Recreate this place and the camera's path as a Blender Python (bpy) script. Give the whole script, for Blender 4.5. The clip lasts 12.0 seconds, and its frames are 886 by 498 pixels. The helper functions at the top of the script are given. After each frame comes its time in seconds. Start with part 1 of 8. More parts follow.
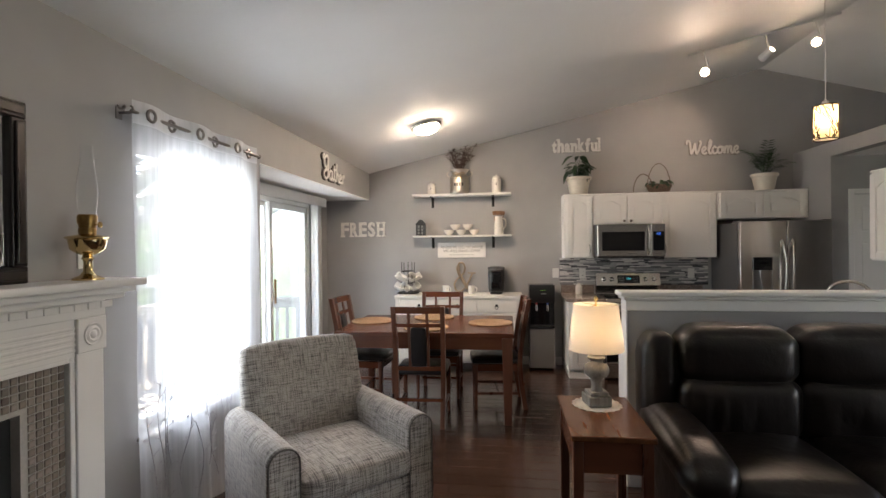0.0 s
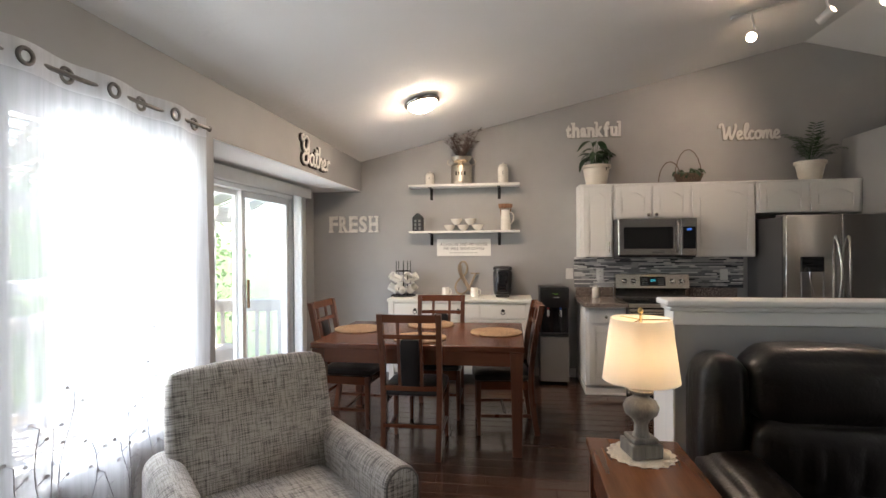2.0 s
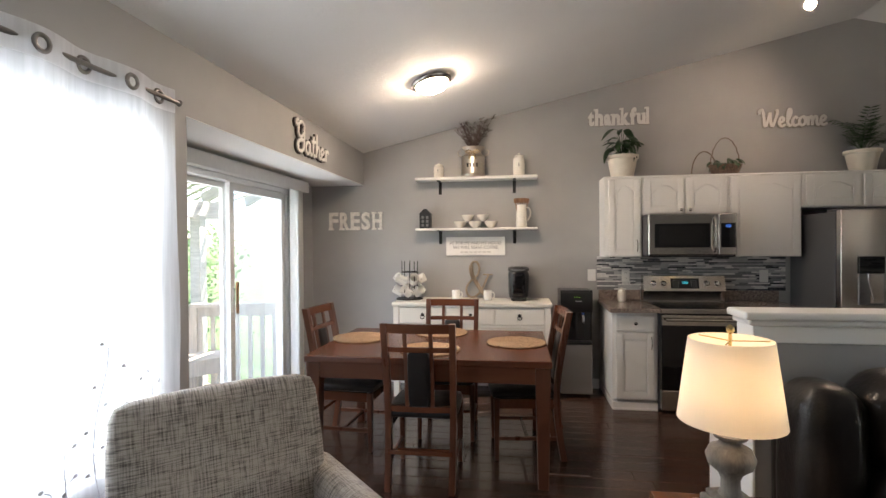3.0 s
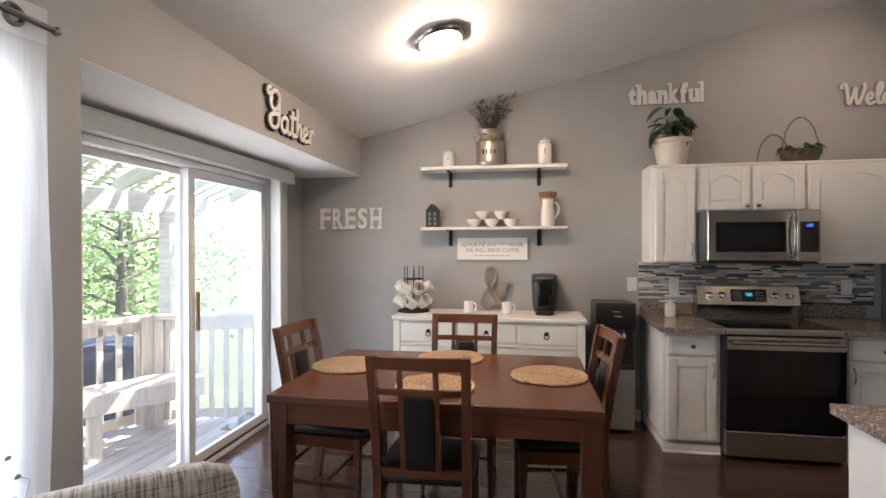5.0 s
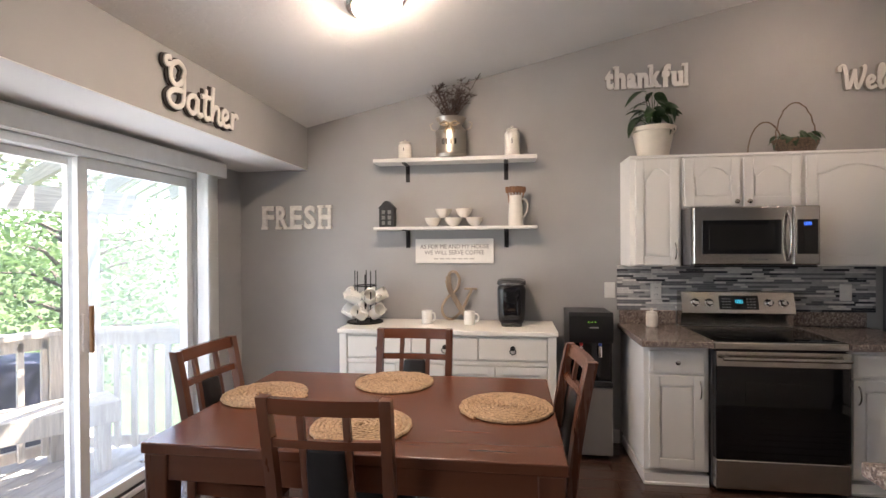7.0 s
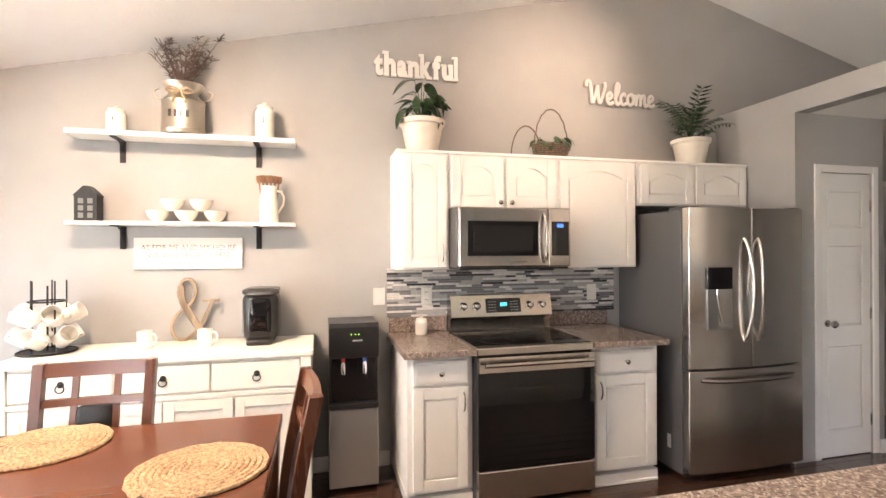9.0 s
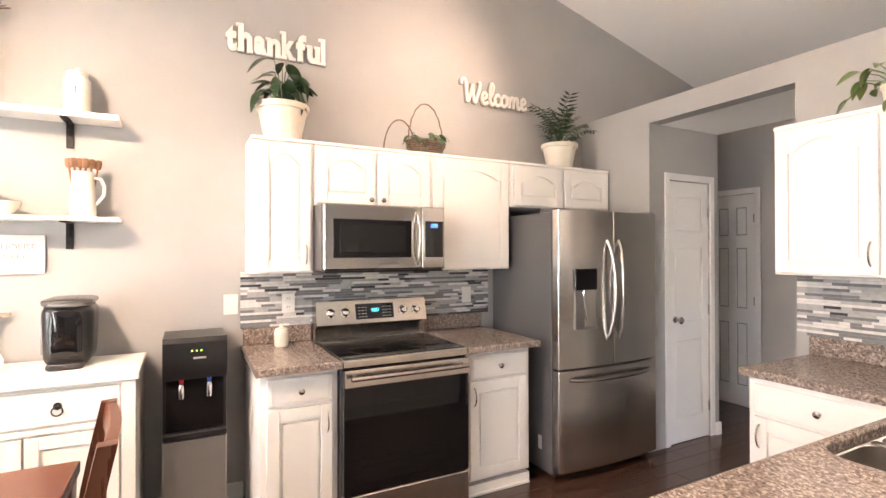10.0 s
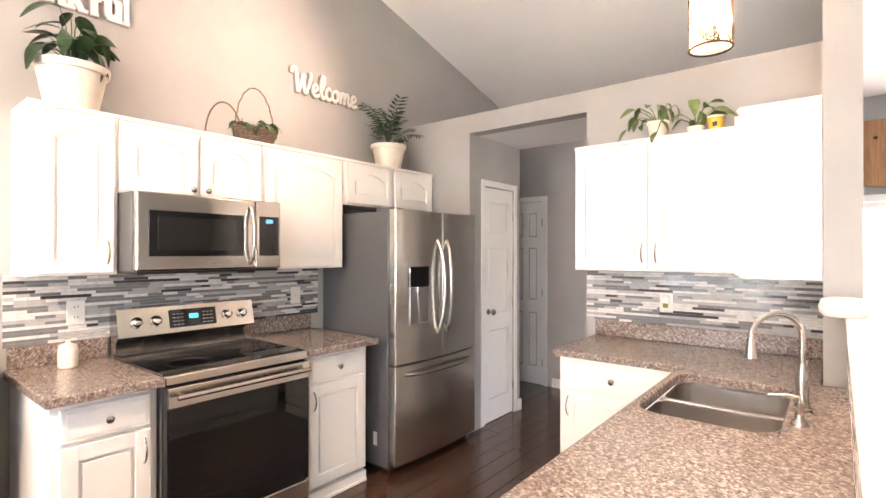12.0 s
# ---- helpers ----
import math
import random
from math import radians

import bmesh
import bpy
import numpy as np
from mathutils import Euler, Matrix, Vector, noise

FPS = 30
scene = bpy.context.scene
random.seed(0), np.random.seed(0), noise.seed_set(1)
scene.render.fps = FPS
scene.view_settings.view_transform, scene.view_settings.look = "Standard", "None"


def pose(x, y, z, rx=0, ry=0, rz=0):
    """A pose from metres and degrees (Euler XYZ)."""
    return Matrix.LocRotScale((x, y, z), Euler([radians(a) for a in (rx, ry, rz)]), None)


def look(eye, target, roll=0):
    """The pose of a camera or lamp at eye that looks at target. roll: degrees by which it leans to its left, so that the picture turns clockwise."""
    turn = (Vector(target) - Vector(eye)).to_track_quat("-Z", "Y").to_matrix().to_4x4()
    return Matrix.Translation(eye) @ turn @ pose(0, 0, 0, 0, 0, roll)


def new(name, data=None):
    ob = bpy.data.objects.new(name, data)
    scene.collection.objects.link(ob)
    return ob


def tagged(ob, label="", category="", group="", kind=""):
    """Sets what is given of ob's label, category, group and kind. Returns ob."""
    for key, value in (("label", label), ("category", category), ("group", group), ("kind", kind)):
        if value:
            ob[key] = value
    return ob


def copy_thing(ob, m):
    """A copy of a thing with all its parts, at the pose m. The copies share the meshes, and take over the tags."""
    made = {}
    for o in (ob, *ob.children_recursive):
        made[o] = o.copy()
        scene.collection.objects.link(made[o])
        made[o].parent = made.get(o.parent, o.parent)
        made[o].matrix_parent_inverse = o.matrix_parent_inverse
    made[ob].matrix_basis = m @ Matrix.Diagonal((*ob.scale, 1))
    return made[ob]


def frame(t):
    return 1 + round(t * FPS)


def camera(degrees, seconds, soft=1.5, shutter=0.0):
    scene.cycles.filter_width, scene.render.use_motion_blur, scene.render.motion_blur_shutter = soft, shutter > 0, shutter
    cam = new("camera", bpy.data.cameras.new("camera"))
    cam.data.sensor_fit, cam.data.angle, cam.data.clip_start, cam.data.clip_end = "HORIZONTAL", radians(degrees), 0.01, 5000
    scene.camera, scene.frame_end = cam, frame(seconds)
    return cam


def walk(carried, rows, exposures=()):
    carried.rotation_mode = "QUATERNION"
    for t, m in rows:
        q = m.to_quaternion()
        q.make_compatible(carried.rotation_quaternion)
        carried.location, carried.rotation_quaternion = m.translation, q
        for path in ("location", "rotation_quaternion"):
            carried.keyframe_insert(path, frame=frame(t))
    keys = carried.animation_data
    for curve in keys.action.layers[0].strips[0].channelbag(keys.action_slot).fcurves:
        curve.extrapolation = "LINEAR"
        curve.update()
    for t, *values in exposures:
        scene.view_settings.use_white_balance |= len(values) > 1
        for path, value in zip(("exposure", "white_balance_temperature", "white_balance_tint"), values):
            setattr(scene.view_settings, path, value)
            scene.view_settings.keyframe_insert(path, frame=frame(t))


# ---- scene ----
cam = camera(83.9, 12.0)
PATH = [
    (0, (0.929, 0.873, 1.518), (0.669, 2.856, 1.51), -0.6),
    (0.5, (0.927, 1.001, 1.501), (0.663, 2.984, 1.493), -0.6),
    (1, (0.928, 1.195, 1.501), (0.661, 3.177, 1.487), -0.5),
    (1.5, (0.927, 1.384, 1.498), (0.652, 3.365, 1.488), -0.6),
    (2, (0.893, 1.57, 1.495), (0.615, 3.55, 1.483), -0.4),
    (2.5, (0.817, 1.817, 1.503), (0.535, 3.797, 1.485), -0.3),
    (3, (0.764, 2.04, 1.489), (0.47, 4.018, 1.474), -0.4),
    (5, (0.643, 2.852, 1.493), (0.307, 4.824, 1.485), -0.1),
    (5.5, (0.621, 2.972, 1.494), (0.286, 4.944, 1.49), -0.2),
    (6, (0.658, 3.061, 1.5), (0.327, 5.034, 1.494), -0.3),
    (6.5, (0.743, 3.209, 1.508), (0.416, 5.182, 1.499), -0.4),
    (6.7, (0.765, 3.281, 1.512), (0.448, 5.255, 1.502), -0.4),
    (8.3, (0.97, 3.707, 1.517), (1.126, 5.701, 1.51), -0.1),
    (8.5, (1.022, 3.768, 1.508), (1.269, 5.753, 1.505), -0.1),
    (9, (1.135, 3.871, 1.492), (1.619, 5.811, 1.496), -0.2),
    (9.5, (1.217, 3.995, 1.482), (1.939, 5.86, 1.489), -0.1),
    (10, (1.285, 4.074, 1.484), (2.214, 5.846, 1.497), -0.1),
    (10.5, (1.274, 4.116, 1.484), (2.406, 5.765, 1.499), 0.0),
    (11, (1.196, 4.166, 1.491), (2.517, 5.668, 1.501), 0.1),
    (11.5, (1.13, 4.212, 1.485), (2.596, 5.572, 1.496), 0.2),
    (12, (1.077, 4.26, 1.48), (2.637, 5.511, 1.489), 0.1),
]
EXPOSURE = [(0.0, 2.6, 6800, 18), (3.0, 2.6, 6800, 18), (5.0, 2.6, 6700, 21), (6.6, 2.6, 6650, 22), (8.3, 3.75, 7150, 21), (9.0, 4.1, 7350, 23), (10.0, 4.45, 7250, 25), (12.0, 4.65, 7150, 25)]
walk(cam, [(t, look(eye, target, roll)) for t, eye, target, roll in PATH], EXPOSURE)

# ---- light ----
world = bpy.data.worlds.new("sky")
scene.world = world
world.use_nodes = True
wn = world.node_tree
sky = wn.nodes.new("ShaderNodeTexSky")
sky.sky_type = "NISHITA"
sky.sun_disc = False
sky.sun_elevation, sky.sun_rotation = radians(66.4), radians(58.4)
wn.links.new(sky.outputs[0], wn.nodes["Background"].inputs[0])
wn.nodes["Background"].inputs[1].default_value = 0.15


def lamp(name, kind, m, power, colour=(1, 1, 1), size=0.1, size_y=None, cone=None):
    data = bpy.data.lights.new(name, kind)
    data.energy, data.color = power, colour
    if kind == "AREA":
        data.size = size
        if size_y:
            data.shape, data.size_y = "RECTANGLE", size_y
    elif kind == "SUN":
        data.angle = size
    else:
        data.shadow_soft_size = size
    if cone:
        data.spot_size, data.spot_blend = radians(cone), 1.0
    ob = new(name, data)
    ob.matrix_world = m
    return ob


lamp("sun", "SUN", look((2.6, 1.6, 7.0), (0, 0, 0)), 5.0, (1, 0.95, 0.86), radians(0.5))
# daylight in the openings of the living room's windows
lamp("window_daylight", "AREA", look((-1.16, 3.62, 1.36), (0, 3.62, 1.36)), 7.5, (0.86, 0.94, 1.0), 1.0, 1.4)
lamp("front_window_daylight", "AREA", look((6.95, 2.45, 1.24), (0, 2.45, 1.24)), 10, (0.95, 0.97, 1.0), 3.6, 1.3)
# daylight in the opening of the patio door
lamp("patio_daylight", "AREA", look((-1.72, 5.70, 1.10), (0, 5.70, 1.10)), 5.5, (0.90, 0.96, 1.0), 1.9, 1.9)

# ---- materials ----


def node_mat(name, rough=0.5, metal=0.0, colour=(0.5, 0.5, 0.5)):
    m = bpy.data.materials.new(name)
    m.use_nodes = True
    p = m.node_tree.nodes["Principled BSDF"]
    p.inputs["Base Color"].default_value = (*colour, 1)
    p.inputs["Roughness"].default_value = rough
    p.inputs["Metallic"].default_value = metal
    return m, m.node_tree, p


def coords(nt, scale=(1, 1, 1), obj=True):
    tc = nt.nodes.new("ShaderNodeTexCoord")
    mp = nt.nodes.new("ShaderNodeMapping")
    mp.inputs["Scale"].default_value = scale
    nt.links.new(tc.outputs["Object" if obj else "Generated"], mp.inputs[0])
    return mp.outputs[0]


def world_coords(nt, scale=(1, 1, 1)):
    g = nt.nodes.new("ShaderNodeNewGeometry")
    mp = nt.nodes.new("ShaderNodeMapping")
    mp.inputs["Scale"].default_value = scale
    nt.links.new(g.outputs["Position"], mp.inputs[0])
    return mp.outputs[0]


def noise_tex(nt, vec, scale, detail=4.0, rough=0.55):
    n = nt.nodes.new("ShaderNodeTexNoise")
    n.inputs["Scale"].default_value, n.inputs["Detail"].default_value, n.inputs["Roughness"].default_value = scale, detail, rough
    nt.links.new(vec, n.inputs["Vector"])
    return n.outputs[0]


def ramp(nt, fac, stops):
    r = nt.nodes.new("ShaderNodeValToRGB")
    while len(r.color_ramp.elements) < len(stops):
        r.color_ramp.elements.new(0.5)
    for e, (pos, c) in zip(r.color_ramp.elements, stops):
        e.position, e.color = pos, (*c, 1) if len(c) == 3 else c
    nt.links.new(fac, r.inputs[0])
    return r.outputs[0]


def mixc(nt, fac, a, b, mode="MIX"):
    m = nt.nodes.new("ShaderNodeMix")
    m.data_type, m.blend_type = "RGBA", mode
    for key, v in ((0, fac), (6, a), (7, b)):
        if isinstance(v, (int, float)):
            m.inputs[key].default_value = v
        elif isinstance(v, tuple):
            m.inputs[key].default_value = (*v, 1)
        else:
            nt.links.new(v, m.inputs[key])
    return m.outputs[2]


def bump(nt, p, height, strength=0.2, dist=0.01):
    b = nt.nodes.new("ShaderNodeBump")
    b.inputs["Strength"].default_value, b.inputs["Distance"].default_value = strength, dist
    nt.links.new(height, b.inputs["Height"])
    nt.links.new(b.outputs[0], p.inputs["Normal"])


def grey(v):
    return (v, v, v)


def paint_mat(name, colour, rough=0.6, vary=0.06, grain=260, strength=0.12, dist=0.002):
    """Painted surface with faint mottling and roller texture."""
    m, nt, p = node_mat(name, rough, 0, colour)
    v = world_coords(nt)
    lo = tuple(c * (1 - vary) for c in colour)
    hi = tuple(min(1, c * (1 + vary)) for c in colour)
    big = noise_tex(nt, v, 1.7, 3)
    nt.links.new(ramp(nt, big, [(0.3, lo), (0.7, hi)]), p.inputs["Base Color"])
    small = noise_tex(nt, v, grain, 2)
    nt.links.new(ramp(nt, noise_tex(nt, v, 9, 4), [(0.2, grey(rough - 0.03)), (0.8, grey(rough + 0.03))]), p.inputs["Roughness"])
    bump(nt, p, small, strength, dist)
    return m


def ceiling_mat():
    """White ceiling with a trowelled knock-down texture."""
    m, nt, p = node_mat("ceiling_texture", 0.75, 0, (0.82, 0.81, 0.79))
    v = world_coords(nt)
    warp = noise_tex(nt, v, 7, 4)
    mx = mixc(nt, 0.25, v, warp)
    n = noise_tex(nt, mx, 9, 7, 0.65)
    h = ramp(nt, n, [(0.47, grey(0)), (0.56, grey(1))])
    bump(nt, p, h, 0.24, 0.005)
    nt.links.new(ramp(nt, noise_tex(nt, v, 1.1, 3), [(0.3, (0.80, 0.79, 0.77)), (0.7, (0.84, 0.83, 0.81))]), p.inputs["Base Color"])
    return m


def wood_mat(name, dark, light, rough=0.35, axis=0, scale=1.0, random_tint=0.0, coat=0.0, worldspace=False, band=1.0):
    """Stained wood, grain along one axis."""
    m, nt, p = node_mat(name, rough, 0, dark)
    s = [14.0 * scale] * 3
    s[axis] = 1.1 * scale
    v = world_coords(nt, s) if worldspace else coords(nt, s)
    info = nt.nodes.new("ShaderNodeObjectInfo")
    add = nt.nodes.new("ShaderNodeVectorMath")
    add.operation = "MULTIPLY_ADD"
    add.inputs[1].default_value = (37, 51, 23)
    nt.links.new(info.outputs["Random"], add.inputs[0])
    nt.links.new(v, add.inputs[2])
    v = add.outputs[0]
    n = noise_tex(nt, v, 1.6, 6, 0.6)
    f = noise_tex(nt, v, 9.0, 3, 0.5)
    c = ramp(nt, n, [(0.32, dark), (0.68, light)])
    c = mixc(nt, 0.35 * band, c, ramp(nt, f, [(0.35, grey(0.35)), (0.65, grey(1.0))]), "MULTIPLY")
    if random_tint:
        c = mixc(nt, random_tint, c, ramp(nt, info.outputs["Random"], [(0.0, grey(0.45)), (1.0, grey(1.35))]), "MULTIPLY")
    nt.links.new(c, p.inputs["Base Color"])
    nt.links.new(ramp(nt, n, [(0.3, grey(rough - 0.06 * band)), (0.7, grey(rough + 0.1 * band))]), p.inputs["Roughness"])
    p.inputs["Coat Weight"].default_value = coat
    p.inputs["Coat Roughness"].default_value = 0.15
    bump(nt, p, f, 0.15 * band, 0.001)
    return m


def metal_mat(name, colour, rough=0.3, axis=2, brushed=True):
    m, nt, p = node_mat(name, rough, 1.0, colour)
    if brushed:
        s = [4.0, 4.0, 4.0]
        for i in range(3):
            if i != axis:
                s[i] = 420.0
        s[axis] = 3.0
        n = noise_tex(nt, coords(nt, s), 1.0, 3)
        nt.links.new(ramp(nt, n, [(0.3, grey(rough - 0.006)), (0.7, grey(rough + 0.006))]), p.inputs["Roughness"])
        big = noise_tex(nt, coords(nt), 3.0, 3)
        nt.links.new(ramp(nt, big, [(0.3, tuple(c * 0.97 for c in colour)), (0.7, colour)]), p.inputs["Base Color"])
    return m


def plain_mat(name, colour, rough=0.5, metal=0.0, vary=0.08, scale=30.0, strength=0.05, coat=0.0):
    m, nt, p = node_mat(name, rough, metal, colour)
    v = coords(nt)
    n = noise_tex(nt, v, scale, 4)
    nt.links.new(ramp(nt, n, [(0.3, tuple(c * (1 - vary) for c in colour)), (0.7, tuple(min(1, c * (1 + vary)) for c in colour))]), p.inputs["Base Color"])
    if strength:
        bump(nt, p, n, strength, 0.002)
    p.inputs["Coat Weight"].default_value = coat
    return m


def glass_mat(name, tint=(0.96, 0.98, 0.97), haze=0.0):
    """Thin clear pane: it lets light straight through and mirrors at a slant. haze mixes in a pale translucent veil."""
    m = bpy.data.materials.new(name)
    m.use_nodes = True
    nt = m.node_tree
    nt.nodes.remove(nt.nodes["Principled BSDF"])
    tr = nt.nodes.new("ShaderNodeBsdfTransparent")
    tr.inputs[0].default_value = (*tint, 1)
    gl = nt.nodes.new("ShaderNodeBsdfGlossy")
    gl.inputs["Roughness"].default_value = 0.02
    lw = nt.nodes.new("ShaderNodeLayerWeight")
    lw.inputs[0].default_value = 0.5
    fr = nt.nodes.new("ShaderNodeMath")
    fr.operation = "POWER"
    fr.inputs[1].default_value = 4.0
    nt.links.new(lw.outputs["Facing"], fr.inputs[0])
    mx = nt.nodes.new("ShaderNodeMixShader")
    nt.links.new(fr.outputs[0], mx.inputs[0])
    nt.links.new(tr.outputs[0], mx.inputs[1])
    nt.links.new(gl.outputs[0], mx.inputs[2])
    out = mx.outputs[0]
    if haze:
        tl = nt.nodes.new("ShaderNodeBsdfTranslucent")
        tl.inputs[0].default_value = (0.9, 0.93, 0.95, 1)
        h = nt.nodes.new("ShaderNodeMixShader")
        h.inputs[0].default_value = haze
        nt.links.new(out, h.inputs[1])
        nt.links.new(tl.outputs[0], h.inputs[2])
        out = h.outputs[0]
    nt.links.new(out, nt.nodes["Material Output"].inputs[0])
    return m


def glow_mat(name, colour, strength):
    m, nt, p = node_mat(name, 0.4, 0, colour)
    p.inputs["Emission Color"].default_value = (*colour, 1)
    p.inputs["Emission Strength"].default_value = strength
    return m


def granite_mat():
    """Brown and grey speckled granite, polished."""
    m, nt, p = node_mat("granite", 0.16, 0, (0.3, 0.25, 0.22))
    v = world_coords(nt)
    vo = nt.nodes.new("ShaderNodeTexVoronoi")
    vo.inputs["Scale"].default_value = 150
    nt.links.new(mixc(nt, 0.02, v, noise_tex(nt, v, 60, 3)), vo.inputs["Vector"])
    cells = ramp(nt, vo.outputs["Color"], [(0.15, (0.035, 0.028, 0.026)), (0.36, (0.13, 0.095, 0.08)), (0.62, (0.27, 0.21, 0.18)), (0.86, (0.56, 0.50, 0.45))])
    n = noise_tex(nt, v, 62, 6, 0.75)
    c = mixc(nt, 0.42, cells, ramp(nt, n, [(0.35, (0.09, 0.075, 0.07)), (0.5, (0.26, 0.205, 0.18)), (0.66, (0.44, 0.37, 0.33))]))
    nt.links.new(c, p.inputs["Base Color"])
    nt.links.new(ramp(nt, n, [(0.3, grey(0.10)), (0.7, grey(0.24))]), p.inputs["Roughness"])
    return m


WALL = paint_mat("wall_paint_grey", (0.36, 0.355, 0.35), 0.55)
CEIL = ceiling_mat()
TRIM = paint_mat("trim_paint_white", (0.78, 0.77, 0.75), 0.35, 0.03, 180, 0.05)
CABINET = paint_mat("cabinet_paint_white", (0.82, 0.81, 0.785), 0.38, 0.012, 180, 0.02)
FLOORWOOD = wood_mat("floor_wood_dark", (0.050, 0.024, 0.016), (0.078, 0.037, 0.024), 0.22, axis=0, scale=0.45, random_tint=0.22, coat=0.35, worldspace=True, band=0.55)
CHERRY = wood_mat("dining_wood", (0.105, 0.034, 0.017), (0.125, 0.043, 0.021), 0.24, axis=0, scale=0.45, band=0.18)
CHERRY_V = wood_mat("dining_wood_upright", (0.085, 0.028, 0.015), (0.125, 0.045, 0.022), 0.28, axis=2, scale=0.6, band=0.3)
GRANITE = granite_mat()
STEEL = metal_mat("stainless_steel", (0.74, 0.715, 0.68), 0.23, axis=0)
STEEL_H = metal_mat("stainless_steel_brushed_across", (0.56, 0.525, 0.49), 0.17, axis=0)
NICKEL = metal_mat("brushed_nickel", (0.52, 0.50, 0.47), 0.24, brushed=False)
HANDLE = metal_mat("satin_steel_handle", (0.50, 0.48, 0.455), 0.25, brushed=False)
CHROME = metal_mat("polished_chrome", (0.8, 0.8, 0.8), 0.08, brushed=False)
BRASS = metal_mat("polished_brass", (0.62, 0.46, 0.22), 0.12, brushed=False)
BLACKGLASS = plain_mat("black_glass", (0.006, 0.006, 0.007), 0.04, 0, 0, 10, 0)
BLACK = plain_mat("black_plastic", (0.014, 0.014, 0.015), 0.3, 0, 0.15, 60, 0.04)
FRIDGESIDE = plain_mat("fridge_side_grey", (0.085, 0.085, 0.088), 0.38, 0.0, 0.06, 90, 0.08)
WHITEPLASTIC = plain_mat("white_plastic", (0.75, 0.74, 0.71), 0.35, 0, 0.03, 20, 0.02)
CERAMIC = plain_mat("cream_ceramic", (0.74, 0.70, 0.63), 0.16, 0, 0.04, 25, 0.03)
GLASS = glass_mat("clear_glass")

# ---- mesh tools ----


def bmnew():
    return bmesh.new()


def add_box(bm, x0, x1, y0, y1, z0, z1, bevel=0.0, seg=2, m=None):
    r = bmesh.ops.create_cube(bm, size=1.0)
    vs = r["verts"]
    bmesh.ops.transform(bm, verts=vs, matrix=Matrix.Translation(((x0 + x1) / 2, (y0 + y1) / 2, (z0 + z1) / 2)) @ Matrix.Diagonal((abs(x1 - x0), abs(y1 - y0), abs(z1 - z0), 1)))
    if bevel > 0:
        es = list({e for v in vs for e in v.link_edges})
        r = bmesh.ops.bevel(bm, geom=es, offset=bevel, segments=seg, affect="EDGES", profile=0.5)
        vs = list({v for v in r["verts"]} | {v for v in vs if v.is_valid})
    if m is not None:
        bmesh.ops.transform(bm, verts=[v for v in vs if v.is_valid], matrix=m)
    return bm


def box(x0, x1, y0, y1, z0, z1, bevel=0.0, seg=2):
    return add_box(bmnew(), x0, x1, y0, y1, z0, z1, bevel, seg)


def add_lathe(bm, profile, seg=24, m=None, cap=True):
    """Turned shape: (radius, height) pairs round the z axis."""
    rings = []
    for r, z in profile:
        rings.append([bm.verts.new((r * math.cos(2 * math.pi * i / seg), r * math.sin(2 * math.pi * i / seg), z)) for i in range(seg)])
    for a, b in zip(rings, rings[1:]):
        for i in range(seg):
            j = (i + 1) % seg
            bm.faces.new((a[i], a[j], b[j], b[i]))
    if cap:
        if profile[0][0] > 1e-5:
            bm.faces.new(list(reversed(rings[0])))
        if profile[-1][0] > 1e-5:
            bm.faces.new(rings[-1])
    if m is not None:
        bmesh.ops.transform(bm, verts=[v for ring in rings for v in ring], matrix=m)
    return bm


def add_tube(bm, pts, radius, seg=10, closed=False, taper=None):
    """Round rod along a line of points."""
    pts = [Vector(p) for p in pts]
    n = len(pts)
    rings = []
    up = None
    for i, p in enumerate(pts):
        a = pts[(i - 1) % n] if closed or i > 0 else p
        b = pts[(i + 1) % n] if closed or i < n - 1 else p
        d = (b - a).normalized()
        if up is None:
            up = d.orthogonal().normalized()
        else:
            up = (up - d * up.dot(d))
            up = up.normalized() if up.length > 1e-6 else d.orthogonal().normalized()
        side = d.cross(up)
        r = radius if taper is None else radius * (1 + (taper - 1) * i / (n - 1))
        rings.append([bm.verts.new(p + (up * math.cos(2 * math.pi * k / seg) + side * math.sin(2 * math.pi * k / seg)) * r) for k in range(seg)])
    pairs = list(zip(rings, rings[1:])) + ([(rings[-1], rings[0])] if closed else [])
    for a, b in pairs:
        for k in range(seg):
            j = (k + 1) % seg
            bm.faces.new((a[k], b[k], b[j], a[j]))
    if not closed:
        bm.faces.new(rings[0])
        bm.faces.new(list(reversed(rings[-1])))
    return bm


def add_prism(bm, outline, depth, m=None, bevel=0.0):
    """A flat outline in x, z, made depth thick along +y."""
    a = [bm.verts.new((x, 0, z)) for x, z in outline]
    b = [bm.verts.new((x, depth, z)) for x, z in outline]
    n = len(a)
    fs = [bm.faces.new(a), bm.faces.new(list(reversed(b)))]
    for i in range(n):
        j = (i + 1) % n
        fs.append(bm.faces.new((a[j], a[i], b[i], b[j])))
    bmesh.ops.recalc_face_normals(bm, faces=fs)
    vs = a + b
    if bevel:
        r = bmesh.ops.bevel(bm, geom=list({e for f in fs[:1] for e in f.edges}), offset=bevel, segments=2, affect="EDGES", profile=0.5)
        vs = list(set(r["verts"]) | {v for v in vs if v.is_valid})
    if m is not None:
        bmesh.ops.transform(bm, verts=[v for v in vs if v.is_valid], matrix=m)
    return bm


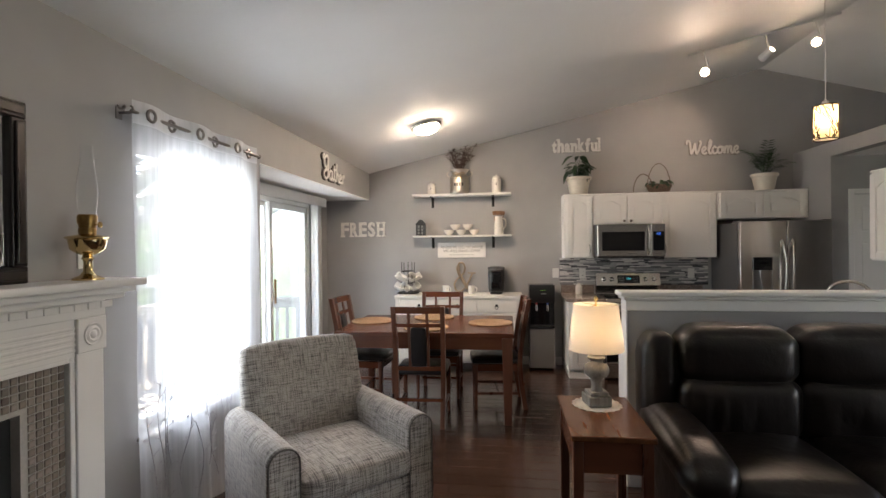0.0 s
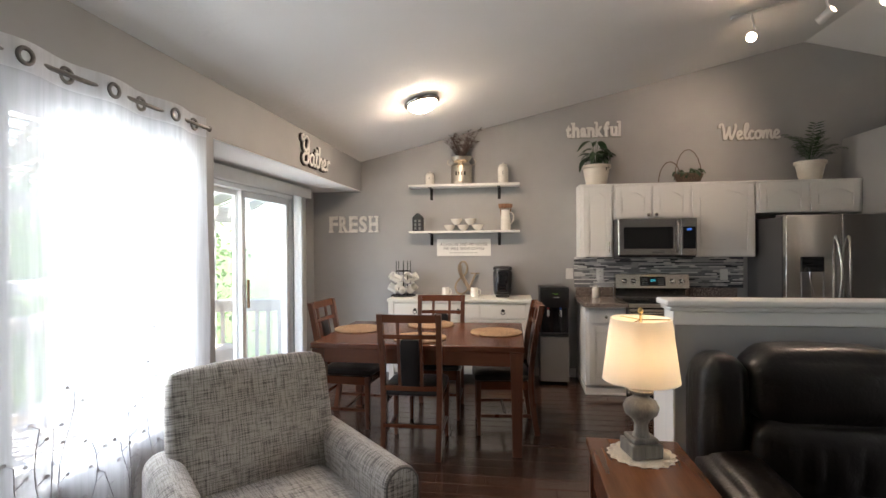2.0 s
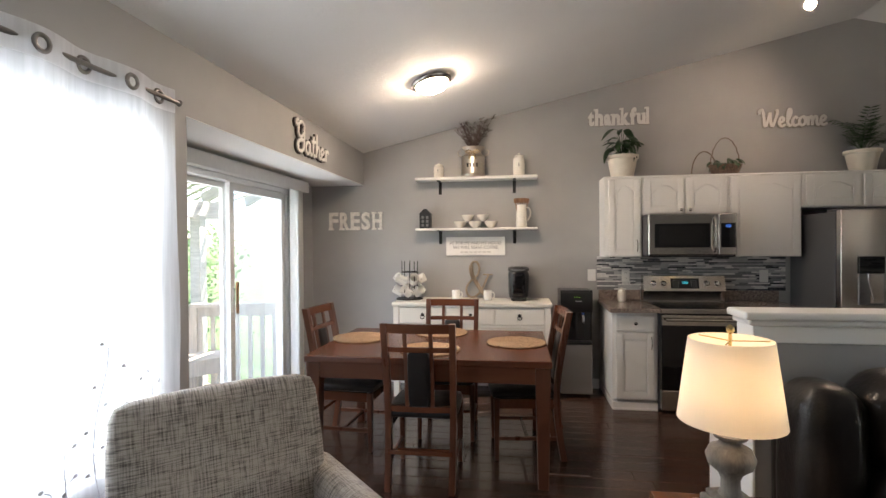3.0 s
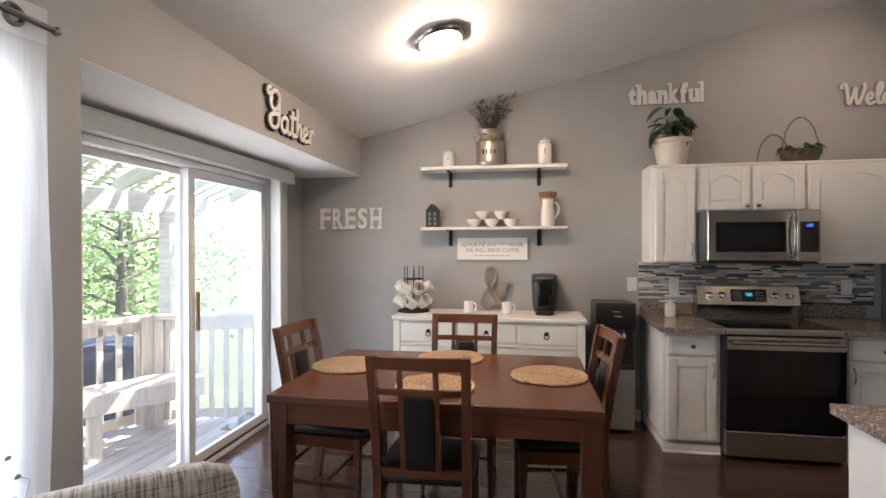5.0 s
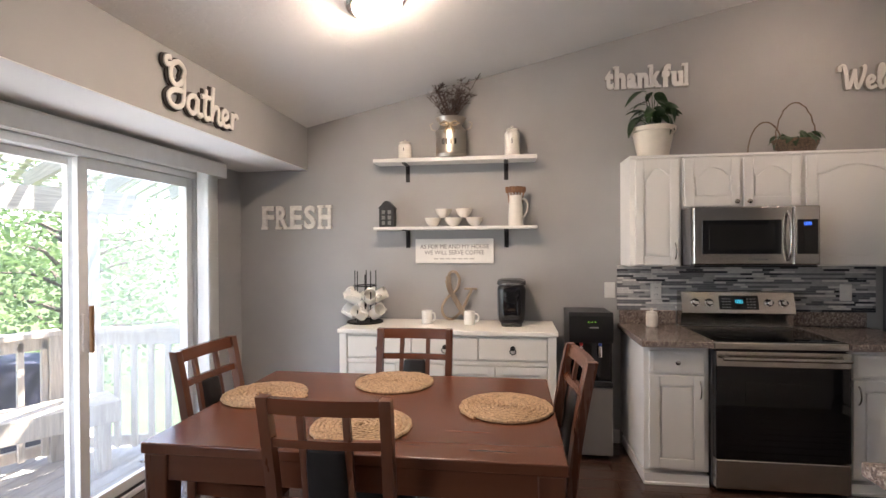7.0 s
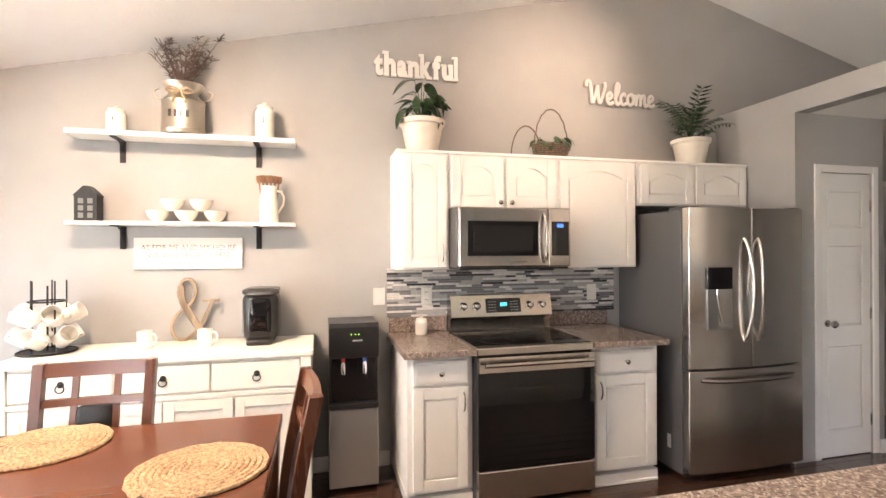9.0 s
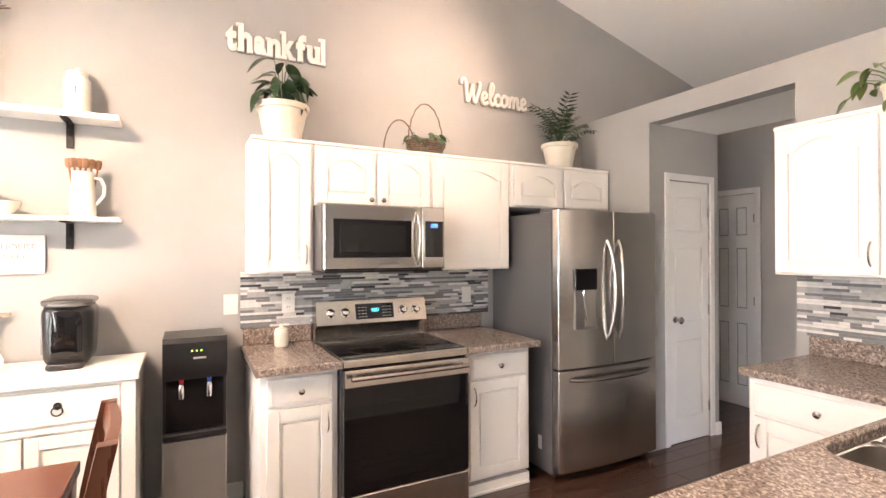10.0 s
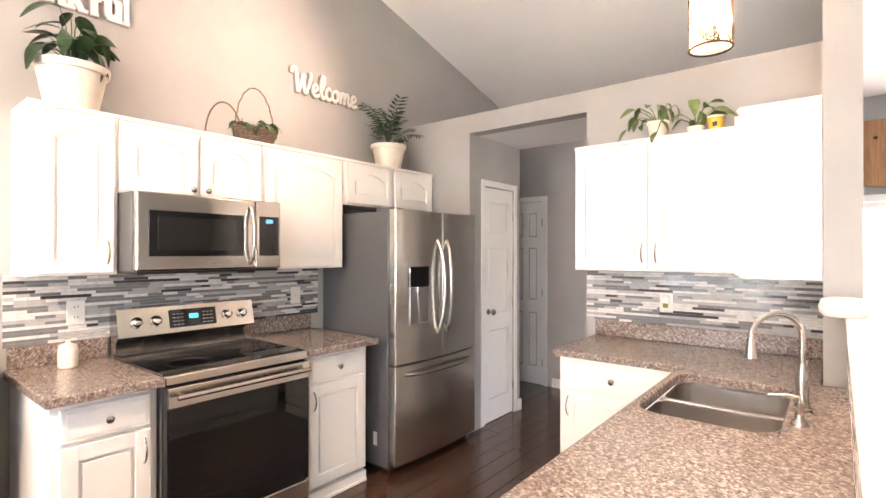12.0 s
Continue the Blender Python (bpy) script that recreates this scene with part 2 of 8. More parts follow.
def keep_flats(me):
    """Crease the line where a broad flat face meets a narrow rounded one, so that the flat stays flat."""
    area = [p.area for p in me.polygons]
    face = [p.normal.copy() for p in me.polygons]
    near_ = {}
    for p in me.polygons:
        for k in p.edge_keys:
            near_.setdefault(k, []).append(p.index)
    for e in me.edges:
        two = near_.get(tuple(sorted(e.vertices)), ())
        if len(two) == 2:
            a, b = two
            if max(area[a], area[b]) > 5 * min(area[a], area[b]) and face[a].dot(face[b]) < 0.97:
                e.use_edge_sharp = True


def mesh_of(name, bm, material, smooth=True, angle=50):
    me = bpy.data.meshes.new(name)
    bmesh.ops.recalc_face_normals(bm, faces=bm.faces[:])
    bm.to_mesh(me)
    bm.free()
    me.materials.append(material)
    if smooth:
        me.shade_smooth()
        me.set_sharp_from_angle(angle=radians(angle))
        keep_flats(me)
    return me


def part(name, bm, material, parent, label="", m=None, smooth=True, angle=50):
    """One mesh under a thing or under a part."""
    ob = new(name, mesh_of(name, bm, material, smooth, angle))
    ob.parent = parent
    if m is not None:
        ob.matrix_basis = m
    return tagged(ob, label)


def thing(name, m, label, category, group=""):
    """The empty at a thing's base, which its parts hang from."""
    ob = new(name)
    ob.empty_display_size = 0.1
    ob.matrix_basis = m
    return tagged(ob, label, category, group)


def solid(name, bm, material, label, category, m=None, group="", angle=50):
    """A thing that is one mesh."""
    ob = new(name, mesh_of(name, bm, material, True, angle))
    if m is not None:
        ob.matrix_basis = m
    return tagged(ob, label, category, group)


def structure(name, bm, material, label, category, m=None):
    ob = solid(name, bm, material, label, category, m)
    return tagged(ob, kind="structure")


# ---- structure ----
BACK, LEFT, RIGHT, SLIDE = 7.30, -0.90, 4.34, -1.50
FRONT, EAST = -2.6, 6.9
RIDGE_X, RIDGE_Z, EAVE_Z = 3.978, 3.634, 2.510
SOFFIT_Z, RECESS_Y = 2.16, 4.345
SLOPE_L = (RIDGE_Z - EAVE_Z) / (RIDGE_X - LEFT)
SLOPE_R = 0.262


def ceil_z(x):
    return RIDGE_Z - SLOPE_L * (RIDGE_X - x) if x < RIDGE_X else RIDGE_Z - SLOPE_R * (x - RIDGE_X)


def gable(x0, x1, y0, y1, z0=0.0):
    pts = [(x0, z0), (x1, z0), (x1, ceil_z(x1))]
    if x0 < RIDGE_X < x1:
        pts.append((RIDGE_X, RIDGE_Z))
    pts.append((x0, ceil_z(x0)))
    return add_prism(bmnew(), pts, y1 - y0, Matrix.Translation((0, y0, 0)))


structure("wall_back", gable(-1.62, EAST, BACK, BACK + 0.12), WALL, "grey painted gable wall behind the dining area and kitchen", "wall")
structure("wall_front", gable(LEFT - 0.12, EAST, FRONT - 0.12, FRONT), WALL, "grey painted living room wall", "wall")
bm = bmnew()
W0, W1, WZ0, WZ1 = 3.11, 4.12, 0.585, 2.06
for y0, y1, z0, z1 in ((FRONT, W0, 0, EAVE_Z), (W1, RECESS_Y, 0, EAVE_Z), (W0, W1, 0, WZ0), (W0, W1, WZ1, EAVE_Z)):
    add_box(bm, LEFT - 0.14, LEFT, y0, y1, z0, z1)
structure("wall_left", bm, WALL, "grey painted living room wall with a curtained window", "wall")
structure("wall_recess", box(-1.62, LEFT - 0.14, RECESS_Y - 0.14, RECESS_Y, 0, EAVE_Z), WALL, "grey painted return of the patio door recess", "wall")
structure("wall_soffit", box(LEFT - 0.14, LEFT, RECESS_Y, BACK, SOFFIT_Z, EAVE_Z), WALL, "grey painted soffit beam over the patio door recess", "wall")
structure("ceiling_recess", box(-1.62, LEFT - 0.002, RECESS_Y, BACK, SOFFIT_Z - 0.004, SOFFIT_Z + 0.1), CEIL, "white textured low ceiling of the recess", "ceiling")
S0, S1, SZ = 4.90, 6.74, 2.06
bm = bmnew()
for y0, y1, z0, z1 in ((RECESS_Y, S0, 0, SOFFIT_Z), (S1, BACK, 0, SOFFIT_Z), (S0, S1, SZ, SOFFIT_Z)):
    add_box(bm, SLIDE - 0.14, SLIDE, y0, y1, z0, z1)
structure("wall_slider", bm, WALL, "grey painted wall round the sliding patio door", "wall")
# the right side: ledge wall with the hall opening, pantry front, hall
O0, O1, OZ, LEDGE_Z = 5.61, 6.60, 2.44, 2.59
bm = bmnew()
for y0, y1, z0, z1 in ((4.31, O0, 0, LEDGE_Z), (O1, BACK, 0, LEDGE_Z), (O0, O1, OZ, LEDGE_Z)):
    add_box(bm, RIGHT, RIGHT + 0.12, y0, y1, z0, z1)
structure("wall_right", bm, WALL, "grey painted kitchen wall with a plant ledge and a hall opening", "wall")
structure("ceiling_hall", box(RIGHT + 0.12, 5.15, O0 - 0.3, O1 + 0.1, OZ, LEDGE_Z), CEIL, "white low ceiling over the hall entry", "ceiling")
bm = bmnew()
for x0, x1, z0, z1 in ((RIGHT + 0.12, 4.56, 0, OZ), (5.04, 5.15, 0, OZ), (4.56, 5.04, 2.04, OZ)):
    add_box(bm, x0, x1, O1, O1 + 0.1, z0, z1)
add_box(bm, 5.05, 5.15, O1 + 0.1, BACK, 0, LEDGE_Z)
structure("wall_pantry", bm, WALL, "grey painted pantry closet walls", "wall")
structure("wall_hall", gable(6.03, 6.15, 4.312, BACK), WALL, "grey painted hall wall", "wall")
structure("wall_partition", gable(3.70, 5.06, 4.18, 4.31), WALL, "grey painted partition between kitchen and living room", "wall")
# opening below is out of view, added so window light reaches the hall
structure("wall_hall_header", gable(5.06, 6.15, 4.18, 4.31, OZ), WALL, "grey painted wall above an unseen opening added to light the hall", "wall")
structure("wall_hall_side", box(RIGHT + 0.12, 5.0, O0 - 0.1, O0, 0, OZ), WALL, "grey painted side of the hall entry", "wall")
V0, V1, VZ0, VZ1 = 0.6, 4.3, 0.55, 1.92
bm = bmnew()
EZ = ceil_z(EAST)
for y0, y1, z0, z1 in ((FRONT, V0, 0, EZ), (V1, BACK, 0, EZ), (V0, V1, 0, VZ0), (V0, V1, VZ1, EZ)):
    add_box(bm, EAST, EAST + 0.14, y0, y1, z0, z1)
structure("wall_east", bm, WALL, "grey painted living room wall with a wide window", "wall")
PONY_X = 1.675
structure("wall_pony", box(PONY_X, 3.70, 4.10, 4.22, 0, 1.155), WALL, "grey painted half wall between sofa and kitchen", "wall")
bm = bmnew()
for x0, x1, up in ((LEFT - 0.14, RIDGE_X, True), (RIDGE_X, EAST + 0.14, False)):
    add_prism(bm, [(x0, ceil_z(x0)), (x1, ceil_z(x1)), (x1, ceil_z(x1) + 0.12), (x0, ceil_z(x0) + 0.12)], BACK - FRONT + 0.3, Matrix.Translation((0, FRONT - 0.15, 0)))
structure("ceiling", bm, CEIL, "white textured vaulted ceiling", "ceiling")
structure("floor", box(-1.62, EAST, FRONT, BACK, -0.12, -0.012), FLOORWOOD, "dark brown hardwood floor", "floor")

# trim of the structure


def baseboard(name, x0, x1, y0, y1):
    structure(name, add_box(box(x0, x1, y0, y1, 0, 0.085), min(x0, x1) - 0.0, max(x0, x1), y0, y1, 0.085, 0.1, 0.004), TRIM, "white painted baseboard", "baseboard")


baseboard("baseboard_back", -1.49, 1.60, BACK - 0.014, BACK - 0.001)
baseboard("baseboard_left", LEFT + 0.001, LEFT + 0.014, 2.95, RECESS_Y)
baseboard("baseboard_hall", 6.015, 6.029, 4.33, 6.70)
baseboard("baseboard_slider", SLIDE + 0.001, SLIDE + 0.014, 6.82, BACK - 0.015)
baseboard("baseboard_pantry", 5.10, 5.16, O1 - 0.016, O1 - 0.001)
baseboard("baseboard_ledge_end", RIGHT - 0.015, RIGHT - 0.001, O1 + 0.001, 6.63)
baseboard("baseboard_pony", PONY_X - 0.015, PONY_X - 0.001, 4.088, 4.23)
baseboard("baseboard_sofa_side", PONY_X, 3.69, 4.085, 4.099)

bm = bmnew()
add_box(bm, PONY_X - 0.05, 3.698, 4.058, 4.238, 1.196, 1.226, 0.008)
add_box(bm, PONY_X - 0.03, 3.698, 4.074, 4.233, 1.172, 1.196, 0.008)
add_box(bm, PONY_X - 0.012, 3.698, 4.090, 4.232, 1.105, 1.172, 0.005)
structure("trim_pony_cap", bm, TRIM, "white moulded cap on the half wall", "trim")
structure("trim_pony_corner", box(PONY_X - 0.012, PONY_X - 0.001, 4.095, 4.225, 0.1, 1.105, 0.003), TRIM, "white end board of the half wall", "trim")


def hinge(parent, x, y, z):
    part("hinge", add_lathe(bmnew(), [(0.007, -0.04), (0.007, 0.04)], 10), NICKEL, parent, "brushed nickel hinge", Matrix.Translation((x, y, z)))


def six_panel_door(name, m, w, h, label, rows=3, columns=2, knob_x=None, hinge_x=None):
    """Door leaf in x 0..w, front at y = 0 facing -y, with its casing."""
    d = thing(name, m, label, "door")
    tagged(d, kind="structure")
    bm = box(0, w, 0.012, 0.04, 0.006, h)
    st = 0.095 if w > 0.6 else 0.075
    for x in ([0, w - st] if columns == 1 else [0, w / 2 - st / 2, w - st]):
        add_box(bm, x, x + st, 0, 0.012, 0.006, h, 0.002)
    rails = [(0.006, 0.20), (0.80, 0.94), (1.52, 1.64), (h - 0.12, h)]
    for z0, z1 in rails:
        add_box(bm, 0.001, w - 0.001, 0.0005, 0.012, z0, z1, 0.002)
    part("leaf", bm, TRIM, d)
    xs = [(st, w - st)] if columns == 1 else [(st, w / 2 - st / 2), (w / 2 + st / 2, w - st)]
    for (z0, z1) in ((0.20, 0.80), (0.94, 1.52), (1.64, h - 0.12)):
        for x0, x1 in xs:
            part("panel", box(x0 + 0.010, x1 - 0.010, 0.004, 0.014, z0 + 0.010, z1 - 0.010, 0.006), TRIM, d)
    bm = bmnew()
    c = 0.058
    for x0, x1, z0, z1 in ((-c, -0.004, 0, h + c), (w + 0.004, w + c, 0, h + c), (-0.004, w + 0.004, h + 0.004, h + c)):
        add_box(bm, x0, x1, -0.02, -0.003, z0, z1, 0.005)
    part("casing", bm, TRIM, d)
    if knob_x is not None:
        k = add_lathe(bmnew(), [(0.026, 0), (0.026, 0.006), (0.010, 0.010), (0.010, 0.035), (0.024, 0.045), (0.027, 0.058), (0.018, 0.068), (0, 0.07)], 20)
        part("knob", k, NICKEL, d, "brushed nickel knob", pose(knob_x, 0, 0.96, 90, 0, 0))
    if hinge_x is not None:
        for z in (0.25, 1.02, 1.80):
            hinge(d, hinge_x, -0.006, z)
    return d


six_panel_door("door_1", pose(4.563, O1 + 0.012, 0), 0.474, 2.03, "closed white panelled pantry door with nickel knob", columns=1, knob_x=0.07, hinge_x=0.470)
six_panel_door("door_2", pose(6.022, 7.24, 0, 0, 0, -90), 0.43, 2.03, "closed white panelled door at the end of the hall", columns=2, hinge_x=0.428)

# ---- kitchen ----
COUNTER = 0.92


def add_pull(bm, x, y, z, length=0.11):
    """Bowed upright pull in front of y."""
    pts = []
    for i in range(13):
        a = i / 12
        pts.append((x, y - 0.026 * math.sin(math.pi * a) ** 0.6 - 0.001, z + (a - 0.5) * length))
    return add_tube(bm, pts, 0.0045, 8)


def knob_bm():
    return add_lathe(bmnew(), [(0.009, 0), (0.006, 0.006), (0.006, 0.014), (0.015, 0.02), (0.016, 0.025), (0.010, 0.030), (0, 0.031)], 16)


def panel_door(w, h, arch, parent, m):
    """Cabinet door, x 0..w, z 0..h, back at y = 0, front to -y: slab, stiles, rails and raised panel."""
    door = part("door", box(0, w, -0.006, 0, 0, h, 0.002), CABINET, parent, "", m)
    s, t = min(0.062, w * 0.2), 0.021
    part("stile", box(0, s, -t, -0.006, 0, h, 0.003), CABINET, door)
    part("stile", box(w - s, w, -t, -0.006, 0, h, 0.003), CABINET, door)
    part("rail", box(s, w - s, -t + 0.0006, -0.006, 0, s, 0.002), CABINET, door)
    rise = min(0.055, h * 0.16) if arch else 0.0
    n = 14

    def arc(x0, x1, z, r):
        out = []
        for i in range(n + 1):
            u = i / n
            v = min(1.0, max(0.0, (u - 0.08) / 0.84))
            out.append((x0 + (x1 - x0) * u, z - r + r * math.sin(math.pi * v) ** 0.75))
        return out
    top = h - s
    if arch:
        part("rail", add_prism(bmnew(), [(s, h - 0.001), *arc(s, w - s, top, rise), (w - s, h - 0.001)], t - 0.0066, Matrix.Translation((0, -t + 0.0006, 0))), CABINET, door)
    else:
        part("rail", box(s, w - s, -t + 0.0006, -0.006, top, h, 0.002), CABINET, door)
    g = 0.014
    line = arc(s + g, w - s - g, top - g, rise) if arch else [(s + g, top - g), (w - s - g, top - g)]
    part("panel", add_prism(bmnew(), [(s + g, s + g), *line, (w - s - g, s + g)], 0.0112, Matrix.Translation((0, -0.0172, 0))), CABINET, door)
    return door


def wall_cabinet(m, w, h, d, doors, label, pulls="", knobs=(), group="white kitchen wall cabinets"):
    """doors: (x0, x1) pairs; pulls: for each door r, l, or - for the side of its pull."""
    c = thing("wall_cabinet", m, label, "cabinet", group)
    bm = box(0, w, -d, 0, 0, h, 0.0015)
    part("body", bm, CABINET, c)
    part("top_moulding", add_box(box(0, w, -d - 0.012, 0.0, h + 0.001, h + 0.016, 0.003), 0, w, -d - 0.004, 0, h + 0.016, h + 0.022), CABINET, c)
    for i, (x0, x1) in enumerate(doors):
        dm = Matrix.Translation((x0, -d - 0.0015, 0.012))
        dr = panel_door(x1 - x0, h - 0.026, True, c, dm)
        side = pulls[i] if i < len(pulls) else "-"
        wd = x1 - x0
        if side in "rl":
            part("handle", add_pull(bmnew(), wd - 0.028 if side == "r" else 0.028, -0.021, 0.095), NICKEL, dr, "bowed nickel handle")
        elif side in "RL":
            part("knob", knob_bm(), NICKEL, dr, "round nickel knob", pose(wd - 0.03 if side == "R" else 0.03, -0.021, 0.03, 90))
    return c


def base_cabinet(m, w, d, label, pull="r", drawer=True, door=True, h=0.878):
    c = thing("base_cabinet", m, label, "cabinet", "white kitchen base cabinets")
    part("body", box(0, w, -d, 0, 0.09, h, 0.0015), CABINET, c)
    part("plinth", add_box(box(0, w, -d - 0.004, -0.02, 0, 0.07), 0, w, -d - 0.012, -0.02, 0, 0.018, 0.003), CABINET, c)
    if drawer:
        bm = box(0.03, w - 0.03, -d - 0.021, -d - 0.001, h - 0.165, h - 0.025, 0.005)
        add_box(bm, 0.05, w - 0.05, -d - 0.0235, -d - 0.021, h - 0.148, h - 0.042, 0.002)
        dr = part("drawer", bm, CABINET, c)
        part("knob", knob_bm(), NICKEL, dr, "round nickel knob", pose(w / 2, -d - 0.0235, h - 0.095, 90))
    if door:
        do = panel_door(w - 0.06, h - 0.18 - 0.11, False, c, Matrix.Translation((0.03, -d - 0.0015, 0.11)))
        x = (w - 0.06) - 0.028 if pull == "r" else 0.028
        part("handle", add_pull(bmnew(), x, -0.021, h - 0.29 - 0.09), NICKEL, do, "bowed nickel handle")
    return c


UZ, UH, UD = 1.365, 0.755, 0.30
wall_cabinet(pose(1.612, BACK - 0.002, UZ), 0.345, UH, UD, [(0.035, 0.325)], "white wall cabinet with one arched panel door", "r")
wall_cabinet(pose(1.96, BACK - 0.002, 1.765), 0.762, UZ + UH - 1.765, UD, [(0.012, 0.372), (0.392, 0.750)], "short white wall cabinet above the microwave", "RL")
wall_cabinet(pose(2.724, BACK - 0.002, UZ), 0.63, UH, UD, [(0.02, 0.61)], "white wall cabinet with one wide arched door", "l")
wall_cabinet(pose(3.357, BACK - 0.002, 1.81), 0.980, UZ + UH - 1.81, UD, [(0.03, 0.475), (0.505, 0.95)], "short white wall cabinet above the refrigerator")
wall_cabinet(pose(RIGHT - 0.002, 5.56, UZ, 0, 0, -90), 0.935, UH - 0.005, UD, [(0.012, 0.445), (0.465, 0.915)], "white double wall cabinet above the sink counter", "rl")
wall_cabinet(pose(3.69, 4.312, UZ - 0.006, 0, 0, 180) @ Matrix.Translation((-0.36, 0, 0)), 0.358, UH + 0.006, UD, [(0.01, 0.345)], "white wall cabinet on the partition, plain end panel showing", "l")

CFRONT = 6.60
base_cabinet(pose(1.614, BACK - 0.002, 0), 0.388, BACK - CFRONT - 0.05, "white base cabinet with drawer and panel door", "r")
base_cabinet(pose(2.776, BACK - 0.002, 0), 0.482, BACK - CFRONT - 0.05, "white base cabinet beside the refrigerator", "l")
base_cabinet(pose(RIGHT - 0.002, 5.515, 0, 0, 0, -90), 0.62, 0.61, "white base cabinet at the end of the counter", "l")
bm = box(1.77, 3.695, 4.225, 4.82, 0.09, 0.70, 0.002)
add_box(bm, 1.77, 2.85, 4.24, 4.82, 0.70, 0.878)
add_box(bm, 3.60, 4.33, 4.315, 4.82, 0.70, 0.878)
add_box(bm, 1.77, 3.69, 4.24, 4.80, 0, 0.09)
pen = solid("sink_cabinet", bm, CABINET, "white base cabinet of the peninsula under the sink", "cabinet")


def slab_cells(bm, xs, ys, filled, z0, z1):
    """A slab on a grid of cells, with holes where cells are empty."""
    top = {(i, j): bm.verts.new((x, y, z1)) for i, x in enumerate(xs) for j, y in enumerate(ys)}
    bot = {(i, j): bm.verts.new((x, y, z0)) for i, x in enumerate(xs) for j, y in enumerate(ys)}
    for i, j in filled:
        q = [(i, j), (i + 1, j), (i + 1, j + 1), (i, j + 1)]
        bm.faces.new([top[k] for k in q])
        bm.faces.new([bot[k] for k in reversed(q)])
        for (a, b), nb in (((q[0], q[1]), (i, j - 1)), ((q[1], q[2]), (i + 1, j)), ((q[2], q[3]), (i, j + 1)), ((q[3], q[0]), (i - 1, j))):
            if nb not in filled:
                bm.faces.new((bot[a], bot[b], top[b], top[a]))
    loose = [v for v in bm.verts if not v.link_faces]
    bmesh.ops.delete(bm, geom=loose, context="VERTS")


def round_edges(bm, z, offset=0.006):
    es = [e for e in bm.edges if all(abs(v.co.z - z) < 1e-4 for v in e.verts) and len(e.link_faces) == 2 and e.calc_face_angle(0) > 0.5]
    bmesh.ops.bevel(bm, geom=es, offset=offset, segments=3, affect="EDGES", profile=0.5)


def counter(name, x0, x1, label):
    c = thing(name, pose(0, 0, 0), label, "countertop")
    bm = bmnew()
    slab_cells(bm, [x0, x1], [CFRONT - 0.025, BACK - 0.002], {(0, 0)}, 0.882, COUNTER)
    round_edges(bm, COUNTER, 0.007)
    part("slab", bm, GRANITE, c)
    part("splash_strip", box(x0 + 0.012, x1 - 0.002, BACK - 0.022, BACK - 0.003, COUNTER + 0.001, 1.022, 0.003), GRANITE, c)


counter("countertop", 1.588, 2.008, "speckled brown granite countertop beside the range")
counter("countertop", 2.772, 3.30, "speckled brown granite countertop between range and refrigerator")
SX0, SX1, SY0, SY1 = 2.88, 3.55, 4.405, 4.832
PEN_Y = 4.866
c = thing("countertop", pose(0, 0, 0), "speckled brown granite peninsula countertop with an undermount sink", "countertop")
bm = bmnew()
xs, ys = [1.735, SX0, SX1, 3.695, RIGHT - 0.002], [4.223, 4.315, SY0, SY1, PEN_Y, 5.545]
slab_cells(bm, xs, ys, {(i, j) for i in range(4) for j in range(4) if (i, j) not in ((1, 2), (3, 0))} | {(3, 4)}, 0.882, COUNTER)
round_edges(bm, COUNTER, 0.007)
r = 0.08
for cx, cy, sx, sy in ((SX0, SY0, 1, 1), (SX1, SY0, -1, 1), (SX0, SY1, 1, -1), (SX1, SY1, -1, -1)):
    arc = [(cx, cy)] + [(cx + sx * r * (1 - math.sin(a)), cy + sy * r * (1 - math.cos(a))) for a in [i * math.pi / 16 for i in range(9)]]
    lo = [bm.verts.new((x, y, 0.8825)) for x, y in arc]
    hi = [bm.verts.new((x, y, COUNTER - 0.0005)) for x, y in arc]
    bm.faces.new(hi)
    for i in range(len(arc)):
        j = (i + 1) % len(arc)
        bm.faces.new((lo[i], lo[j], hi[j], hi[i]))
part("slab", bm, GRANITE, c)
part("splash_strip", box(RIGHT - 0.022, RIGHT - 0.003, 4.315, 5.54, COUNTER + 0.001, 1.022, 0.003), GRANITE, c)

# sink
SINKSTEEL = metal_mat("satin_sink_steel", (0.44, 0.42, 0.40), 0.30, axis=1)
sink = thing("kitchen_sink", pose(0, 0, 0), "double-bowl stainless steel undermount kitchen sink", "sink")


def basin(x0, x1, y0, y1, z0, z1):
    """Pressed bowl: rounded rings going down to a flat floor."""
    bm = bmnew()
    rings = []
    for inset, z, r in ((0.0, z1, 0.062), (0.004, z0 + 0.05, 0.060), (0.010, z0 + 0.022, 0.056), (0.022, z0 + 0.006, 0.05), (0.045, z0, 0.04)):
        ring = []
        for cx, cy, a0 in ((x1 - inset - r, y1 - inset - r, 0), (x0 + inset + r, y1 - inset - r, 90), (x0 + inset + r, y0 + inset + r, 180), (x1 - inset - r, y0 + inset + r, 270)):
            for k in range(7):
                a = radians(a0 + 15 * k)
                ring.append(bm.verts.new((cx + r * math.cos(a), cy + r * math.sin(a), z)))
        rings.append(ring)
    for p, q in zip(rings, rings[1:]):
        for k in range(len(p)):
            j = (k + 1) % len(p)
            bm.faces.new((p[k], p[j], q[j], q[k]))
    bm.faces.new(rings[-1])
    return bm


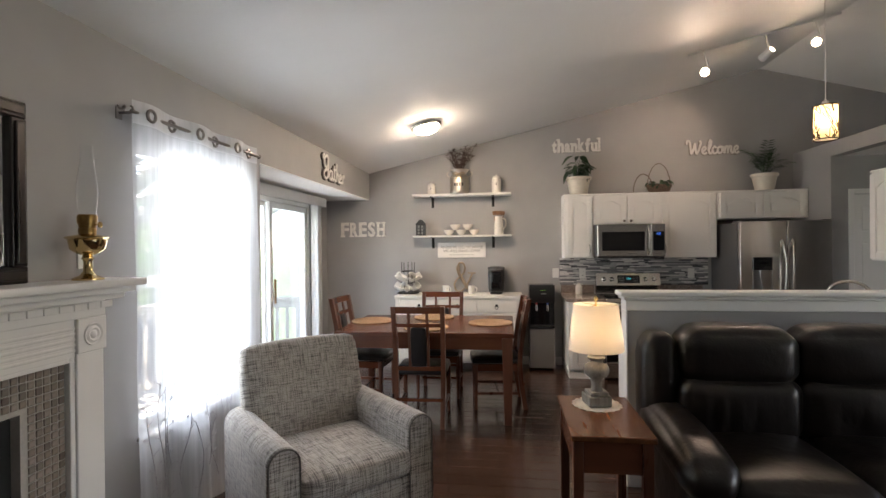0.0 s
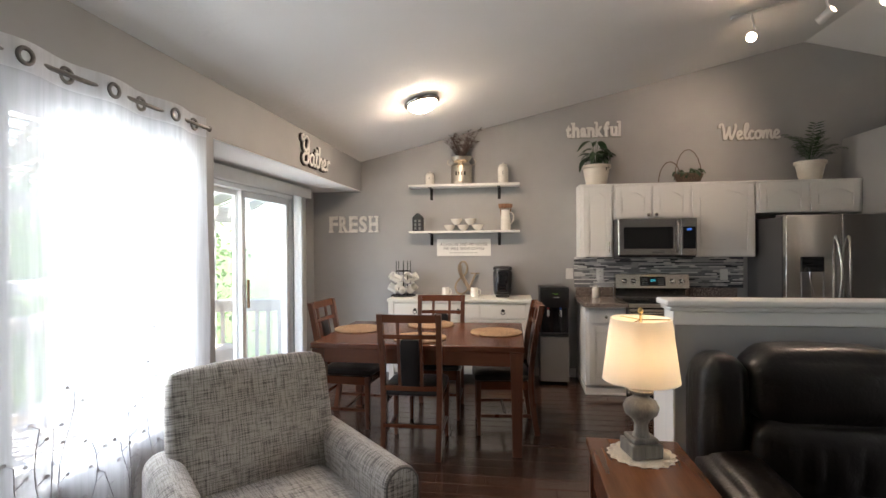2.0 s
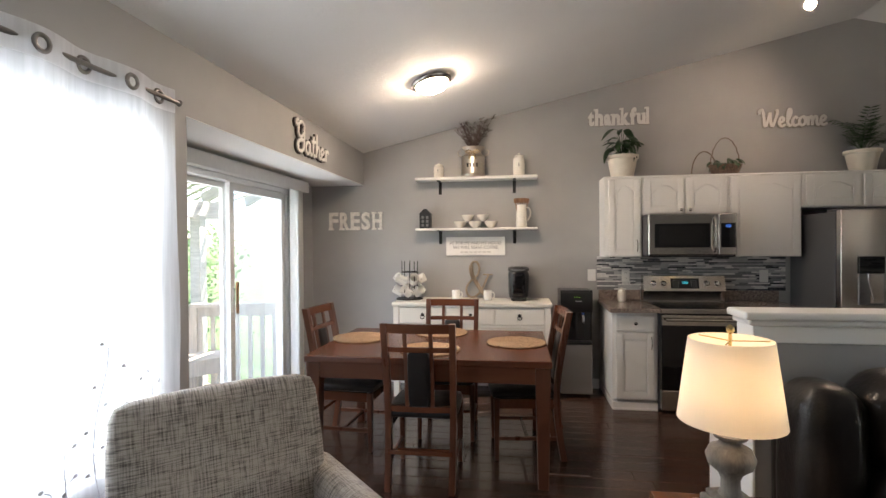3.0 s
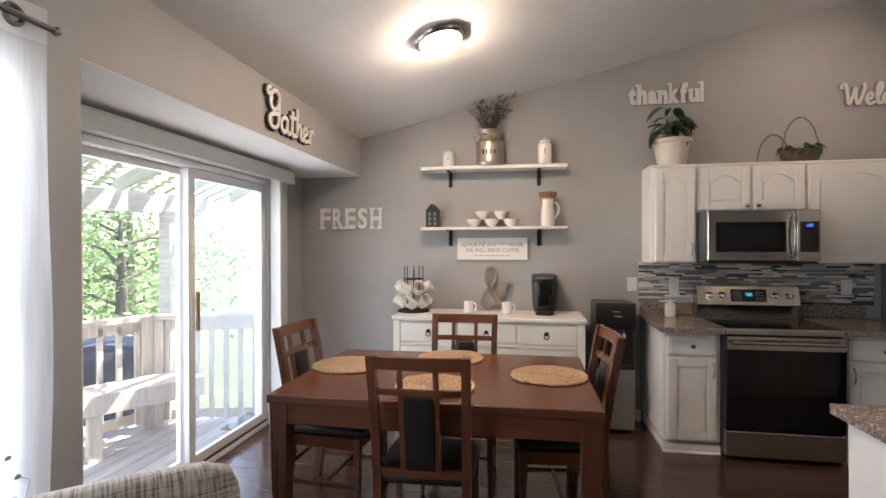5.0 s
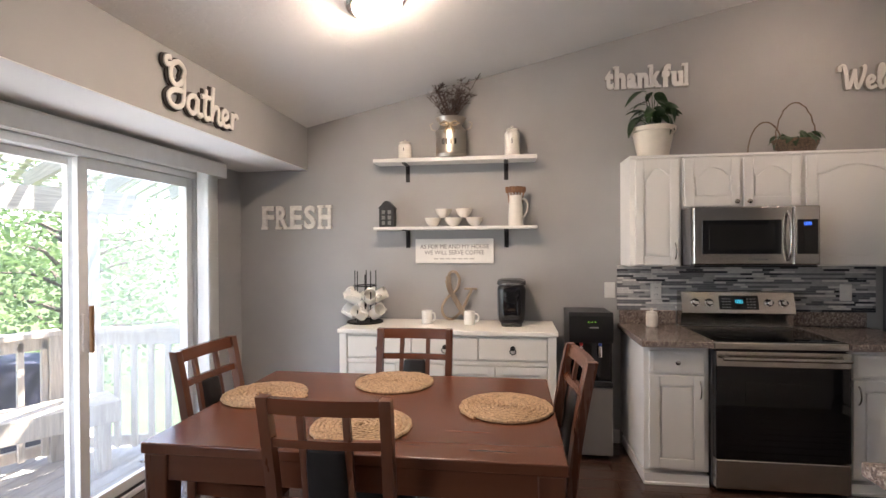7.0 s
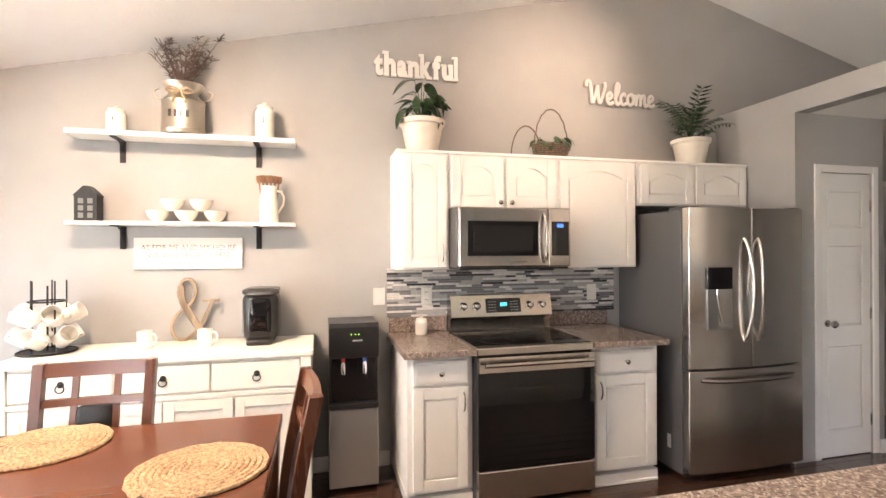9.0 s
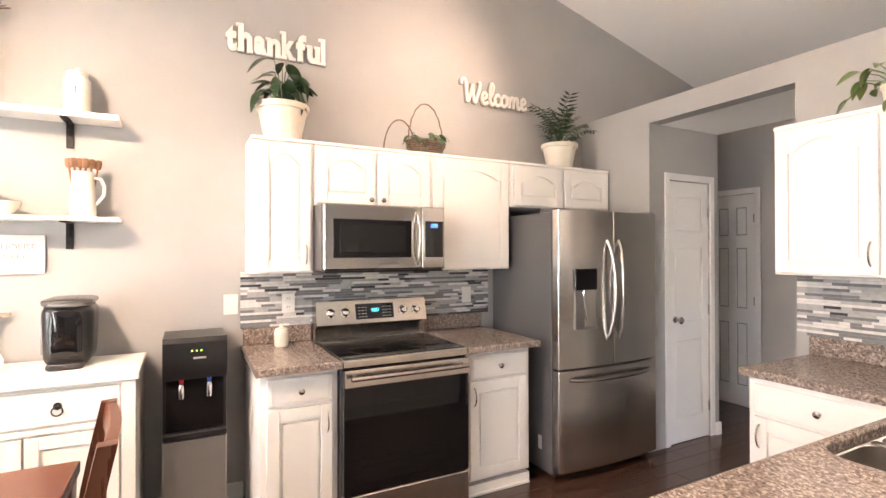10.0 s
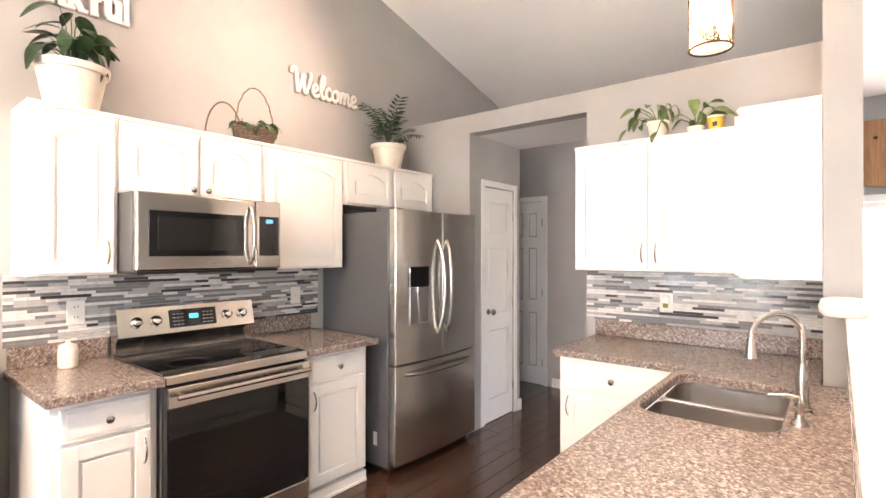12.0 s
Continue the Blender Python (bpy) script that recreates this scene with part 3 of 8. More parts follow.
for x0, x1 in ((SX0 - 0.004, 3.222), (3.248, SX1 + 0.004)):
    b = part("bowl", basin(x0, x1, SY0 - 0.004, SY1 + 0.004, 0.70, 0.872), SINKSTEEL, sink)
    part("drain", add_lathe(bmnew(), [(0.042, 0), (0.042, 0.003), (0.030, 0.003), (0.026, 0.001), (0, 0.001)], 20), CHROME, b, "chrome drain", pose((x0 + x1) / 2, 4.61, 0.701))
bm = box(3.2205, 3.2495, SY0 - 0.004, SY1 + 0.004, 0.868, 0.878, 0.004, 3)
part("divider", bm, SINKSTEEL, sink)

# faucet with pull-down spout, lever and soap pump
f = thing("faucet", pose(3.235, 4.36, COUNTER), "brushed nickel gooseneck faucet with side lever", "faucet")
part("base", add_lathe(bmnew(), [(0.030, 0), (0.030, 0.006), (0.022, 0.012), (0.019, 0.06), (0.021, 0.10), (0.016, 0.14), (0.0105, 0.165)], 24), NICKEL, f)
pts = [(0, 0, 0.16)] + [(0, 0, 0.16 + 0.025 * i) for i in range(1, 5)]
pts += [(0, 0.11 - 0.11 * math.cos(math.pi * i / 16), 0.26 + 0.085 * math.sin(math.pi * i / 16)) for i in range(1, 17)]
turn = Matrix.Rotation(radians(52), 4, "Z")
sp = part("spout", add_tube(bmnew(), pts, 0.0098, 14), NICKEL, f, "", turn)
part("spray_head", add_lathe(bmnew(), [(0.013, 0.0), (0.014, -0.02), (0.019, -0.05), (0.021, -0.066), (0.017, -0.068), (0, -0.068)], 18), NICKEL, sp, "", Matrix.Translation((0, 0.22, 0.262)))
bm = add_tube(bmnew(), [(0.018, -0.004, 0.06), (0.035, -0.006, 0.07), (0.045, -0.008, 0.11), (0.062, -0.01, 0.165)], 0.009, 10, taper=0.6)
part("lever", bm, NICKEL, f)
s = thing("soap_pump", pose(3.04, 4.358, COUNTER), "brushed nickel soap pump on the granite", "soap pump")
part("body", add_lathe(bmnew(), [(0.026, 0), (0.024, 0.01), (0.014, 0.02), (0.013, 0.055), (0.017, 0.06), (0.017, 0.075)], 18), NICKEL, s)
part("nozzle", add_tube(bmnew(), [(0, 0, 0.07), (0, 0.0, 0.09), (-0.004, 0.03, 0.094), (-0.01, 0.085, 0.086)], 0.007, 10, taper=0.7), NICKEL, s)

# ---- range ----


def rod_handle(bm, x0, x1, y, z, r=0.011, stand=0.045):
    add_tube(bm, [(x0, y - stand, z), (x1, y - stand, z)], r, 12)
    for x in (x0 + 0.03, x1 - 0.03):
        add_tube(bm, [(x, y, z), (x, y - stand, z)], r * 0.8, 10)
    return bm


CLOCKGLOW = glow_mat("clock_digits", (0.05, 0.75, 0.9), 0.16)
BLUEGLOW = glow_mat("clock_digits_blue", (0.08, 0.30, 1.0), 0.2)
GREENGLOW = glow_mat("indicator_green", (0.35, 0.9, 0.1), 0.2)


def digits(name, parent, material, text_w, h, m):
    bm = bmnew()
    for i in range(3):
        x = (i - 1) * text_w / 3
        t = h * 0.13
        for x0, x1, z0, z1 in ((-0.3, -0.2, 0, 1), (0.2, 0.3, 0, 1), (-0.3, 0.3, 0.9, 1), (-0.3, 0.3, 0, 0.1)):
            add_box(bm, x + x0 * h, x + x1 * h, -0.001, 0, z0 * h, z1 * h)
    return part(name, bm, material, parent, "lit clock digits", m, smooth=False)


rg = thing("range", pose(2.012, BACK - 0.004, 0), "stainless steel electric range with black glass door", "range")
RW, RF = 0.756, BACK - 0.004 - 6.60
part("body", box(0, RW, -RF + 0.03, 0, 0.02, 0.905, 0.003), FRIDGESIDE, rg)
part("cooktop", box(0.004, RW - 0.004, -RF + 0.02, -0.10, 0.906, 0.922, 0.004), BLACKGLASS, rg, "black glass cooktop")
part("cooktop_trim", box(0, RW, -RF - 0.012, -RF + 0.02, 0.872, 0.920, 0.008), STEEL_H, rg, "stainless front edge")
for x0 in (0.0, RW - 0.006):
    part("side_trim", box(x0, x0 + 0.006, -RF + 0.02, -0.075, 0.905, 0.924, 0.002), STEEL_H, rg)
RING = plain_mat("burner_marking", (0.09, 0.09, 0.09), 0.2, 0, 0, 10, 0)
for x, y, r0 in ((0.20, -0.50, 0.105), (0.20, -0.22, 0.075), (0.56, -0.50, 0.085), (0.56, -0.22, 0.10)):
    bm = add_lathe(bmnew(), [(r0 - 0.003, 0), (r0 - 0.003, 0.0006), (r0, 0.0006), (r0, 0)], 40, cap=False)
    part("burner_ring", bm, RING, rg, "", Matrix.Translation((x, y, 0.922)))
BGY = -0.07
bm = add_prism(bmnew(), [(0.06, 0), (-0.028, 0), (-0.028, 0.07), (-0.05, 0.09), (-0.066, 0.10), (-0.030, 0.245), (0, 0.25), (0.06, 0.25)], RW, Matrix.Translation((0, BGY - 0.012, 0.925)) @ Matrix.Rotation(radians(90), 4, "Z") @ Matrix.Diagonal((1, -1, 1, 1)))
bg = part("backguard", bm, STEEL_H, rg)
part("control_panel", box(0.255, 0.515, -0.004, 0.002, -0.05, 0.05, 0.002), BLACKGLASS, bg, "black glass control panel", pose(0, BGY - 0.063, 1.099, -13.5))
digits("clock", bg, CLOCKGLOW, 0.05, 0.022, pose(0.385, BGY - 0.068, 1.096, -13.5))
bm = bmnew()
for i in range(3):
    for j in range(4):
        add_box(bm, 0.27 + i * 0.022, 0.285 + i * 0.022, -0.0008, 0.0, -0.035 + j * 0.02, -0.031 + j * 0.02)
        add_box(bm, 0.435 + i * 0.022, 0.45 + i * 0.022, -0.0008, 0.0, -0.035 + j * 0.02, -0.031 + j * 0.02)
tagged(part("key_legend", bm, plain_mat("legend_grey", (0.35, 0.35, 0.35), 0.5, 0, 0, 5, 0), bg, "", pose(0, BGY - 0.0672, 1.098, -13.5), smooth=False), kind="stuff")
for x in (0.09, 0.185, 0.585, 0.68):
    k = add_lathe(bmnew(), [(0.030, 0), (0.030, 0.006), (0.024, 0.008), (0.022, 0.03), (0.018, 0.034), (0, 0.034)], 24)
    part("knob", k, CHROME, bg, "chrome burner knob", pose(x, BGY - 0.060, 1.096, 90 - 13.5))
od = part("oven_door", box(0.004, RW - 0.004, -RF - 0.03, -RF + 0.028, 0.215, 0.868, 0.006), BLACKGLASS, rg, "black glass oven door")
part("door_band", box(0.004, RW - 0.004, -RF - 0.034, -RF - 0.028, 0.775, 0.868, 0.004), STEEL_H, od, "stainless band")
part("handle", rod_handle(bmnew(), 0.03, RW - 0.03, -RF - 0.03, 0.83, 0.012), HANDLE, od, "steel bar handle")
part("oven_window", box(0.17, RW - 0.17, -RF - 0.0315, -RF - 0.03, 0.40, 0.68, 0.001), plain_mat("oven_window_glass", (0.009, 0.0085, 0.008), 0.05, 0, 0, 8, 0), od)
part("storage_drawer", box(0.004, RW - 0.004, -RF - 0.03, -RF + 0.028, 0.03, 0.208, 0.006), STEEL_H, rg)
part("kick", box(0.03, RW - 0.03, -RF + 0.05, -0.05, 0.0, 0.03), BLACK, rg)

# ---- microwave ----
mw = thing("microwave", pose(1.962, BACK - 0.004, 1.368), "stainless steel over-the-range microwave with black window", "microwave")
MF = BACK - 0.004 - 6.83
part("body", box(0, 0.758, -MF, 0, 0.012, 0.393, 0.003), FRIDGESIDE, mw)
d = part("door", box(0.002, 0.600, -MF - 0.045, -MF - 0.002, 0.016, 0.392, 0.008), STEEL_H, mw)
part("window", box(0.055, 0.530, -MF - 0.0475, -MF - 0.044, 0.085, 0.305, 0.002), BLACKGLASS, d, "black glass window")
part("screen", box(0.095, 0.49, -MF - 0.049, -MF - 0.0475, 0.115, 0.275, 0.001), plain_mat("perforated_screen", (0.014, 0.0135, 0.013), 0.12, 0, 0, 8, 0), d)
part("handle", add_tube(bmnew(), [(0.568, -MF - 0.045 - 0.045 * math.sin(math.pi * i / 14) ** 0.5, 0.045 + 0.31 * i / 14) for i in range(15)], 0.010, 12), HANDLE, d, "bowed steel handle")
cp = part("control_panel", box(0.602, 0.756, -MF - 0.045, -MF - 0.002, 0.016, 0.392, 0.006), STEEL_H, mw)
part("keypad", box(0.622, 0.744, -MF - 0.047, -MF - 0.044, 0.085, 0.305, 0.002), BLACKGLASS, cp, "black keypad")
digits("clock", cp, BLUEGLOW, 0.045, 0.02, pose(0.683, -MF - 0.0472, 0.268))
part("underside_vent", box(0.01, 0.748, -MF - 0.03, -0.02, 0.0, 0.012), BLACK, mw)
part("brand_plate", box(0.33, 0.45, -MF - 0.0462, -MF - 0.0448, 0.045, 0.056), plain_mat("plate_grey", (0.2, 0.2, 0.2), 0.3, 0.5, 0, 5, 0), d)

# ---- refrigerator ----
fg = thing("refrigerator", pose(3.395, BACK - 0.03, 0), "stainless steel french-door refrigerator with water dispenser", "refrigerator")
FB, FW = BACK - 0.03 - 6.585, 0.912
part("body", box(0, FW, -FB, 0, 0.04, 1.745, 0.004), FRIDGESIDE, fg, "dark grey painted body")


def bowed_panel(x0, x1, z0, z1, back, bow=0.03, thick=0.062, whole=(0, FW)):
    """Door skin that bulges gently across the whole refrigerator."""
    bm = bmnew()
    n = 12
    pts = []
    for i in range(n + 1):
        x = x0 + (x1 - x0) * i / n
        u = (x - whole[0]) / (whole[1] - whole[0])
        pts.append((x, back - thick - bow * (1 - (2 * u - 1) ** 2)))
    outline = [(x0, back)] + pts + [(x1, back)]
    lo = [bm.verts.new((x, y, z0)) for x, y in outline]
    hi = [bm.verts.new((x, y, z1)) for x, y in outline]
    bm.faces.new(lo)
    bm.faces.new(list(reversed(hi)))
    for i in range(len(lo)):
        j = (i + 1) % len(lo)
        bm.faces.new((lo[j], lo[i], hi[i], hi[j]))
    bmesh.ops.recalc_face_normals(bm, faces=bm.faces[:])
    es = [e for e in bm.edges if e.calc_face_angle(0) > 0.9]
    bmesh.ops.bevel(bm, geom=es, offset=0.006, segments=3, affect="EDGES", profile=0.5)
    return bm


ld = part("door_left", bowed_panel(0.004, FW / 2 - 0.003, 0.725, 1.76, -FB - 0.004), STEEL, fg)
rd = part("door_right", bowed_panel(FW / 2 + 0.003, FW - 0.004, 0.725, 1.76, -FB - 0.004), STEEL, fg)
fd = part("freezer_drawer", bowed_panel(0.004, FW - 0.004, 0.06, 0.715, -FB - 0.004), STEEL, fg)
yf = -FB - 0.095
for dr, x in ((ld, FW / 2 - 0.045), (rd, FW / 2 + 0.045)):
    s = 1 if x > FW / 2 else -1
    pts = [(x + s * 0.018 * (1 - math.sin(math.pi * i / 18)) - s * 0.01, yf + 0.005 - 0.062 * math.sin(math.pi * i / 18) ** 0.55, 0.90 + 0.66 * i / 18) for i in range(19)]
    part("handle", add_tube(bmnew(), pts, 0.013, 12), HANDLE, dr, "long bowed steel handle")
part("handle", add_tube(bmnew(), [(0.09 + (FW - 0.18) * i / 18, yf + 0.02 - 0.07 * math.sin(math.pi * i / 18) ** 0.5, 0.655) for i in range(19)], 0.013, 12), HANDLE, fd, "bowed steel bar handle")
# dispenser: frame, dark display, recess and paddle
part("dispenser_display", box(0.12, 0.31, yf + 0.0, yf + 0.03, 1.235, 1.375, 0.003), BLACKGLASS, ld, "black dispenser display", Matrix.Translation((0, 0.0, 0)))
DISP = plain_mat("dispenser_grey", (0.22, 0.22, 0.225), 0.35, 0.6, 0.05, 20, 0)
bm = bmnew()
for x0, x1, z0, z1 in ((0.12, 0.132, 0.98, 1.235), (0.298, 0.31, 0.98, 1.235), (0.132, 0.298, 0.98, 0.995)):
    add_box(bm, x0, x1, yf + 0.001, yf + 0.03, z0, z1, 0.002)
add_box(bm, 0.132, 0.298, yf + 0.008, yf + 0.012, 0.995, 1.235)
part("dispenser_recess", bm, DISP, ld, "grey dispenser recess")
part("dispenser_paddle", add_tube(bmnew(), [(0.19, yf + 0.0, 1.235), (0.185, yf - 0.006, 1.19), (0.20, yf + 0.002, 1.12), (0.225, yf + 0.002, 1.03)], 0.010, 8, taper=0.5), CHROME, ld, "steel dispenser spout")
part("badge", add_lathe(bmnew(), [(0.012, 0), (0.012, 0.002), (0, 0.002)], 20), CHROME, rd, "", pose(FW - 0.05, yf + 0.045, 1.67, 90))
for x in (0.05, FW - 0.05):
    part("hinge_cover", box(x - 0.045, x + 0.045, -FB - 0.05, -FB + 0.12, 1.746, 1.768, 0.005), FRIDGESIDE, fg)
part("foot", box(0.05, FW - 0.05, -FB + 0.03, -0.05, 0.0, 0.04), BLACK, fg)
part("energy_label", box(-0.0025, -0.0005, -FB + 0.10, -FB + 0.135, 0.17, 0.26), WHITEPLASTIC, fg, "small white sticker")

# ---- outlets and switches ----


def wall_plate(m, label, kind="outlet", w=0.078, h=0.12):
    p = thing("outlet_plate" if kind == "outlet" else "switch_plate", m, label, "outlet" if kind == "outlet" else "switch")
    part("plate", box(-w / 2, w / 2, -0.007, 0, -h / 2, h / 2, 0.003), WHITEPLASTIC, p)
    if kind == "outlet":
        for z in (-0.026, 0.026):
            o = part("socket", box(-0.017, 0.017, -0.010, -0.006, z - 0.018, z + 0.018, 0.003), WHITEPLASTIC, p)
            bm = box(-0.009, -0.006, -0.0106, -0.0095, z - 0.002, z + 0.009)
            add_box(bm, 0.006, 0.009, -0.0106, -0.0095, z - 0.002, z + 0.009)
            part("slot", bm, BLACK, o, smooth=False)
    else:
        part("toggle", box(-0.005, 0.005, -0.018, -0.006, -0.010, 0.010, 0.002), WHITEPLASTIC, p)
    return p


wall_plate(pose(1.532, BACK - 0.001, 1.172), "white switch plate beside the backsplash", "switch", 0.08, 0.12)
wall_plate(pose(1.865, BACK - 0.013, 1.165), "white double outlet plate on the tile backsplash")
wall_plate(pose(3.165, BACK - 0.013, 1.165), "white switch plate on the tile backsplash", "switch")
wall_plate(pose(RIGHT - 0.013, 5.09, 1.165, 0, 0, -90), "white outlet plate on the sink backsplash")
p = thing("fragrance_plug", pose(RIGHT - 0.024, 5.09, 1.18, 0, 0, -90), "small clear plug-in air freshener in the outlet", "air freshener")
part("housing", box(-0.022, 0.022, -0.03, 0, -0.02, 0.03, 0.008), WHITEPLASTIC, p)
part("vial", add_lathe(bmnew(), [(0.013, -0.045), (0.015, -0.04), (0.015, -0.022), (0.008, -0.018)], 14), plain_mat("fragrance_oil", (0.35, 0.36, 0.08), 0.1, 0, 0, 5, 0), p, "yellow green vial", Matrix.Translation((0, -0.018, 0)))

# canister beside the range
c = thing("canister", pose(1.80, BACK - 0.15, COUNTER), "small cream ceramic jar with lid beside the range", "canister")
part("jar", add_lathe(bmnew(), [(0.036, 0), (0.041, 0.008), (0.042, 0.085), (0.037, 0.098)], 24), CERAMIC, c)
part("lid", add_lathe(bmnew(), [(0.038, 0.099), (0.037, 0.108), (0.012, 0.116), (0.009, 0.122), (0.013, 0.134), (0, 0.138)], 24), CERAMIC, c)

# ---- dining area ----

def leather_mat(name, colour, rough=0.3):
    m, nt, p = node_mat(name, rough, 0, colour)
    v = coords(nt)
    vo = nt.nodes.new("ShaderNodeTexVoronoi")
    vo.inputs["Scale"].default_value = 90
    nt.links.new(v, vo.inputs["Vector"])
    n = noise_tex(nt, v, 6, 5)
    nt.links.new(ramp(nt, n, [(0.3, tuple(c * 0.9 for c in colour)), (0.7, tuple(c * 1.15 for c in colour))]), p.inputs["Base Color"])
    nt.links.new(ramp(nt, noise_tex(nt, v, 14, 4), [(0.3, grey(rough - 0.02)), (0.7, grey(rough + 0.05))]), p.inputs["Roughness"])
    crease = noise_tex(nt, mixc(nt, 0.12, coords(nt, (1.5, 1.5, 1.1)), noise_tex(nt, v, 5, 3)), 9, 5, 0.6)
    mix = mixc(nt, 0.06, crease, vo.outputs["Distance"])
    bump(nt, p, mix, 0.36, 0.014)
    p.inputs["Specular IOR Level"].default_value = 0.35
    return m


LEATHER = leather_mat("dark_brown_leather", (0.010, 0.0074, 0.0062), 0.32)
SEATLEATHER = leather_mat("black_seat_leather", (0.012, 0.011, 0.011), 0.3)


def soft_box(x0, x1, y0, y1, z0, z1, r=0.05, puff=0.0, wrinkle=0.0, cuts=9, seed=0, freq=7.0):
    """Upholstered block: rounded edges, bulging sides, faint creases."""
    bm = bmesh.new()
    bmesh.ops.create_cube(bm, size=2.0)
    bmesh.ops.subdivide_edges(bm, edges=bm.edges[:], cuts=cuts, use_grid_fill=True)
    h = Vector(((x1 - x0) / 2, (y1 - y0) / 2, (z1 - z0) / 2))
    c = Vector(((x0 + x1) / 2, (y0 + y1) / 2, (z0 + z1) / 2))
    r = min(r, 0.98 * min(h))
    for v in bm.verts:
        u = v.co.copy()
        p = Vector((u[0] * h[0], u[1] * h[1], u[2] * h[2]))
        inner = Vector([max(-(h[i] - r), min(h[i] - r, p[i])) for i in range(3)])
        d = p - inner
        if d.length > 1e-9:
            p = inner + d.normalized() * r
        else:
            k = max(range(3), key=lambda i: abs(u[i]))
            p[k] = math.copysign(h[k], u[k])
        k = max(range(3), key=lambda i: abs(u[i]))
        o = [i for i in range(3) if i != k]
        p[k] += math.copysign(puff * (1 - u[o[0]] ** 2) * (1 - u[o[1]] ** 2), u[k])
        if wrinkle:
            q = (p + c) * freq + Vector((seed * 3.1, seed * 1.7, 0))
            p += p.normalized() * wrinkle * noise.noise(q)
        v.co = p + c
    return bm


tb = thing("dining_table", pose(0.190, 5.583, 0), "dark cherry wood rectangular dining table", "table")
TW, TD, TZ = 1.57, 1.08, 0.785
part("tabletop", box(-TW / 2, TW / 2, -TD / 2, TD / 2, TZ - 0.042, TZ, 0.006, 3), CHERRY, tb)
bm = bmnew()
for x0, x1, y0, y1 in ((-TW / 2 + 0.09, TW / 2 - 0.09, -TD / 2 + 0.02, -TD / 2 + 0.042), (-TW / 2 + 0.09, TW / 2 - 0.09, TD / 2 - 0.042, TD / 2 - 0.02), (-TW / 2 + 0.02, -TW / 2 + 0.042, -TD / 2 + 0.09, TD / 2 - 0.09), (TW / 2 - 0.042, TW / 2 - 0.02, -TD / 2 + 0.09, TD / 2 - 0.09)):
    a = box(x0, x1, y0, y1, TZ - 0.145, TZ - 0.044, 0.003)
    part("apron", a, CHERRY, tb)
for sx in (-1, 1):
    for sy in (-1, 1):
        bm = box(-0.047, 0.047, -0.047, 0.047, 0, TZ - 0.044)
        for v in bm.verts:
            if v.co.z < 0.1:
                v.co.x *= 0.68
                v.co.y *= 0.68
        bmesh.ops.bevel(bm, geom=bm.edges[:], offset=0.005, segments=2, affect="EDGES", profile=0.5)
        part("leg", bm, CHERRY_V, tb, "", Matrix.Translation((sx * (TW / 2 - 0.055), sy * (TD / 2 - 0.055), 0)))

# dining chair: the seat faces local +y, the back stands at y = 0
ch = thing("dining_chair", pose(0.18, 4.995, 0, 0, 0, 1), "dark cherry dining chair with black leather seat pushed under the table", "chair", "chairs round the table")
CW, CZ = 0.455, 1.025


def back_y(z):
    return -0.085 * max(0.0, (z - 0.45) / 0.55) ** 1.4 + 0.0


def rail_curve(x):
    return -0.018 * (1 - (2 * x / CW) ** 2)


for sx in (-1, 1):
    bm = bmnew()
    prev = None
    n = 12
    for i in range(n + 1):
        z = CZ * i / n
        y = back_y(z) - 0.05 * max(0, 1 - z / 0.4) ** 1.5
        x = sx * (CW / 2 - 0.02 - 0.012 * (1 - i / n))
        ring = [bm.verts.new((x + a * 0.019, y + b * 0.021, z)) for a, b in ((-1, -1), (1, -1), (1, 1), (-1, 1))]
        if prev:
            for k in range(4):
                bm.faces.new((prev[k], prev[(k + 1) % 4], ring[(k + 1) % 4], ring[k]))
        else:
            bm.faces.new(list(reversed(ring)))
        prev = ring
    bm.faces.new(prev)
    part("back_post", bm, CHERRY_V, ch)
    bm = box(-0.02, 0.02, -0.02, 0.02, 0, 0.43)
    for v in bm.verts:
        if v.co.z < 0.1:
            v.co.x *= 0.7
            v.co.y *= 0.7
    bmesh.ops.bevel(bm, geom=bm.edges[:], offset=0.003, segments=1, affect="EDGES")
    part("front_leg", bm, CHERRY_V, ch, "", Matrix.Translation((sx * (CW / 2 - 0.025), 0.41, 0)))
    part("side_stretcher", box(sx * (CW / 2 - 0.025) - 0.008, sx * (CW / 2 - 0.025) + 0.008, 0.0, 0.40, 0.14, 0.165, 0.002), CHERRY_V, ch)
    part("seat_rail", box(sx * (CW / 2 - 0.03) - 0.011, sx * (CW / 2 - 0.03) + 0.011, 0.015, 0.40, 0.36, 0.425, 0.002), CHERRY, ch)


def curved_rail(z0, z1, t=0.022, w=CW - 0.03):
    bm = bmnew()
    prev = None
    n = 10
    for i in range(n + 1):
        x = -w / 2 + w * i / n
        ring = []
        for y, z in ((-1, z0), (1, z0), (1, z1), (-1, z1)):
            ring.append(bm.verts.new((x, back_y(z) + rail_curve(x) + y * t / 2, z)))
        if prev:
            for k in range(4):
                bm.faces.new((prev[k], prev[(k + 1) % 4], ring[(k + 1) % 4], ring[k]))
        else:
            bm.faces.new(list(reversed(ring)))
        prev = ring
    bm.faces.new(prev)
    return bm


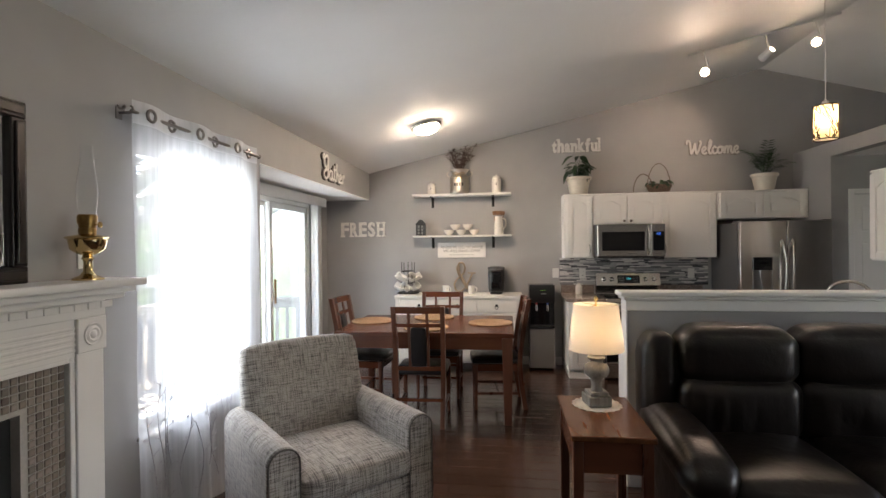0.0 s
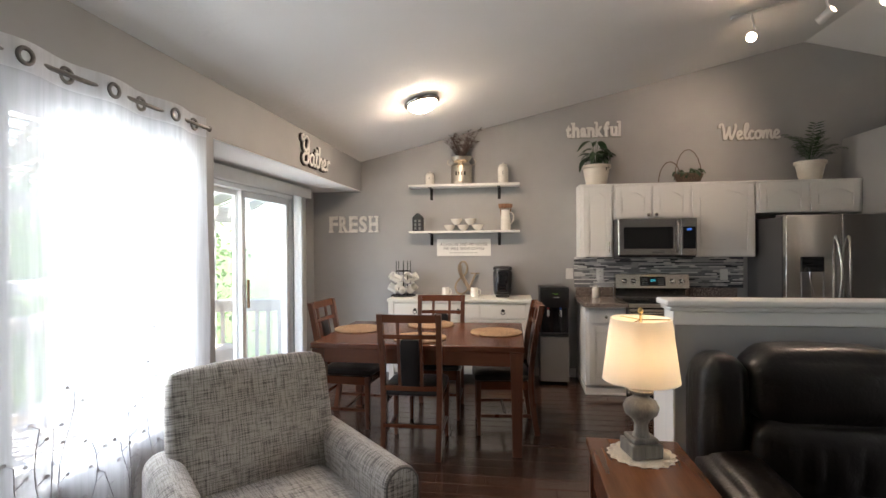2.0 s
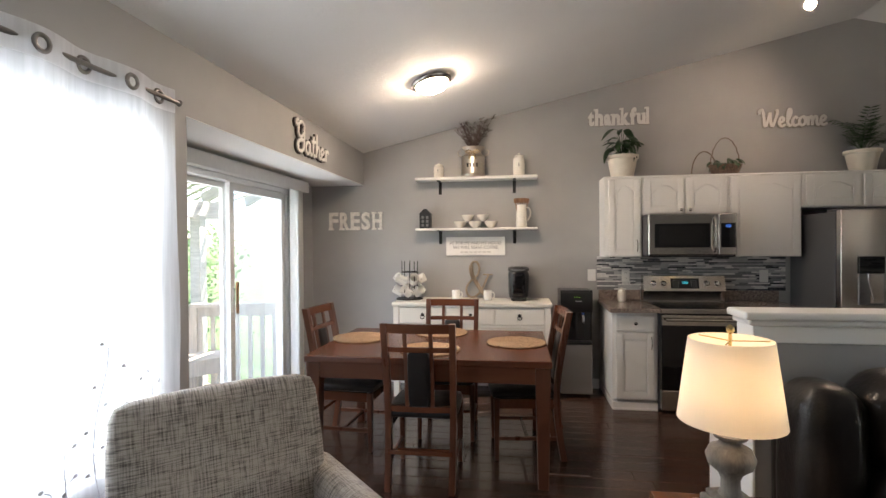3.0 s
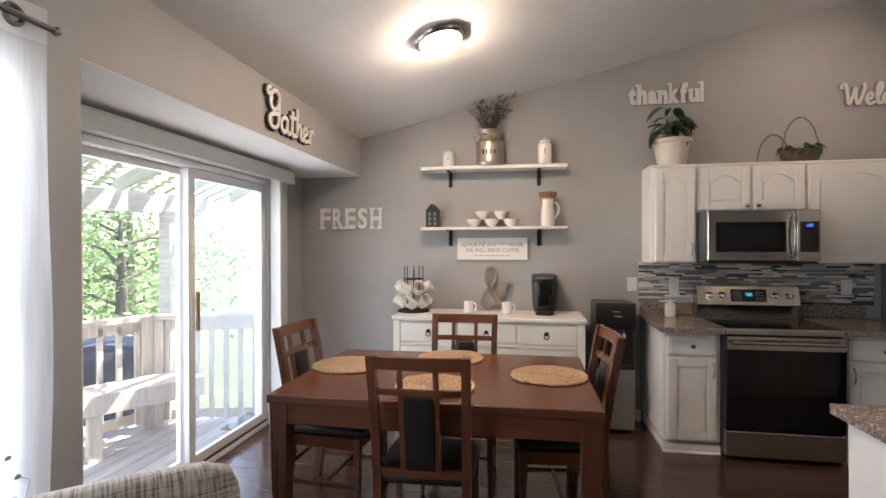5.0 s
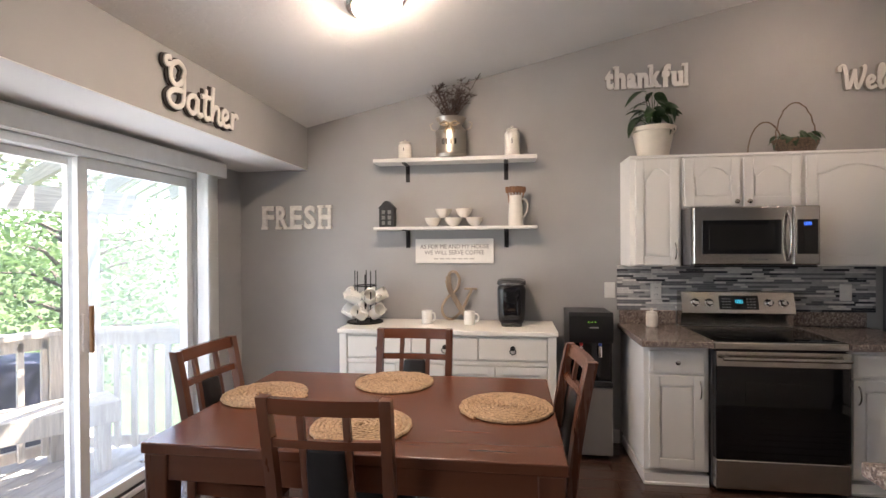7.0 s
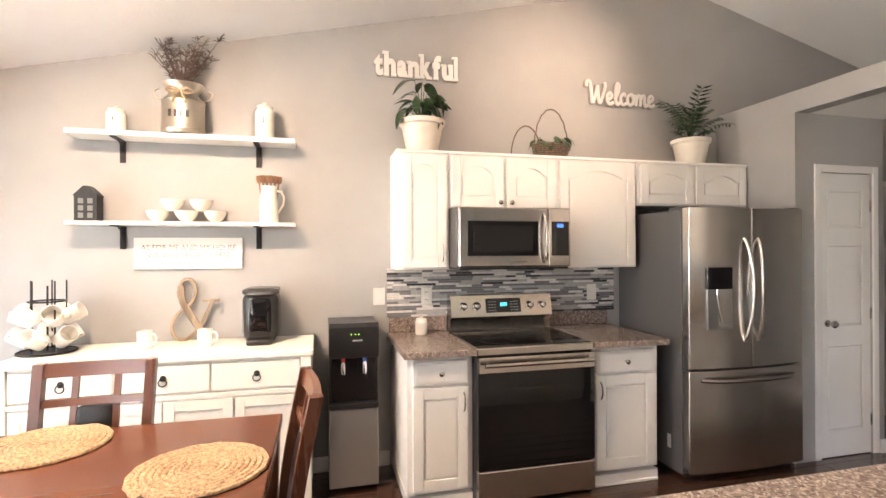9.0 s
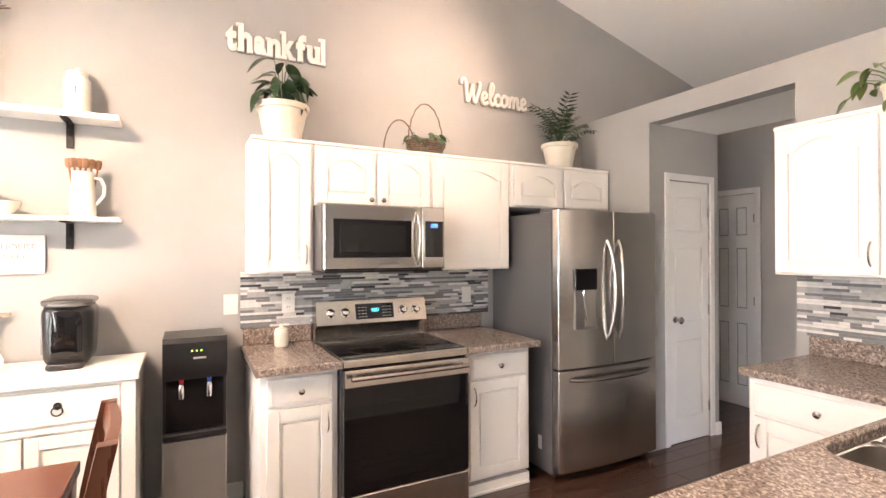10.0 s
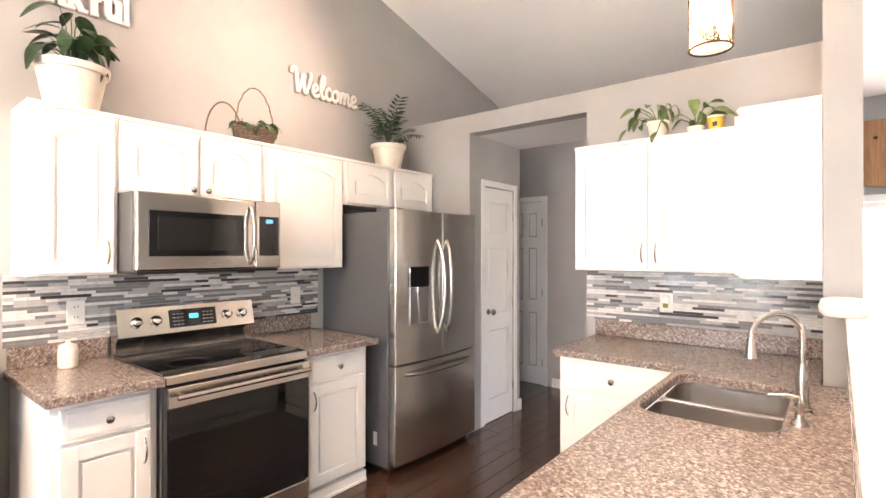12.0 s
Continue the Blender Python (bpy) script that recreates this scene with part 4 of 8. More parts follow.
part("top_rail", curved_rail(CZ - 0.058, CZ - 0.002, 0.026, CW - 0.01), CHERRY, ch)
part("middle_rail", curved_rail(CZ - 0.175, CZ - 0.145), CHERRY, ch)
part("lower_rail", curved_rail(0.475, 0.51), CHERRY, ch)
for sx in (-1, 1):
    bm = bmnew()
    for z0, z1 in ((0.51, 0.66), (0.66, 0.80), (0.80, CZ - 0.055)):
        vs = []
        x = sx * 0.078
        for z in (z0, z1):
            y = back_y(z) + rail_curve(x)
            vs.append([bm.verts.new((x + a * 0.012, y + b * 0.009, z)) for a, b in ((-1, -1), (1, -1), (1, 1), (-1, 1))])
        for k in range(4):
            bm.faces.new((vs[0][k], vs[0][(k + 1) % 4], vs[1][(k + 1) % 4], vs[1][k]))
    bmesh.ops.remove_doubles(bm, verts=bm.verts[:], dist=0.0005)
    part("slat", bm, CHERRY_V, ch)
bm = soft_box(-0.066, 0.066, -0.02, 0.02, 0.512, CZ - 0.178, 0.014, 0.004, 0, 6)
for v in bm.verts:
    v.co.y += back_y(v.co.z) + rail_curve(0)
part("back_pad", bm, SEATLEATHER, ch, "black leather back pad")
part("seat", soft_box(-CW / 2 + 0.012, CW / 2 - 0.012, -0.005, 0.445, 0.425, 0.485, 0.026, 0.012, 0.002, 8), SEATLEATHER, ch, "black leather seat cushion")
part("front_rail", box(-CW / 2 + 0.045, CW / 2 - 0.045, 0.40, 0.42, 0.36, 0.425, 0.002), CHERRY, ch)
part("cross_stretcher", box(-CW / 2 + 0.034, CW / 2 - 0.034, 0.19, 0.208, 0.143, 0.163, 0.002), CHERRY, ch)
part("back_stretcher", box(-CW / 2 + 0.03, CW / 2 - 0.03, -0.045, -0.028, 0.22, 0.245, 0.002), CHERRY, ch)
for m in (pose(0.218, 6.17, 0, 0, 0, 181), pose(-0.68, 5.70, 0, 0, 0, -94), pose(1.01, 5.70, 0, 0, 0, 96)):
    copy_thing(ch, m)

JUTE = plain_mat("braided_jute", (0.36, 0.235, 0.135), 0.85, 0, 0.55, 110, 0.8)


def placemat(m):
    bm = bmnew()
    turns, per = 10, 40
    pts = []
    for i in range(turns * per + 1):
        a = 2 * math.pi * i / per
        rr = 0.012 + 0.0195 * i / per
        lump = 0.0022 * math.sin(i * 2.9)
        pts.append(((rr + lump) * math.cos(a), (rr + lump) * math.sin(a), 0.0085 + 0.0018 * math.sin(i * 2.1)))
    add_tube(bm, pts, 0.0108, 6)
    for v in bm.verts:
        v.co.z = max(0.0005, v.co.z * 0.75)
    return solid("placemat", bm, JUTE, "round braided natural jute placemat on the table", "placemat", m, "placemats on the table")


pm = placemat(pose(-0.415, 5.665, TZ, 0, 0, 0))
for x, y, a in ((0.16, 5.95, 70), (0.18, 5.30, 150), (0.765, 5.60, 230)):
    copy_thing(pm, pose(x, y, TZ, 0, 0, a))

# sideboard
BUFFET = paint_mat("sideboard_paint_cream", (0.76, 0.73, 0.67), 0.45, 0.025, 120, 0.04)
BX0, BX1, BY, BZ = -0.44, 1.085, 6.77, 0.93
bf = thing("sideboard", pose(BX0, BACK - 0.018, 0), "cream painted sideboard with drawers and ring pulls", "sideboard")
BW, BD = BX1 - BX0, BACK - 0.018 - BY
part("top", box(-0.012, BW + 0.012, -BD - 0.012, 0, BZ - 0.032, BZ, 0.004), BUFFET, bf)
part("body", box(0.0, BW, -BD + 0.022, 0, 0.13, BZ - 0.033, 0.002), BUFFET, bf)
for x in (0.0, BW - 0.055):
    for y in (-BD, -0.055):
        part("leg", box(x, x + 0.055, y, y + 0.055, 0, BZ - 0.034, 0.003), BUFFET, bf)
IRON = plain_mat("dark_iron", (0.02, 0.019, 0.018), 0.45, 0.6, 0.2, 60, 0.1)
dw = (BW - 0.11 - 0.04) / 3
for i in range(3):
    x0 = 0.055 + 0.008 + i * (dw + 0.012)
    d = part("drawer", box(x0, x0 + dw, -BD + 0.004, -BD + 0.021, BZ - 0.20, BZ - 0.05, 0.003), BUFFET, bf)
    bm = add_lathe(bmnew(), [(0.017, 0), (0.015, 0.004), (0.006, 0.006), (0.006, 0.012), (0, 0.013)], 14, pose(x0 + dw / 2, -BD + 0.004, BZ - 0.118, 90))
    add_tube(bm, [(x0 + dw / 2 + 0.020 * math.sin(2 * math.pi * k / 16), -BD - 0.006, BZ - 0.138 + 0.020 * math.cos(2 * math.pi * k / 16)) for k in range(16)], 0.0035, 6, closed=True)
    part("ring_pull", bm, IRON, d, "dark iron ring pull")
part("rail", box(0.055, BW - 0.055, -BD + 0.003, -BD + 0.021, BZ - 0.235, BZ - 0.212, 0.002), BUFFET, bf)
dw = (BW - 0.11 - 0.05) / 4
for i in range(4):
    x0 = 0.055 + 0.01 + i * (dw + 0.01)
    bm = box(x0, x0 + dw, -BD + 0.010, -BD + 0.021, 0.17, BZ - 0.245, 0.002)
    for a, b, c0, c1 in ((x0, x0 + 0.05, 0.17, BZ - 0.245), (x0 + dw - 0.05, x0 + dw, 0.17, BZ - 0.245), (x0 + 0.05, x0 + dw - 0.05, 0.17, 0.23), (x0 + 0.05, x0 + dw - 0.05, BZ - 0.30, BZ - 0.245)):
        add_box(bm, a, b, -BD + 0.002, -BD + 0.010, c0, c1, 0.002)
    part("door", bm, BUFFET, bf)

# water cooler
wc = thing("water_cooler", pose(1.336, BACK - 0.03, 0), "black and stainless steel water cooler by the wall", "water cooler")
WD = BACK - 0.03 - 6.95
part("lower_door", box(-0.15, 0.15, -WD, -WD + 0.03, 0.035, 0.515, 0.006), plain_mat("cooler_grey_steel", (0.40, 0.395, 0.385), 0.3, 0.8, 0.02, 4, 0), wc, "stainless steel lower door")
part("cabinet", box(-0.15, 0.15, -WD + 0.031, 0, 0.03, 1.04, 0.004), BLACK, wc)
part("head", add_prism(bmnew(), [(0, 0.83), (-0.04, 0.83), (-0.055, 0.86), (-0.055, 1.02), (-0.04, 1.045), (0, 1.045)], 0.30, Matrix.Translation((-0.15, -WD + 0.031, 0)) @ Matrix.Rotation(radians(90), 4, "Z") @ Matrix.Diagonal((1, -1, 1, 1))), BLACK, wc, "glossy black head")
part("back_panel", box(-0.135, 0.135, -WD + 0.022, -WD + 0.03, 0.56, 0.828), BLACKGLASS, wc, "glossy black tap recess")
part("drip_tray", box(-0.15, 0.15, -WD - 0.012, -WD + 0.03, 0.52, 0.555, 0.006), BLACK, wc)
RED = plain_mat("tap_red", (0.5, 0.03, 0.03), 0.35, 0, 0, 5, 0)
BLUE = plain_mat("tap_blue", (0.05, 0.12, 0.5), 0.35, 0, 0, 5, 0)
for x, mt in ((-0.065, RED), (0.065, BLUE)):
    t = part("tap", add_lathe(bmnew(), [(0.012, 0), (0.015, 0.02), (0.015, 0.06), (0.010, 0.075)], 14), CHROME, wc, "chrome tap", Matrix.Translation((x, -WD + 0.005, 0.73)))
    part("button", box(-0.010, 0.010, -0.006, 0.012, 0.078, 0.098, 0.003), mt, t)
bm = bmnew()
for i in range(3):
    add_box(bm, -0.02 + i * 0.022, -0.013 + i * 0.022, -WD - 0.0255, -WD - 0.0245, 0.975, 0.981)
part("indicator", bm, GREENGLOW, wc, "lit green indicator lights", smooth=False)
part("brand_bar", box(-0.01, 0.05, -WD - 0.0255, -WD - 0.0245, 0.935, 0.945), plain_mat("bar_grey", (0.3, 0.3, 0.3), 0.4, 0, 0, 5, 0), wc)

# ---- living room ----


def tweed_mat():
    """Grey and cream slub weave."""
    m, nt, p = node_mat("tweed_fabric", 0.9, 0, (0.3, 0.28, 0.26))
    cols = []
    for s in ((210, 11, 11), (11, 210, 11), (11, 11, 210)):
        n = noise_tex(nt, coords(nt, s), 1.0, 2, 0.5)
        cols.append(n)
    up = ramp(nt, cols[0], [(0.36, grey(0.0)), (0.56, grey(1.0))])
    ax = ramp(nt, cols[1], [(0.36, grey(0.0)), (0.56, grey(1.0))])
    ay = ramp(nt, cols[2], [(0.36, grey(0.0)), (0.56, grey(1.0))])
    tc = nt.nodes.new("ShaderNodeTexCoord")
    sep = nt.nodes.new("ShaderNodeSeparateXYZ")
    nt.links.new(tc.outputs["Normal"], sep.inputs[0])
    total = None
    for k, fam in enumerate((up, ax, ay)):
        ab = nt.nodes.new("ShaderNodeMath")
        ab.operation = "ABSOLUTE"
        nt.links.new(sep.outputs[k], ab.inputs[0])
        w = nt.nodes.new("ShaderNodeMath")
        w.operation = "SUBTRACT"
        w.inputs[0].default_value = 1.0
        nt.links.new(ab.outputs[0], w.inputs[1])
        f = nt.nodes.new("ShaderNodeMath")
        f.operation = "MULTIPLY_ADD"
        nt.links.new(w.outputs[0], f.inputs[0])
        nt.links.new(fam, f.inputs[1])
        if total is None:
            f.inputs[2].default_value = 0.0
        else:
            nt.links.new(total, f.inputs[2])
        total = f.outputs[0]
    half = nt.nodes.new("ShaderNodeMath")
    half.operation = "MULTIPLY"
    half.inputs[1].default_value = 0.5
    nt.links.new(total, half.inputs[0])
    a = half.outputs[0]
    c = ramp(nt, a, [(0.05, (0.085, 0.075, 0.066)), (0.42, (0.25, 0.225, 0.20)), (0.85, (0.46, 0.42, 0.375))])
    nt.links.new(c, p.inputs["Base Color"])
    bump(nt, p, a, 0.5, 0.002)
    p.inputs["Sheen Weight"].default_value = 0.2
    return m


TWEED = tweed_mat()
WELT = plain_mat("grey_welt", (0.13, 0.12, 0.107), 0.9, 0, 0.2, 200, 0.2)
ac = thing("armchair", pose(-0.080, 3.483, 0, 0, 0, 44.5), "grey and cream tweed armchair with track arms", "armchair")


def arm_bm(sx):
    """Arm with a rounded top, drawn as its front outline and run back."""
    w = 0.155
    pts = [(-w / 2, 0.09), (w / 2, 0.09)] + [(w / 2 * math.cos(a), 0.555 + 0.078 * math.sin(a)) for a in [math.pi * i / 12 for i in range(13)]]
    bm = bmnew()
    add_prism(bm, pts, 0.74, Matrix.Translation((sx * 0.366, -0.40, 0)))
    front = [e for e in bm.edges if all(abs(v.co.y + 0.40) < 1e-4 for v in e.verts)]
    bmesh.ops.bevel(bm, geom=front, offset=0.012, segments=3, affect="EDGES", profile=0.5)
    return bm


for sx in (-1, 1):
    a = part("arm", arm_bm(sx), TWEED, ac)
    w = 0.155
    pts = [(sx * 0.366 + (w / 2 - 0.006) * s, -0.402, z) for s, z in ((-1, 0.10), (-1, 0.3), (-1, 0.55))] + [(sx * 0.366 + (w / 2 - 0.006) * math.cos(math.pi - math.pi * i / 12), -0.402, 0.555 + 0.072 * math.sin(math.pi * i / 12)) for i in range(1, 12)] + [(sx * 0.366 + (w / 2 - 0.006), -0.402, z) for z in (0.55, 0.3, 0.10)]
    part("welt", add_tube(bmnew(), pts, 0.004, 6), WELT, a)
bm = soft_box(-0.348, 0.348, -0.075, 0.075, 0.0, 0.615, 0.045, 0.018, 0.004, 10, 3)
b = part("backrest", bm, TWEED, ac, "", pose(0, 0.225, 0.36, -14))
part("seat_cushion", soft_box(-0.295, 0.295, -0.43, 0.20, 0.33, 0.475, 0.04, 0.018, 0.004, 10, 5), TWEED, ac)
part("front_panel", soft_box(-0.297, 0.297, -0.395, -0.33, 0.09, 0.325, 0.012, 0.002, 0, 6), TWEED, ac)
part("seat_frame", box(-0.44, 0.44, -0.36, 0.36, 0.09, 0.30, 0.01), TWEED, ac)
part("back_shell", soft_box(-0.36, 0.36, 0.31, 0.37, 0.09, 0.52, 0.02, 0, 0, 4), TWEED, ac)
for sx in (-1, 1):
    for sy in (-1, 1):
        part("leg", add_lathe(bmnew(), [(0.018, 0), (0.027, 0.09)], 12), CHERRY_V, ac, "dark wood leg", Matrix.Translation((sx * 0.37, sy * 0.31, 0)))

ENDWOOD = wood_mat("end_table_wood", (0.10, 0.036, 0.014), (0.155, 0.058, 0.022), 0.22, axis=1, scale=0.8, band=0.4)
et = thing("end_table", pose(1.398, 3.487, 0), "reddish brown wooden end table beside the sofa", "end table")
part("tabletop", box(-0.19, 0.19, -0.312, 0.312, 0.622, 0.65, 0.006, 3), ENDWOOD, et)
for y0, y1 in ((-0.285, -0.265), (0.265, 0.285)):
    part("apron", box(-0.13, 0.13, y0, y1, 0.47, 0.62, 0.003), CHERRY, et)
for x0, x1 in ((-0.17, -0.15), (0.15, 0.17)):
    part("apron", box(x0, x1, -0.25, 0.25, 0.47, 0.62, 0.003), CHERRY, et)
for sx in (-1, 1):
    for sy in (-1, 1):
        part("leg", box(sx * 0.155 - 0.023, sx * 0.155 + 0.023, sy * 0.27 - 0.023, sy * 0.27 + 0.023, 0, 0.621, 0.003), CHERRY_V, et)
dm = thing("doily", pose(1.402, 3.639, 0.650), "round cream crocheted doily under the lamp", "doily")
LACE = plain_mat("cream_lace", (0.72, 0.66, 0.55), 0.85, 0, 0.15, 160, 0.5)
bm = bmnew()
seg = 72
rings = []
for rr, z in ((0.0001, 0.002), (0.06, 0.0025), (0.105, 0.0025), (0.118, 0.004)):
    rings.append([bm.verts.new((rr * math.cos(2 * math.pi * i / seg), rr * math.sin(2 * math.pi * i / seg), z)) for i in range(seg)])
rings.append([bm.verts.new(((0.130 + 0.006 * math.cos(18 * 2 * math.pi * i / seg)) * math.cos(2 * math.pi * i / seg), (0.130 + 0.006 * math.cos(18 * 2 * math.pi * i / seg)) * math.sin(2 * math.pi * i / seg), 0.003)) for i in range(seg)])
for a, b in zip(rings, rings[1:]):
    for i in range(seg):
        bm.faces.new((a[i], a[(i + 1) % seg], b[(i + 1) % seg], b[i]))
part("cloth", bm, LACE, dm)
for i in range(18):
    a = 2 * math.pi * i / 18
    part("loop", add_tube(bmnew(), [(0.118 * math.cos(a) + 0.010 * math.cos(2 * math.pi * k / 8), 0.118 * math.sin(a) + 0.010 * math.sin(2 * math.pi * k / 8), 0.0055) for k in range(8)], 0.0018, 5, closed=True), LACE, dm)

TURNED = wood_mat("weathered_grey_wood", (0.13, 0.115, 0.095), (0.27, 0.245, 0.21), 0.7, axis=2, scale=1.0)
tl = thing("table_lamp", pose(1.402, 3.639, 0.6545), "lit table lamp with cream shade and weathered turned base", "lamp")
bm = box(-0.062, 0.062, -0.062, 0.062, 0, 0.055, 0.006)
add_box(bm, -0.05, 0.05, -0.05, 0.05, 0.055, 0.075, 0.006)
part("plinth", bm, TURNED, tl, "", pose(0, 0, 0, 0, 0, 12))
part("base", add_lathe(bmnew(), [(0.035, 0.075), (0.028, 0.09), (0.026, 0.12), (0.034, 0.14), (0.062, 0.165), (0.069, 0.19), (0.058, 0.215), (0.034, 0.228), (0.030, 0.238), (0.046, 0.248), (0.048, 0.258), (0.030, 0.268), (0.026, 0.28), (0.030, 0.295), (0.012, 0.30), (0.010, 0.34)], 32), TURNED, tl)


def shade_mat(name, colour, glow):
    m = bpy.data.materials.new(name)
    m.use_nodes = True
    nt = m.node_tree
    p = nt.nodes["Principled BSDF"]
    p.inputs["Base Color"].default_value = (*colour, 1)
    p.inputs["Roughness"].default_value = 0.8
    tl_ = nt.nodes.new("ShaderNodeBsdfTranslucent")
    tl_.inputs[0].default_value = (*colour, 1)
    mx = nt.nodes.new("ShaderNodeMixShader")
    mx.inputs[0].default_value = glow
    nt.links.new(p.outputs[0], mx.inputs[1])
    nt.links.new(tl_.outputs[0], mx.inputs[2])
    nt.links.new(mx.outputs[0], nt.nodes["Material Output"].inputs[0])
    bump(nt, p, noise_tex(nt, coords(nt, (300, 300, 60)), 1.0, 2), 0.2, 0.001)
    return m


SHADE = shade_mat("lamp_shade_linen", (0.84, 0.80, 0.73), 0.5)
part("shade", add_lathe(bmnew(), [(0.148, 0.298), (0.116, 0.545), (0.114, 0.545), (0.146, 0.298), (0.148, 0.298)], 40, cap=False), SHADE, tl, "cream fabric shade")
part("harp", add_tube(bmnew(), [(0, 0, 0.50), (0, 0, 0.56), (0, 0, 0.572)], 0.005, 8), BRASS, tl)
part("finial", add_lathe(bmnew(), [(0.004, 0.56), (0.012, 0.57), (0.012, 0.578), (0.005, 0.588), (0, 0.59)], 14), BRASS, tl)
bm = bmnew()
for k in range(3):
    a = 2 * math.pi * k / 3
    add_tube(bm, [(0, 0, 0.54), (0.112 * math.cos(a), 0.112 * math.sin(a), 0.54)], 0.002, 5)
part("spider", bm, BRASS, tl)
BULB = glow_mat("warm_bulb", (1.0, 0.72, 0.38), 5.0)
part("bulb", add_lathe(bmnew(), [(0.012, 0.34), (0.014, 0.365), (0.028, 0.40), (0.030, 0.42), (0.02, 0.445), (0, 0.452)], 18), BULB, tl, "lit bulb")
lamp("table_lamp_bulb", "POINT", pose(1.402, 3.639, 0.6545 + 0.40), 0.95, (1.0, 0.85, 0.67), 0.032)

# sofa
sf = thing("sofa", pose(1.70, 4.085, 0), "dark brown leather reclining sofa with padded arms", "sofa")
SW = 2.16
part("base", soft_box(0.05, SW - 0.05, -0.92, -0.02, 0.04, 0.36, 0.03, 0, 0.003, 6), LEATHER, sf)
part("back_frame", soft_box(0.0, SW, -0.22, -0.005, 0.10, 0.96, 0.06, 0, 0.004, 8), LEATHER, sf)
cwid = (SW - 0.36) / 3
for i in range(3):
    x0 = 0.18 + i * cwid
    part("seat_cushion", soft_box(x0 + 0.004, x0 + cwid - 0.004, -1.0, -0.18, 0.30, 0.50, 0.075, 0.035, 0.006, 16, 11 + i, 6.0), LEATHER, sf)
    bm = soft_box(x0 + 0.004, x0 + cwid - 0.004, -0.42, -0.14, 0.44, 0.80, 0.09, 0.03, 0.004, 30, 31 + i, 6.0)
    for v in bm.verts:
        fade = max(0.0, 1 - abs(v.co.z - 0.60) / 0.15)
        v.co.y += 0.018 * fade * noise.noise(Vector((v.co.x * 24, 3.0 + i, v.co.z * 3)))
    part("back_cushion", bm, LEATHER, sf)
    bm = soft_box(x0 + 0.002, x0 + cwid - 0.002, -0.40, -0.08, 0.73, 1.055, 0.105, 0.02, 0.006, 16, 51 + i, 5.0)
    part("headrest", bm, LEATHER, sf)
    part("footrest", soft_box(x0 + 0.008, x0 + cwid - 0.008, -0.985, -0.88, 0.08, 0.31, 0.035, 0.01, 0.006, 8, 71 + i), LEATHER, sf)
for sx in (0, 1):
    x0 = 0.0 if sx == 0 else SW - 0.20
    part("arm", soft_box(x0 + 0.015, x0 + 0.185, -0.94, -0.12, 0.05, 0.50, 0.04, 0.01, 0.006, 9, 3 + sx), LEATHER, sf)
    bm = soft_box(x0 - 0.02, x0 + 0.23, -0.98, -0.16, 0.44, 0.63, 0.09, 0.02, 0.007, 16, 23 + sx, 6.0)
    for v in bm.verts:
        u = (v.co.y + 0.16) / -0.82
        v.co.z -= 0.10 * max(0, u - 0.25) ** 1.6
    part("arm_pad", bm, LEATHER, sf)
    bm = soft_box(x0 - 0.01 if sx == 0 else x0 + 0.02, x0 + 0.18 if sx == 0 else x0 + 0.21, -0.34, -0.06, 0.30, 1.01, 0.08, 0.012, 0.006, 14, 43 + sx, 5.0)
    part("wing", bm, LEATHER, sf)

# ---- wall shelves and what stands on them ----
SHELFPAINT = paint_mat("shelf_paint_white", (0.78, 0.76, 0.72), 0.4, 0.05, 150, 0.08)


def wall_shelf(z, thick):
    s = thing("wall_shelf", pose(0.348, BACK - 0.002, z), "white wooden wall shelf on black iron brackets", "shelf", "coffee corner shelves")
    part("board", box(-0.632, 0.632, -0.18, 0, -thick, 0, 0.004), SHELFPAINT, s)
    for x in (-0.39, 0.40):
        bm = box(x - 0.017, x + 0.017, -0.006, -0.001, -0.165, -thick, 0.001)
        add_box(bm, x - 0.017, x + 0.017, -0.165, -0.006, -thick - 0.007, -thick - 0.001, 0.001)
        add_tube(bm, [(x, -0.006, -0.10), (x, -0.03, -thick - 0.03), (x, -0.09, -thick - 0.005)], 0.004, 6)
        part("bracket", bm, IRON, s, "black iron bracket")


S1Z, S2Z = 2.200, 1.668
wall_shelf(S1Z, 0.03)
wall_shelf(S2Z, 0.022)
SY = BACK - 0.11


def jar(x, z, r, h, label):
    c = thing("storage_jar", pose(x, SY, z), label, "jar", "jars on the shelf")
    part("body", add_lathe(bmnew(), [(r * 0.9, 0), (r, 0.01), (r, h * 0.72), (r * 0.78, h * 0.82)], 24), CERAMIC, c)
    part("lid", add_lathe(bmnew(), [(r * 0.80, h * 0.825), (r * 0.82, h * 0.88), (r * 0.4, h * 0.93), (r * 0.16, h * 0.94), (r * 0.2, h * 0.985), (0, h)], 24), CERAMIC, c)
    part("label_mark", box(-0.003, 0.003, -r - 0.0012, -r + 0.002, h * 0.38, h * 0.55), BLACK, c)


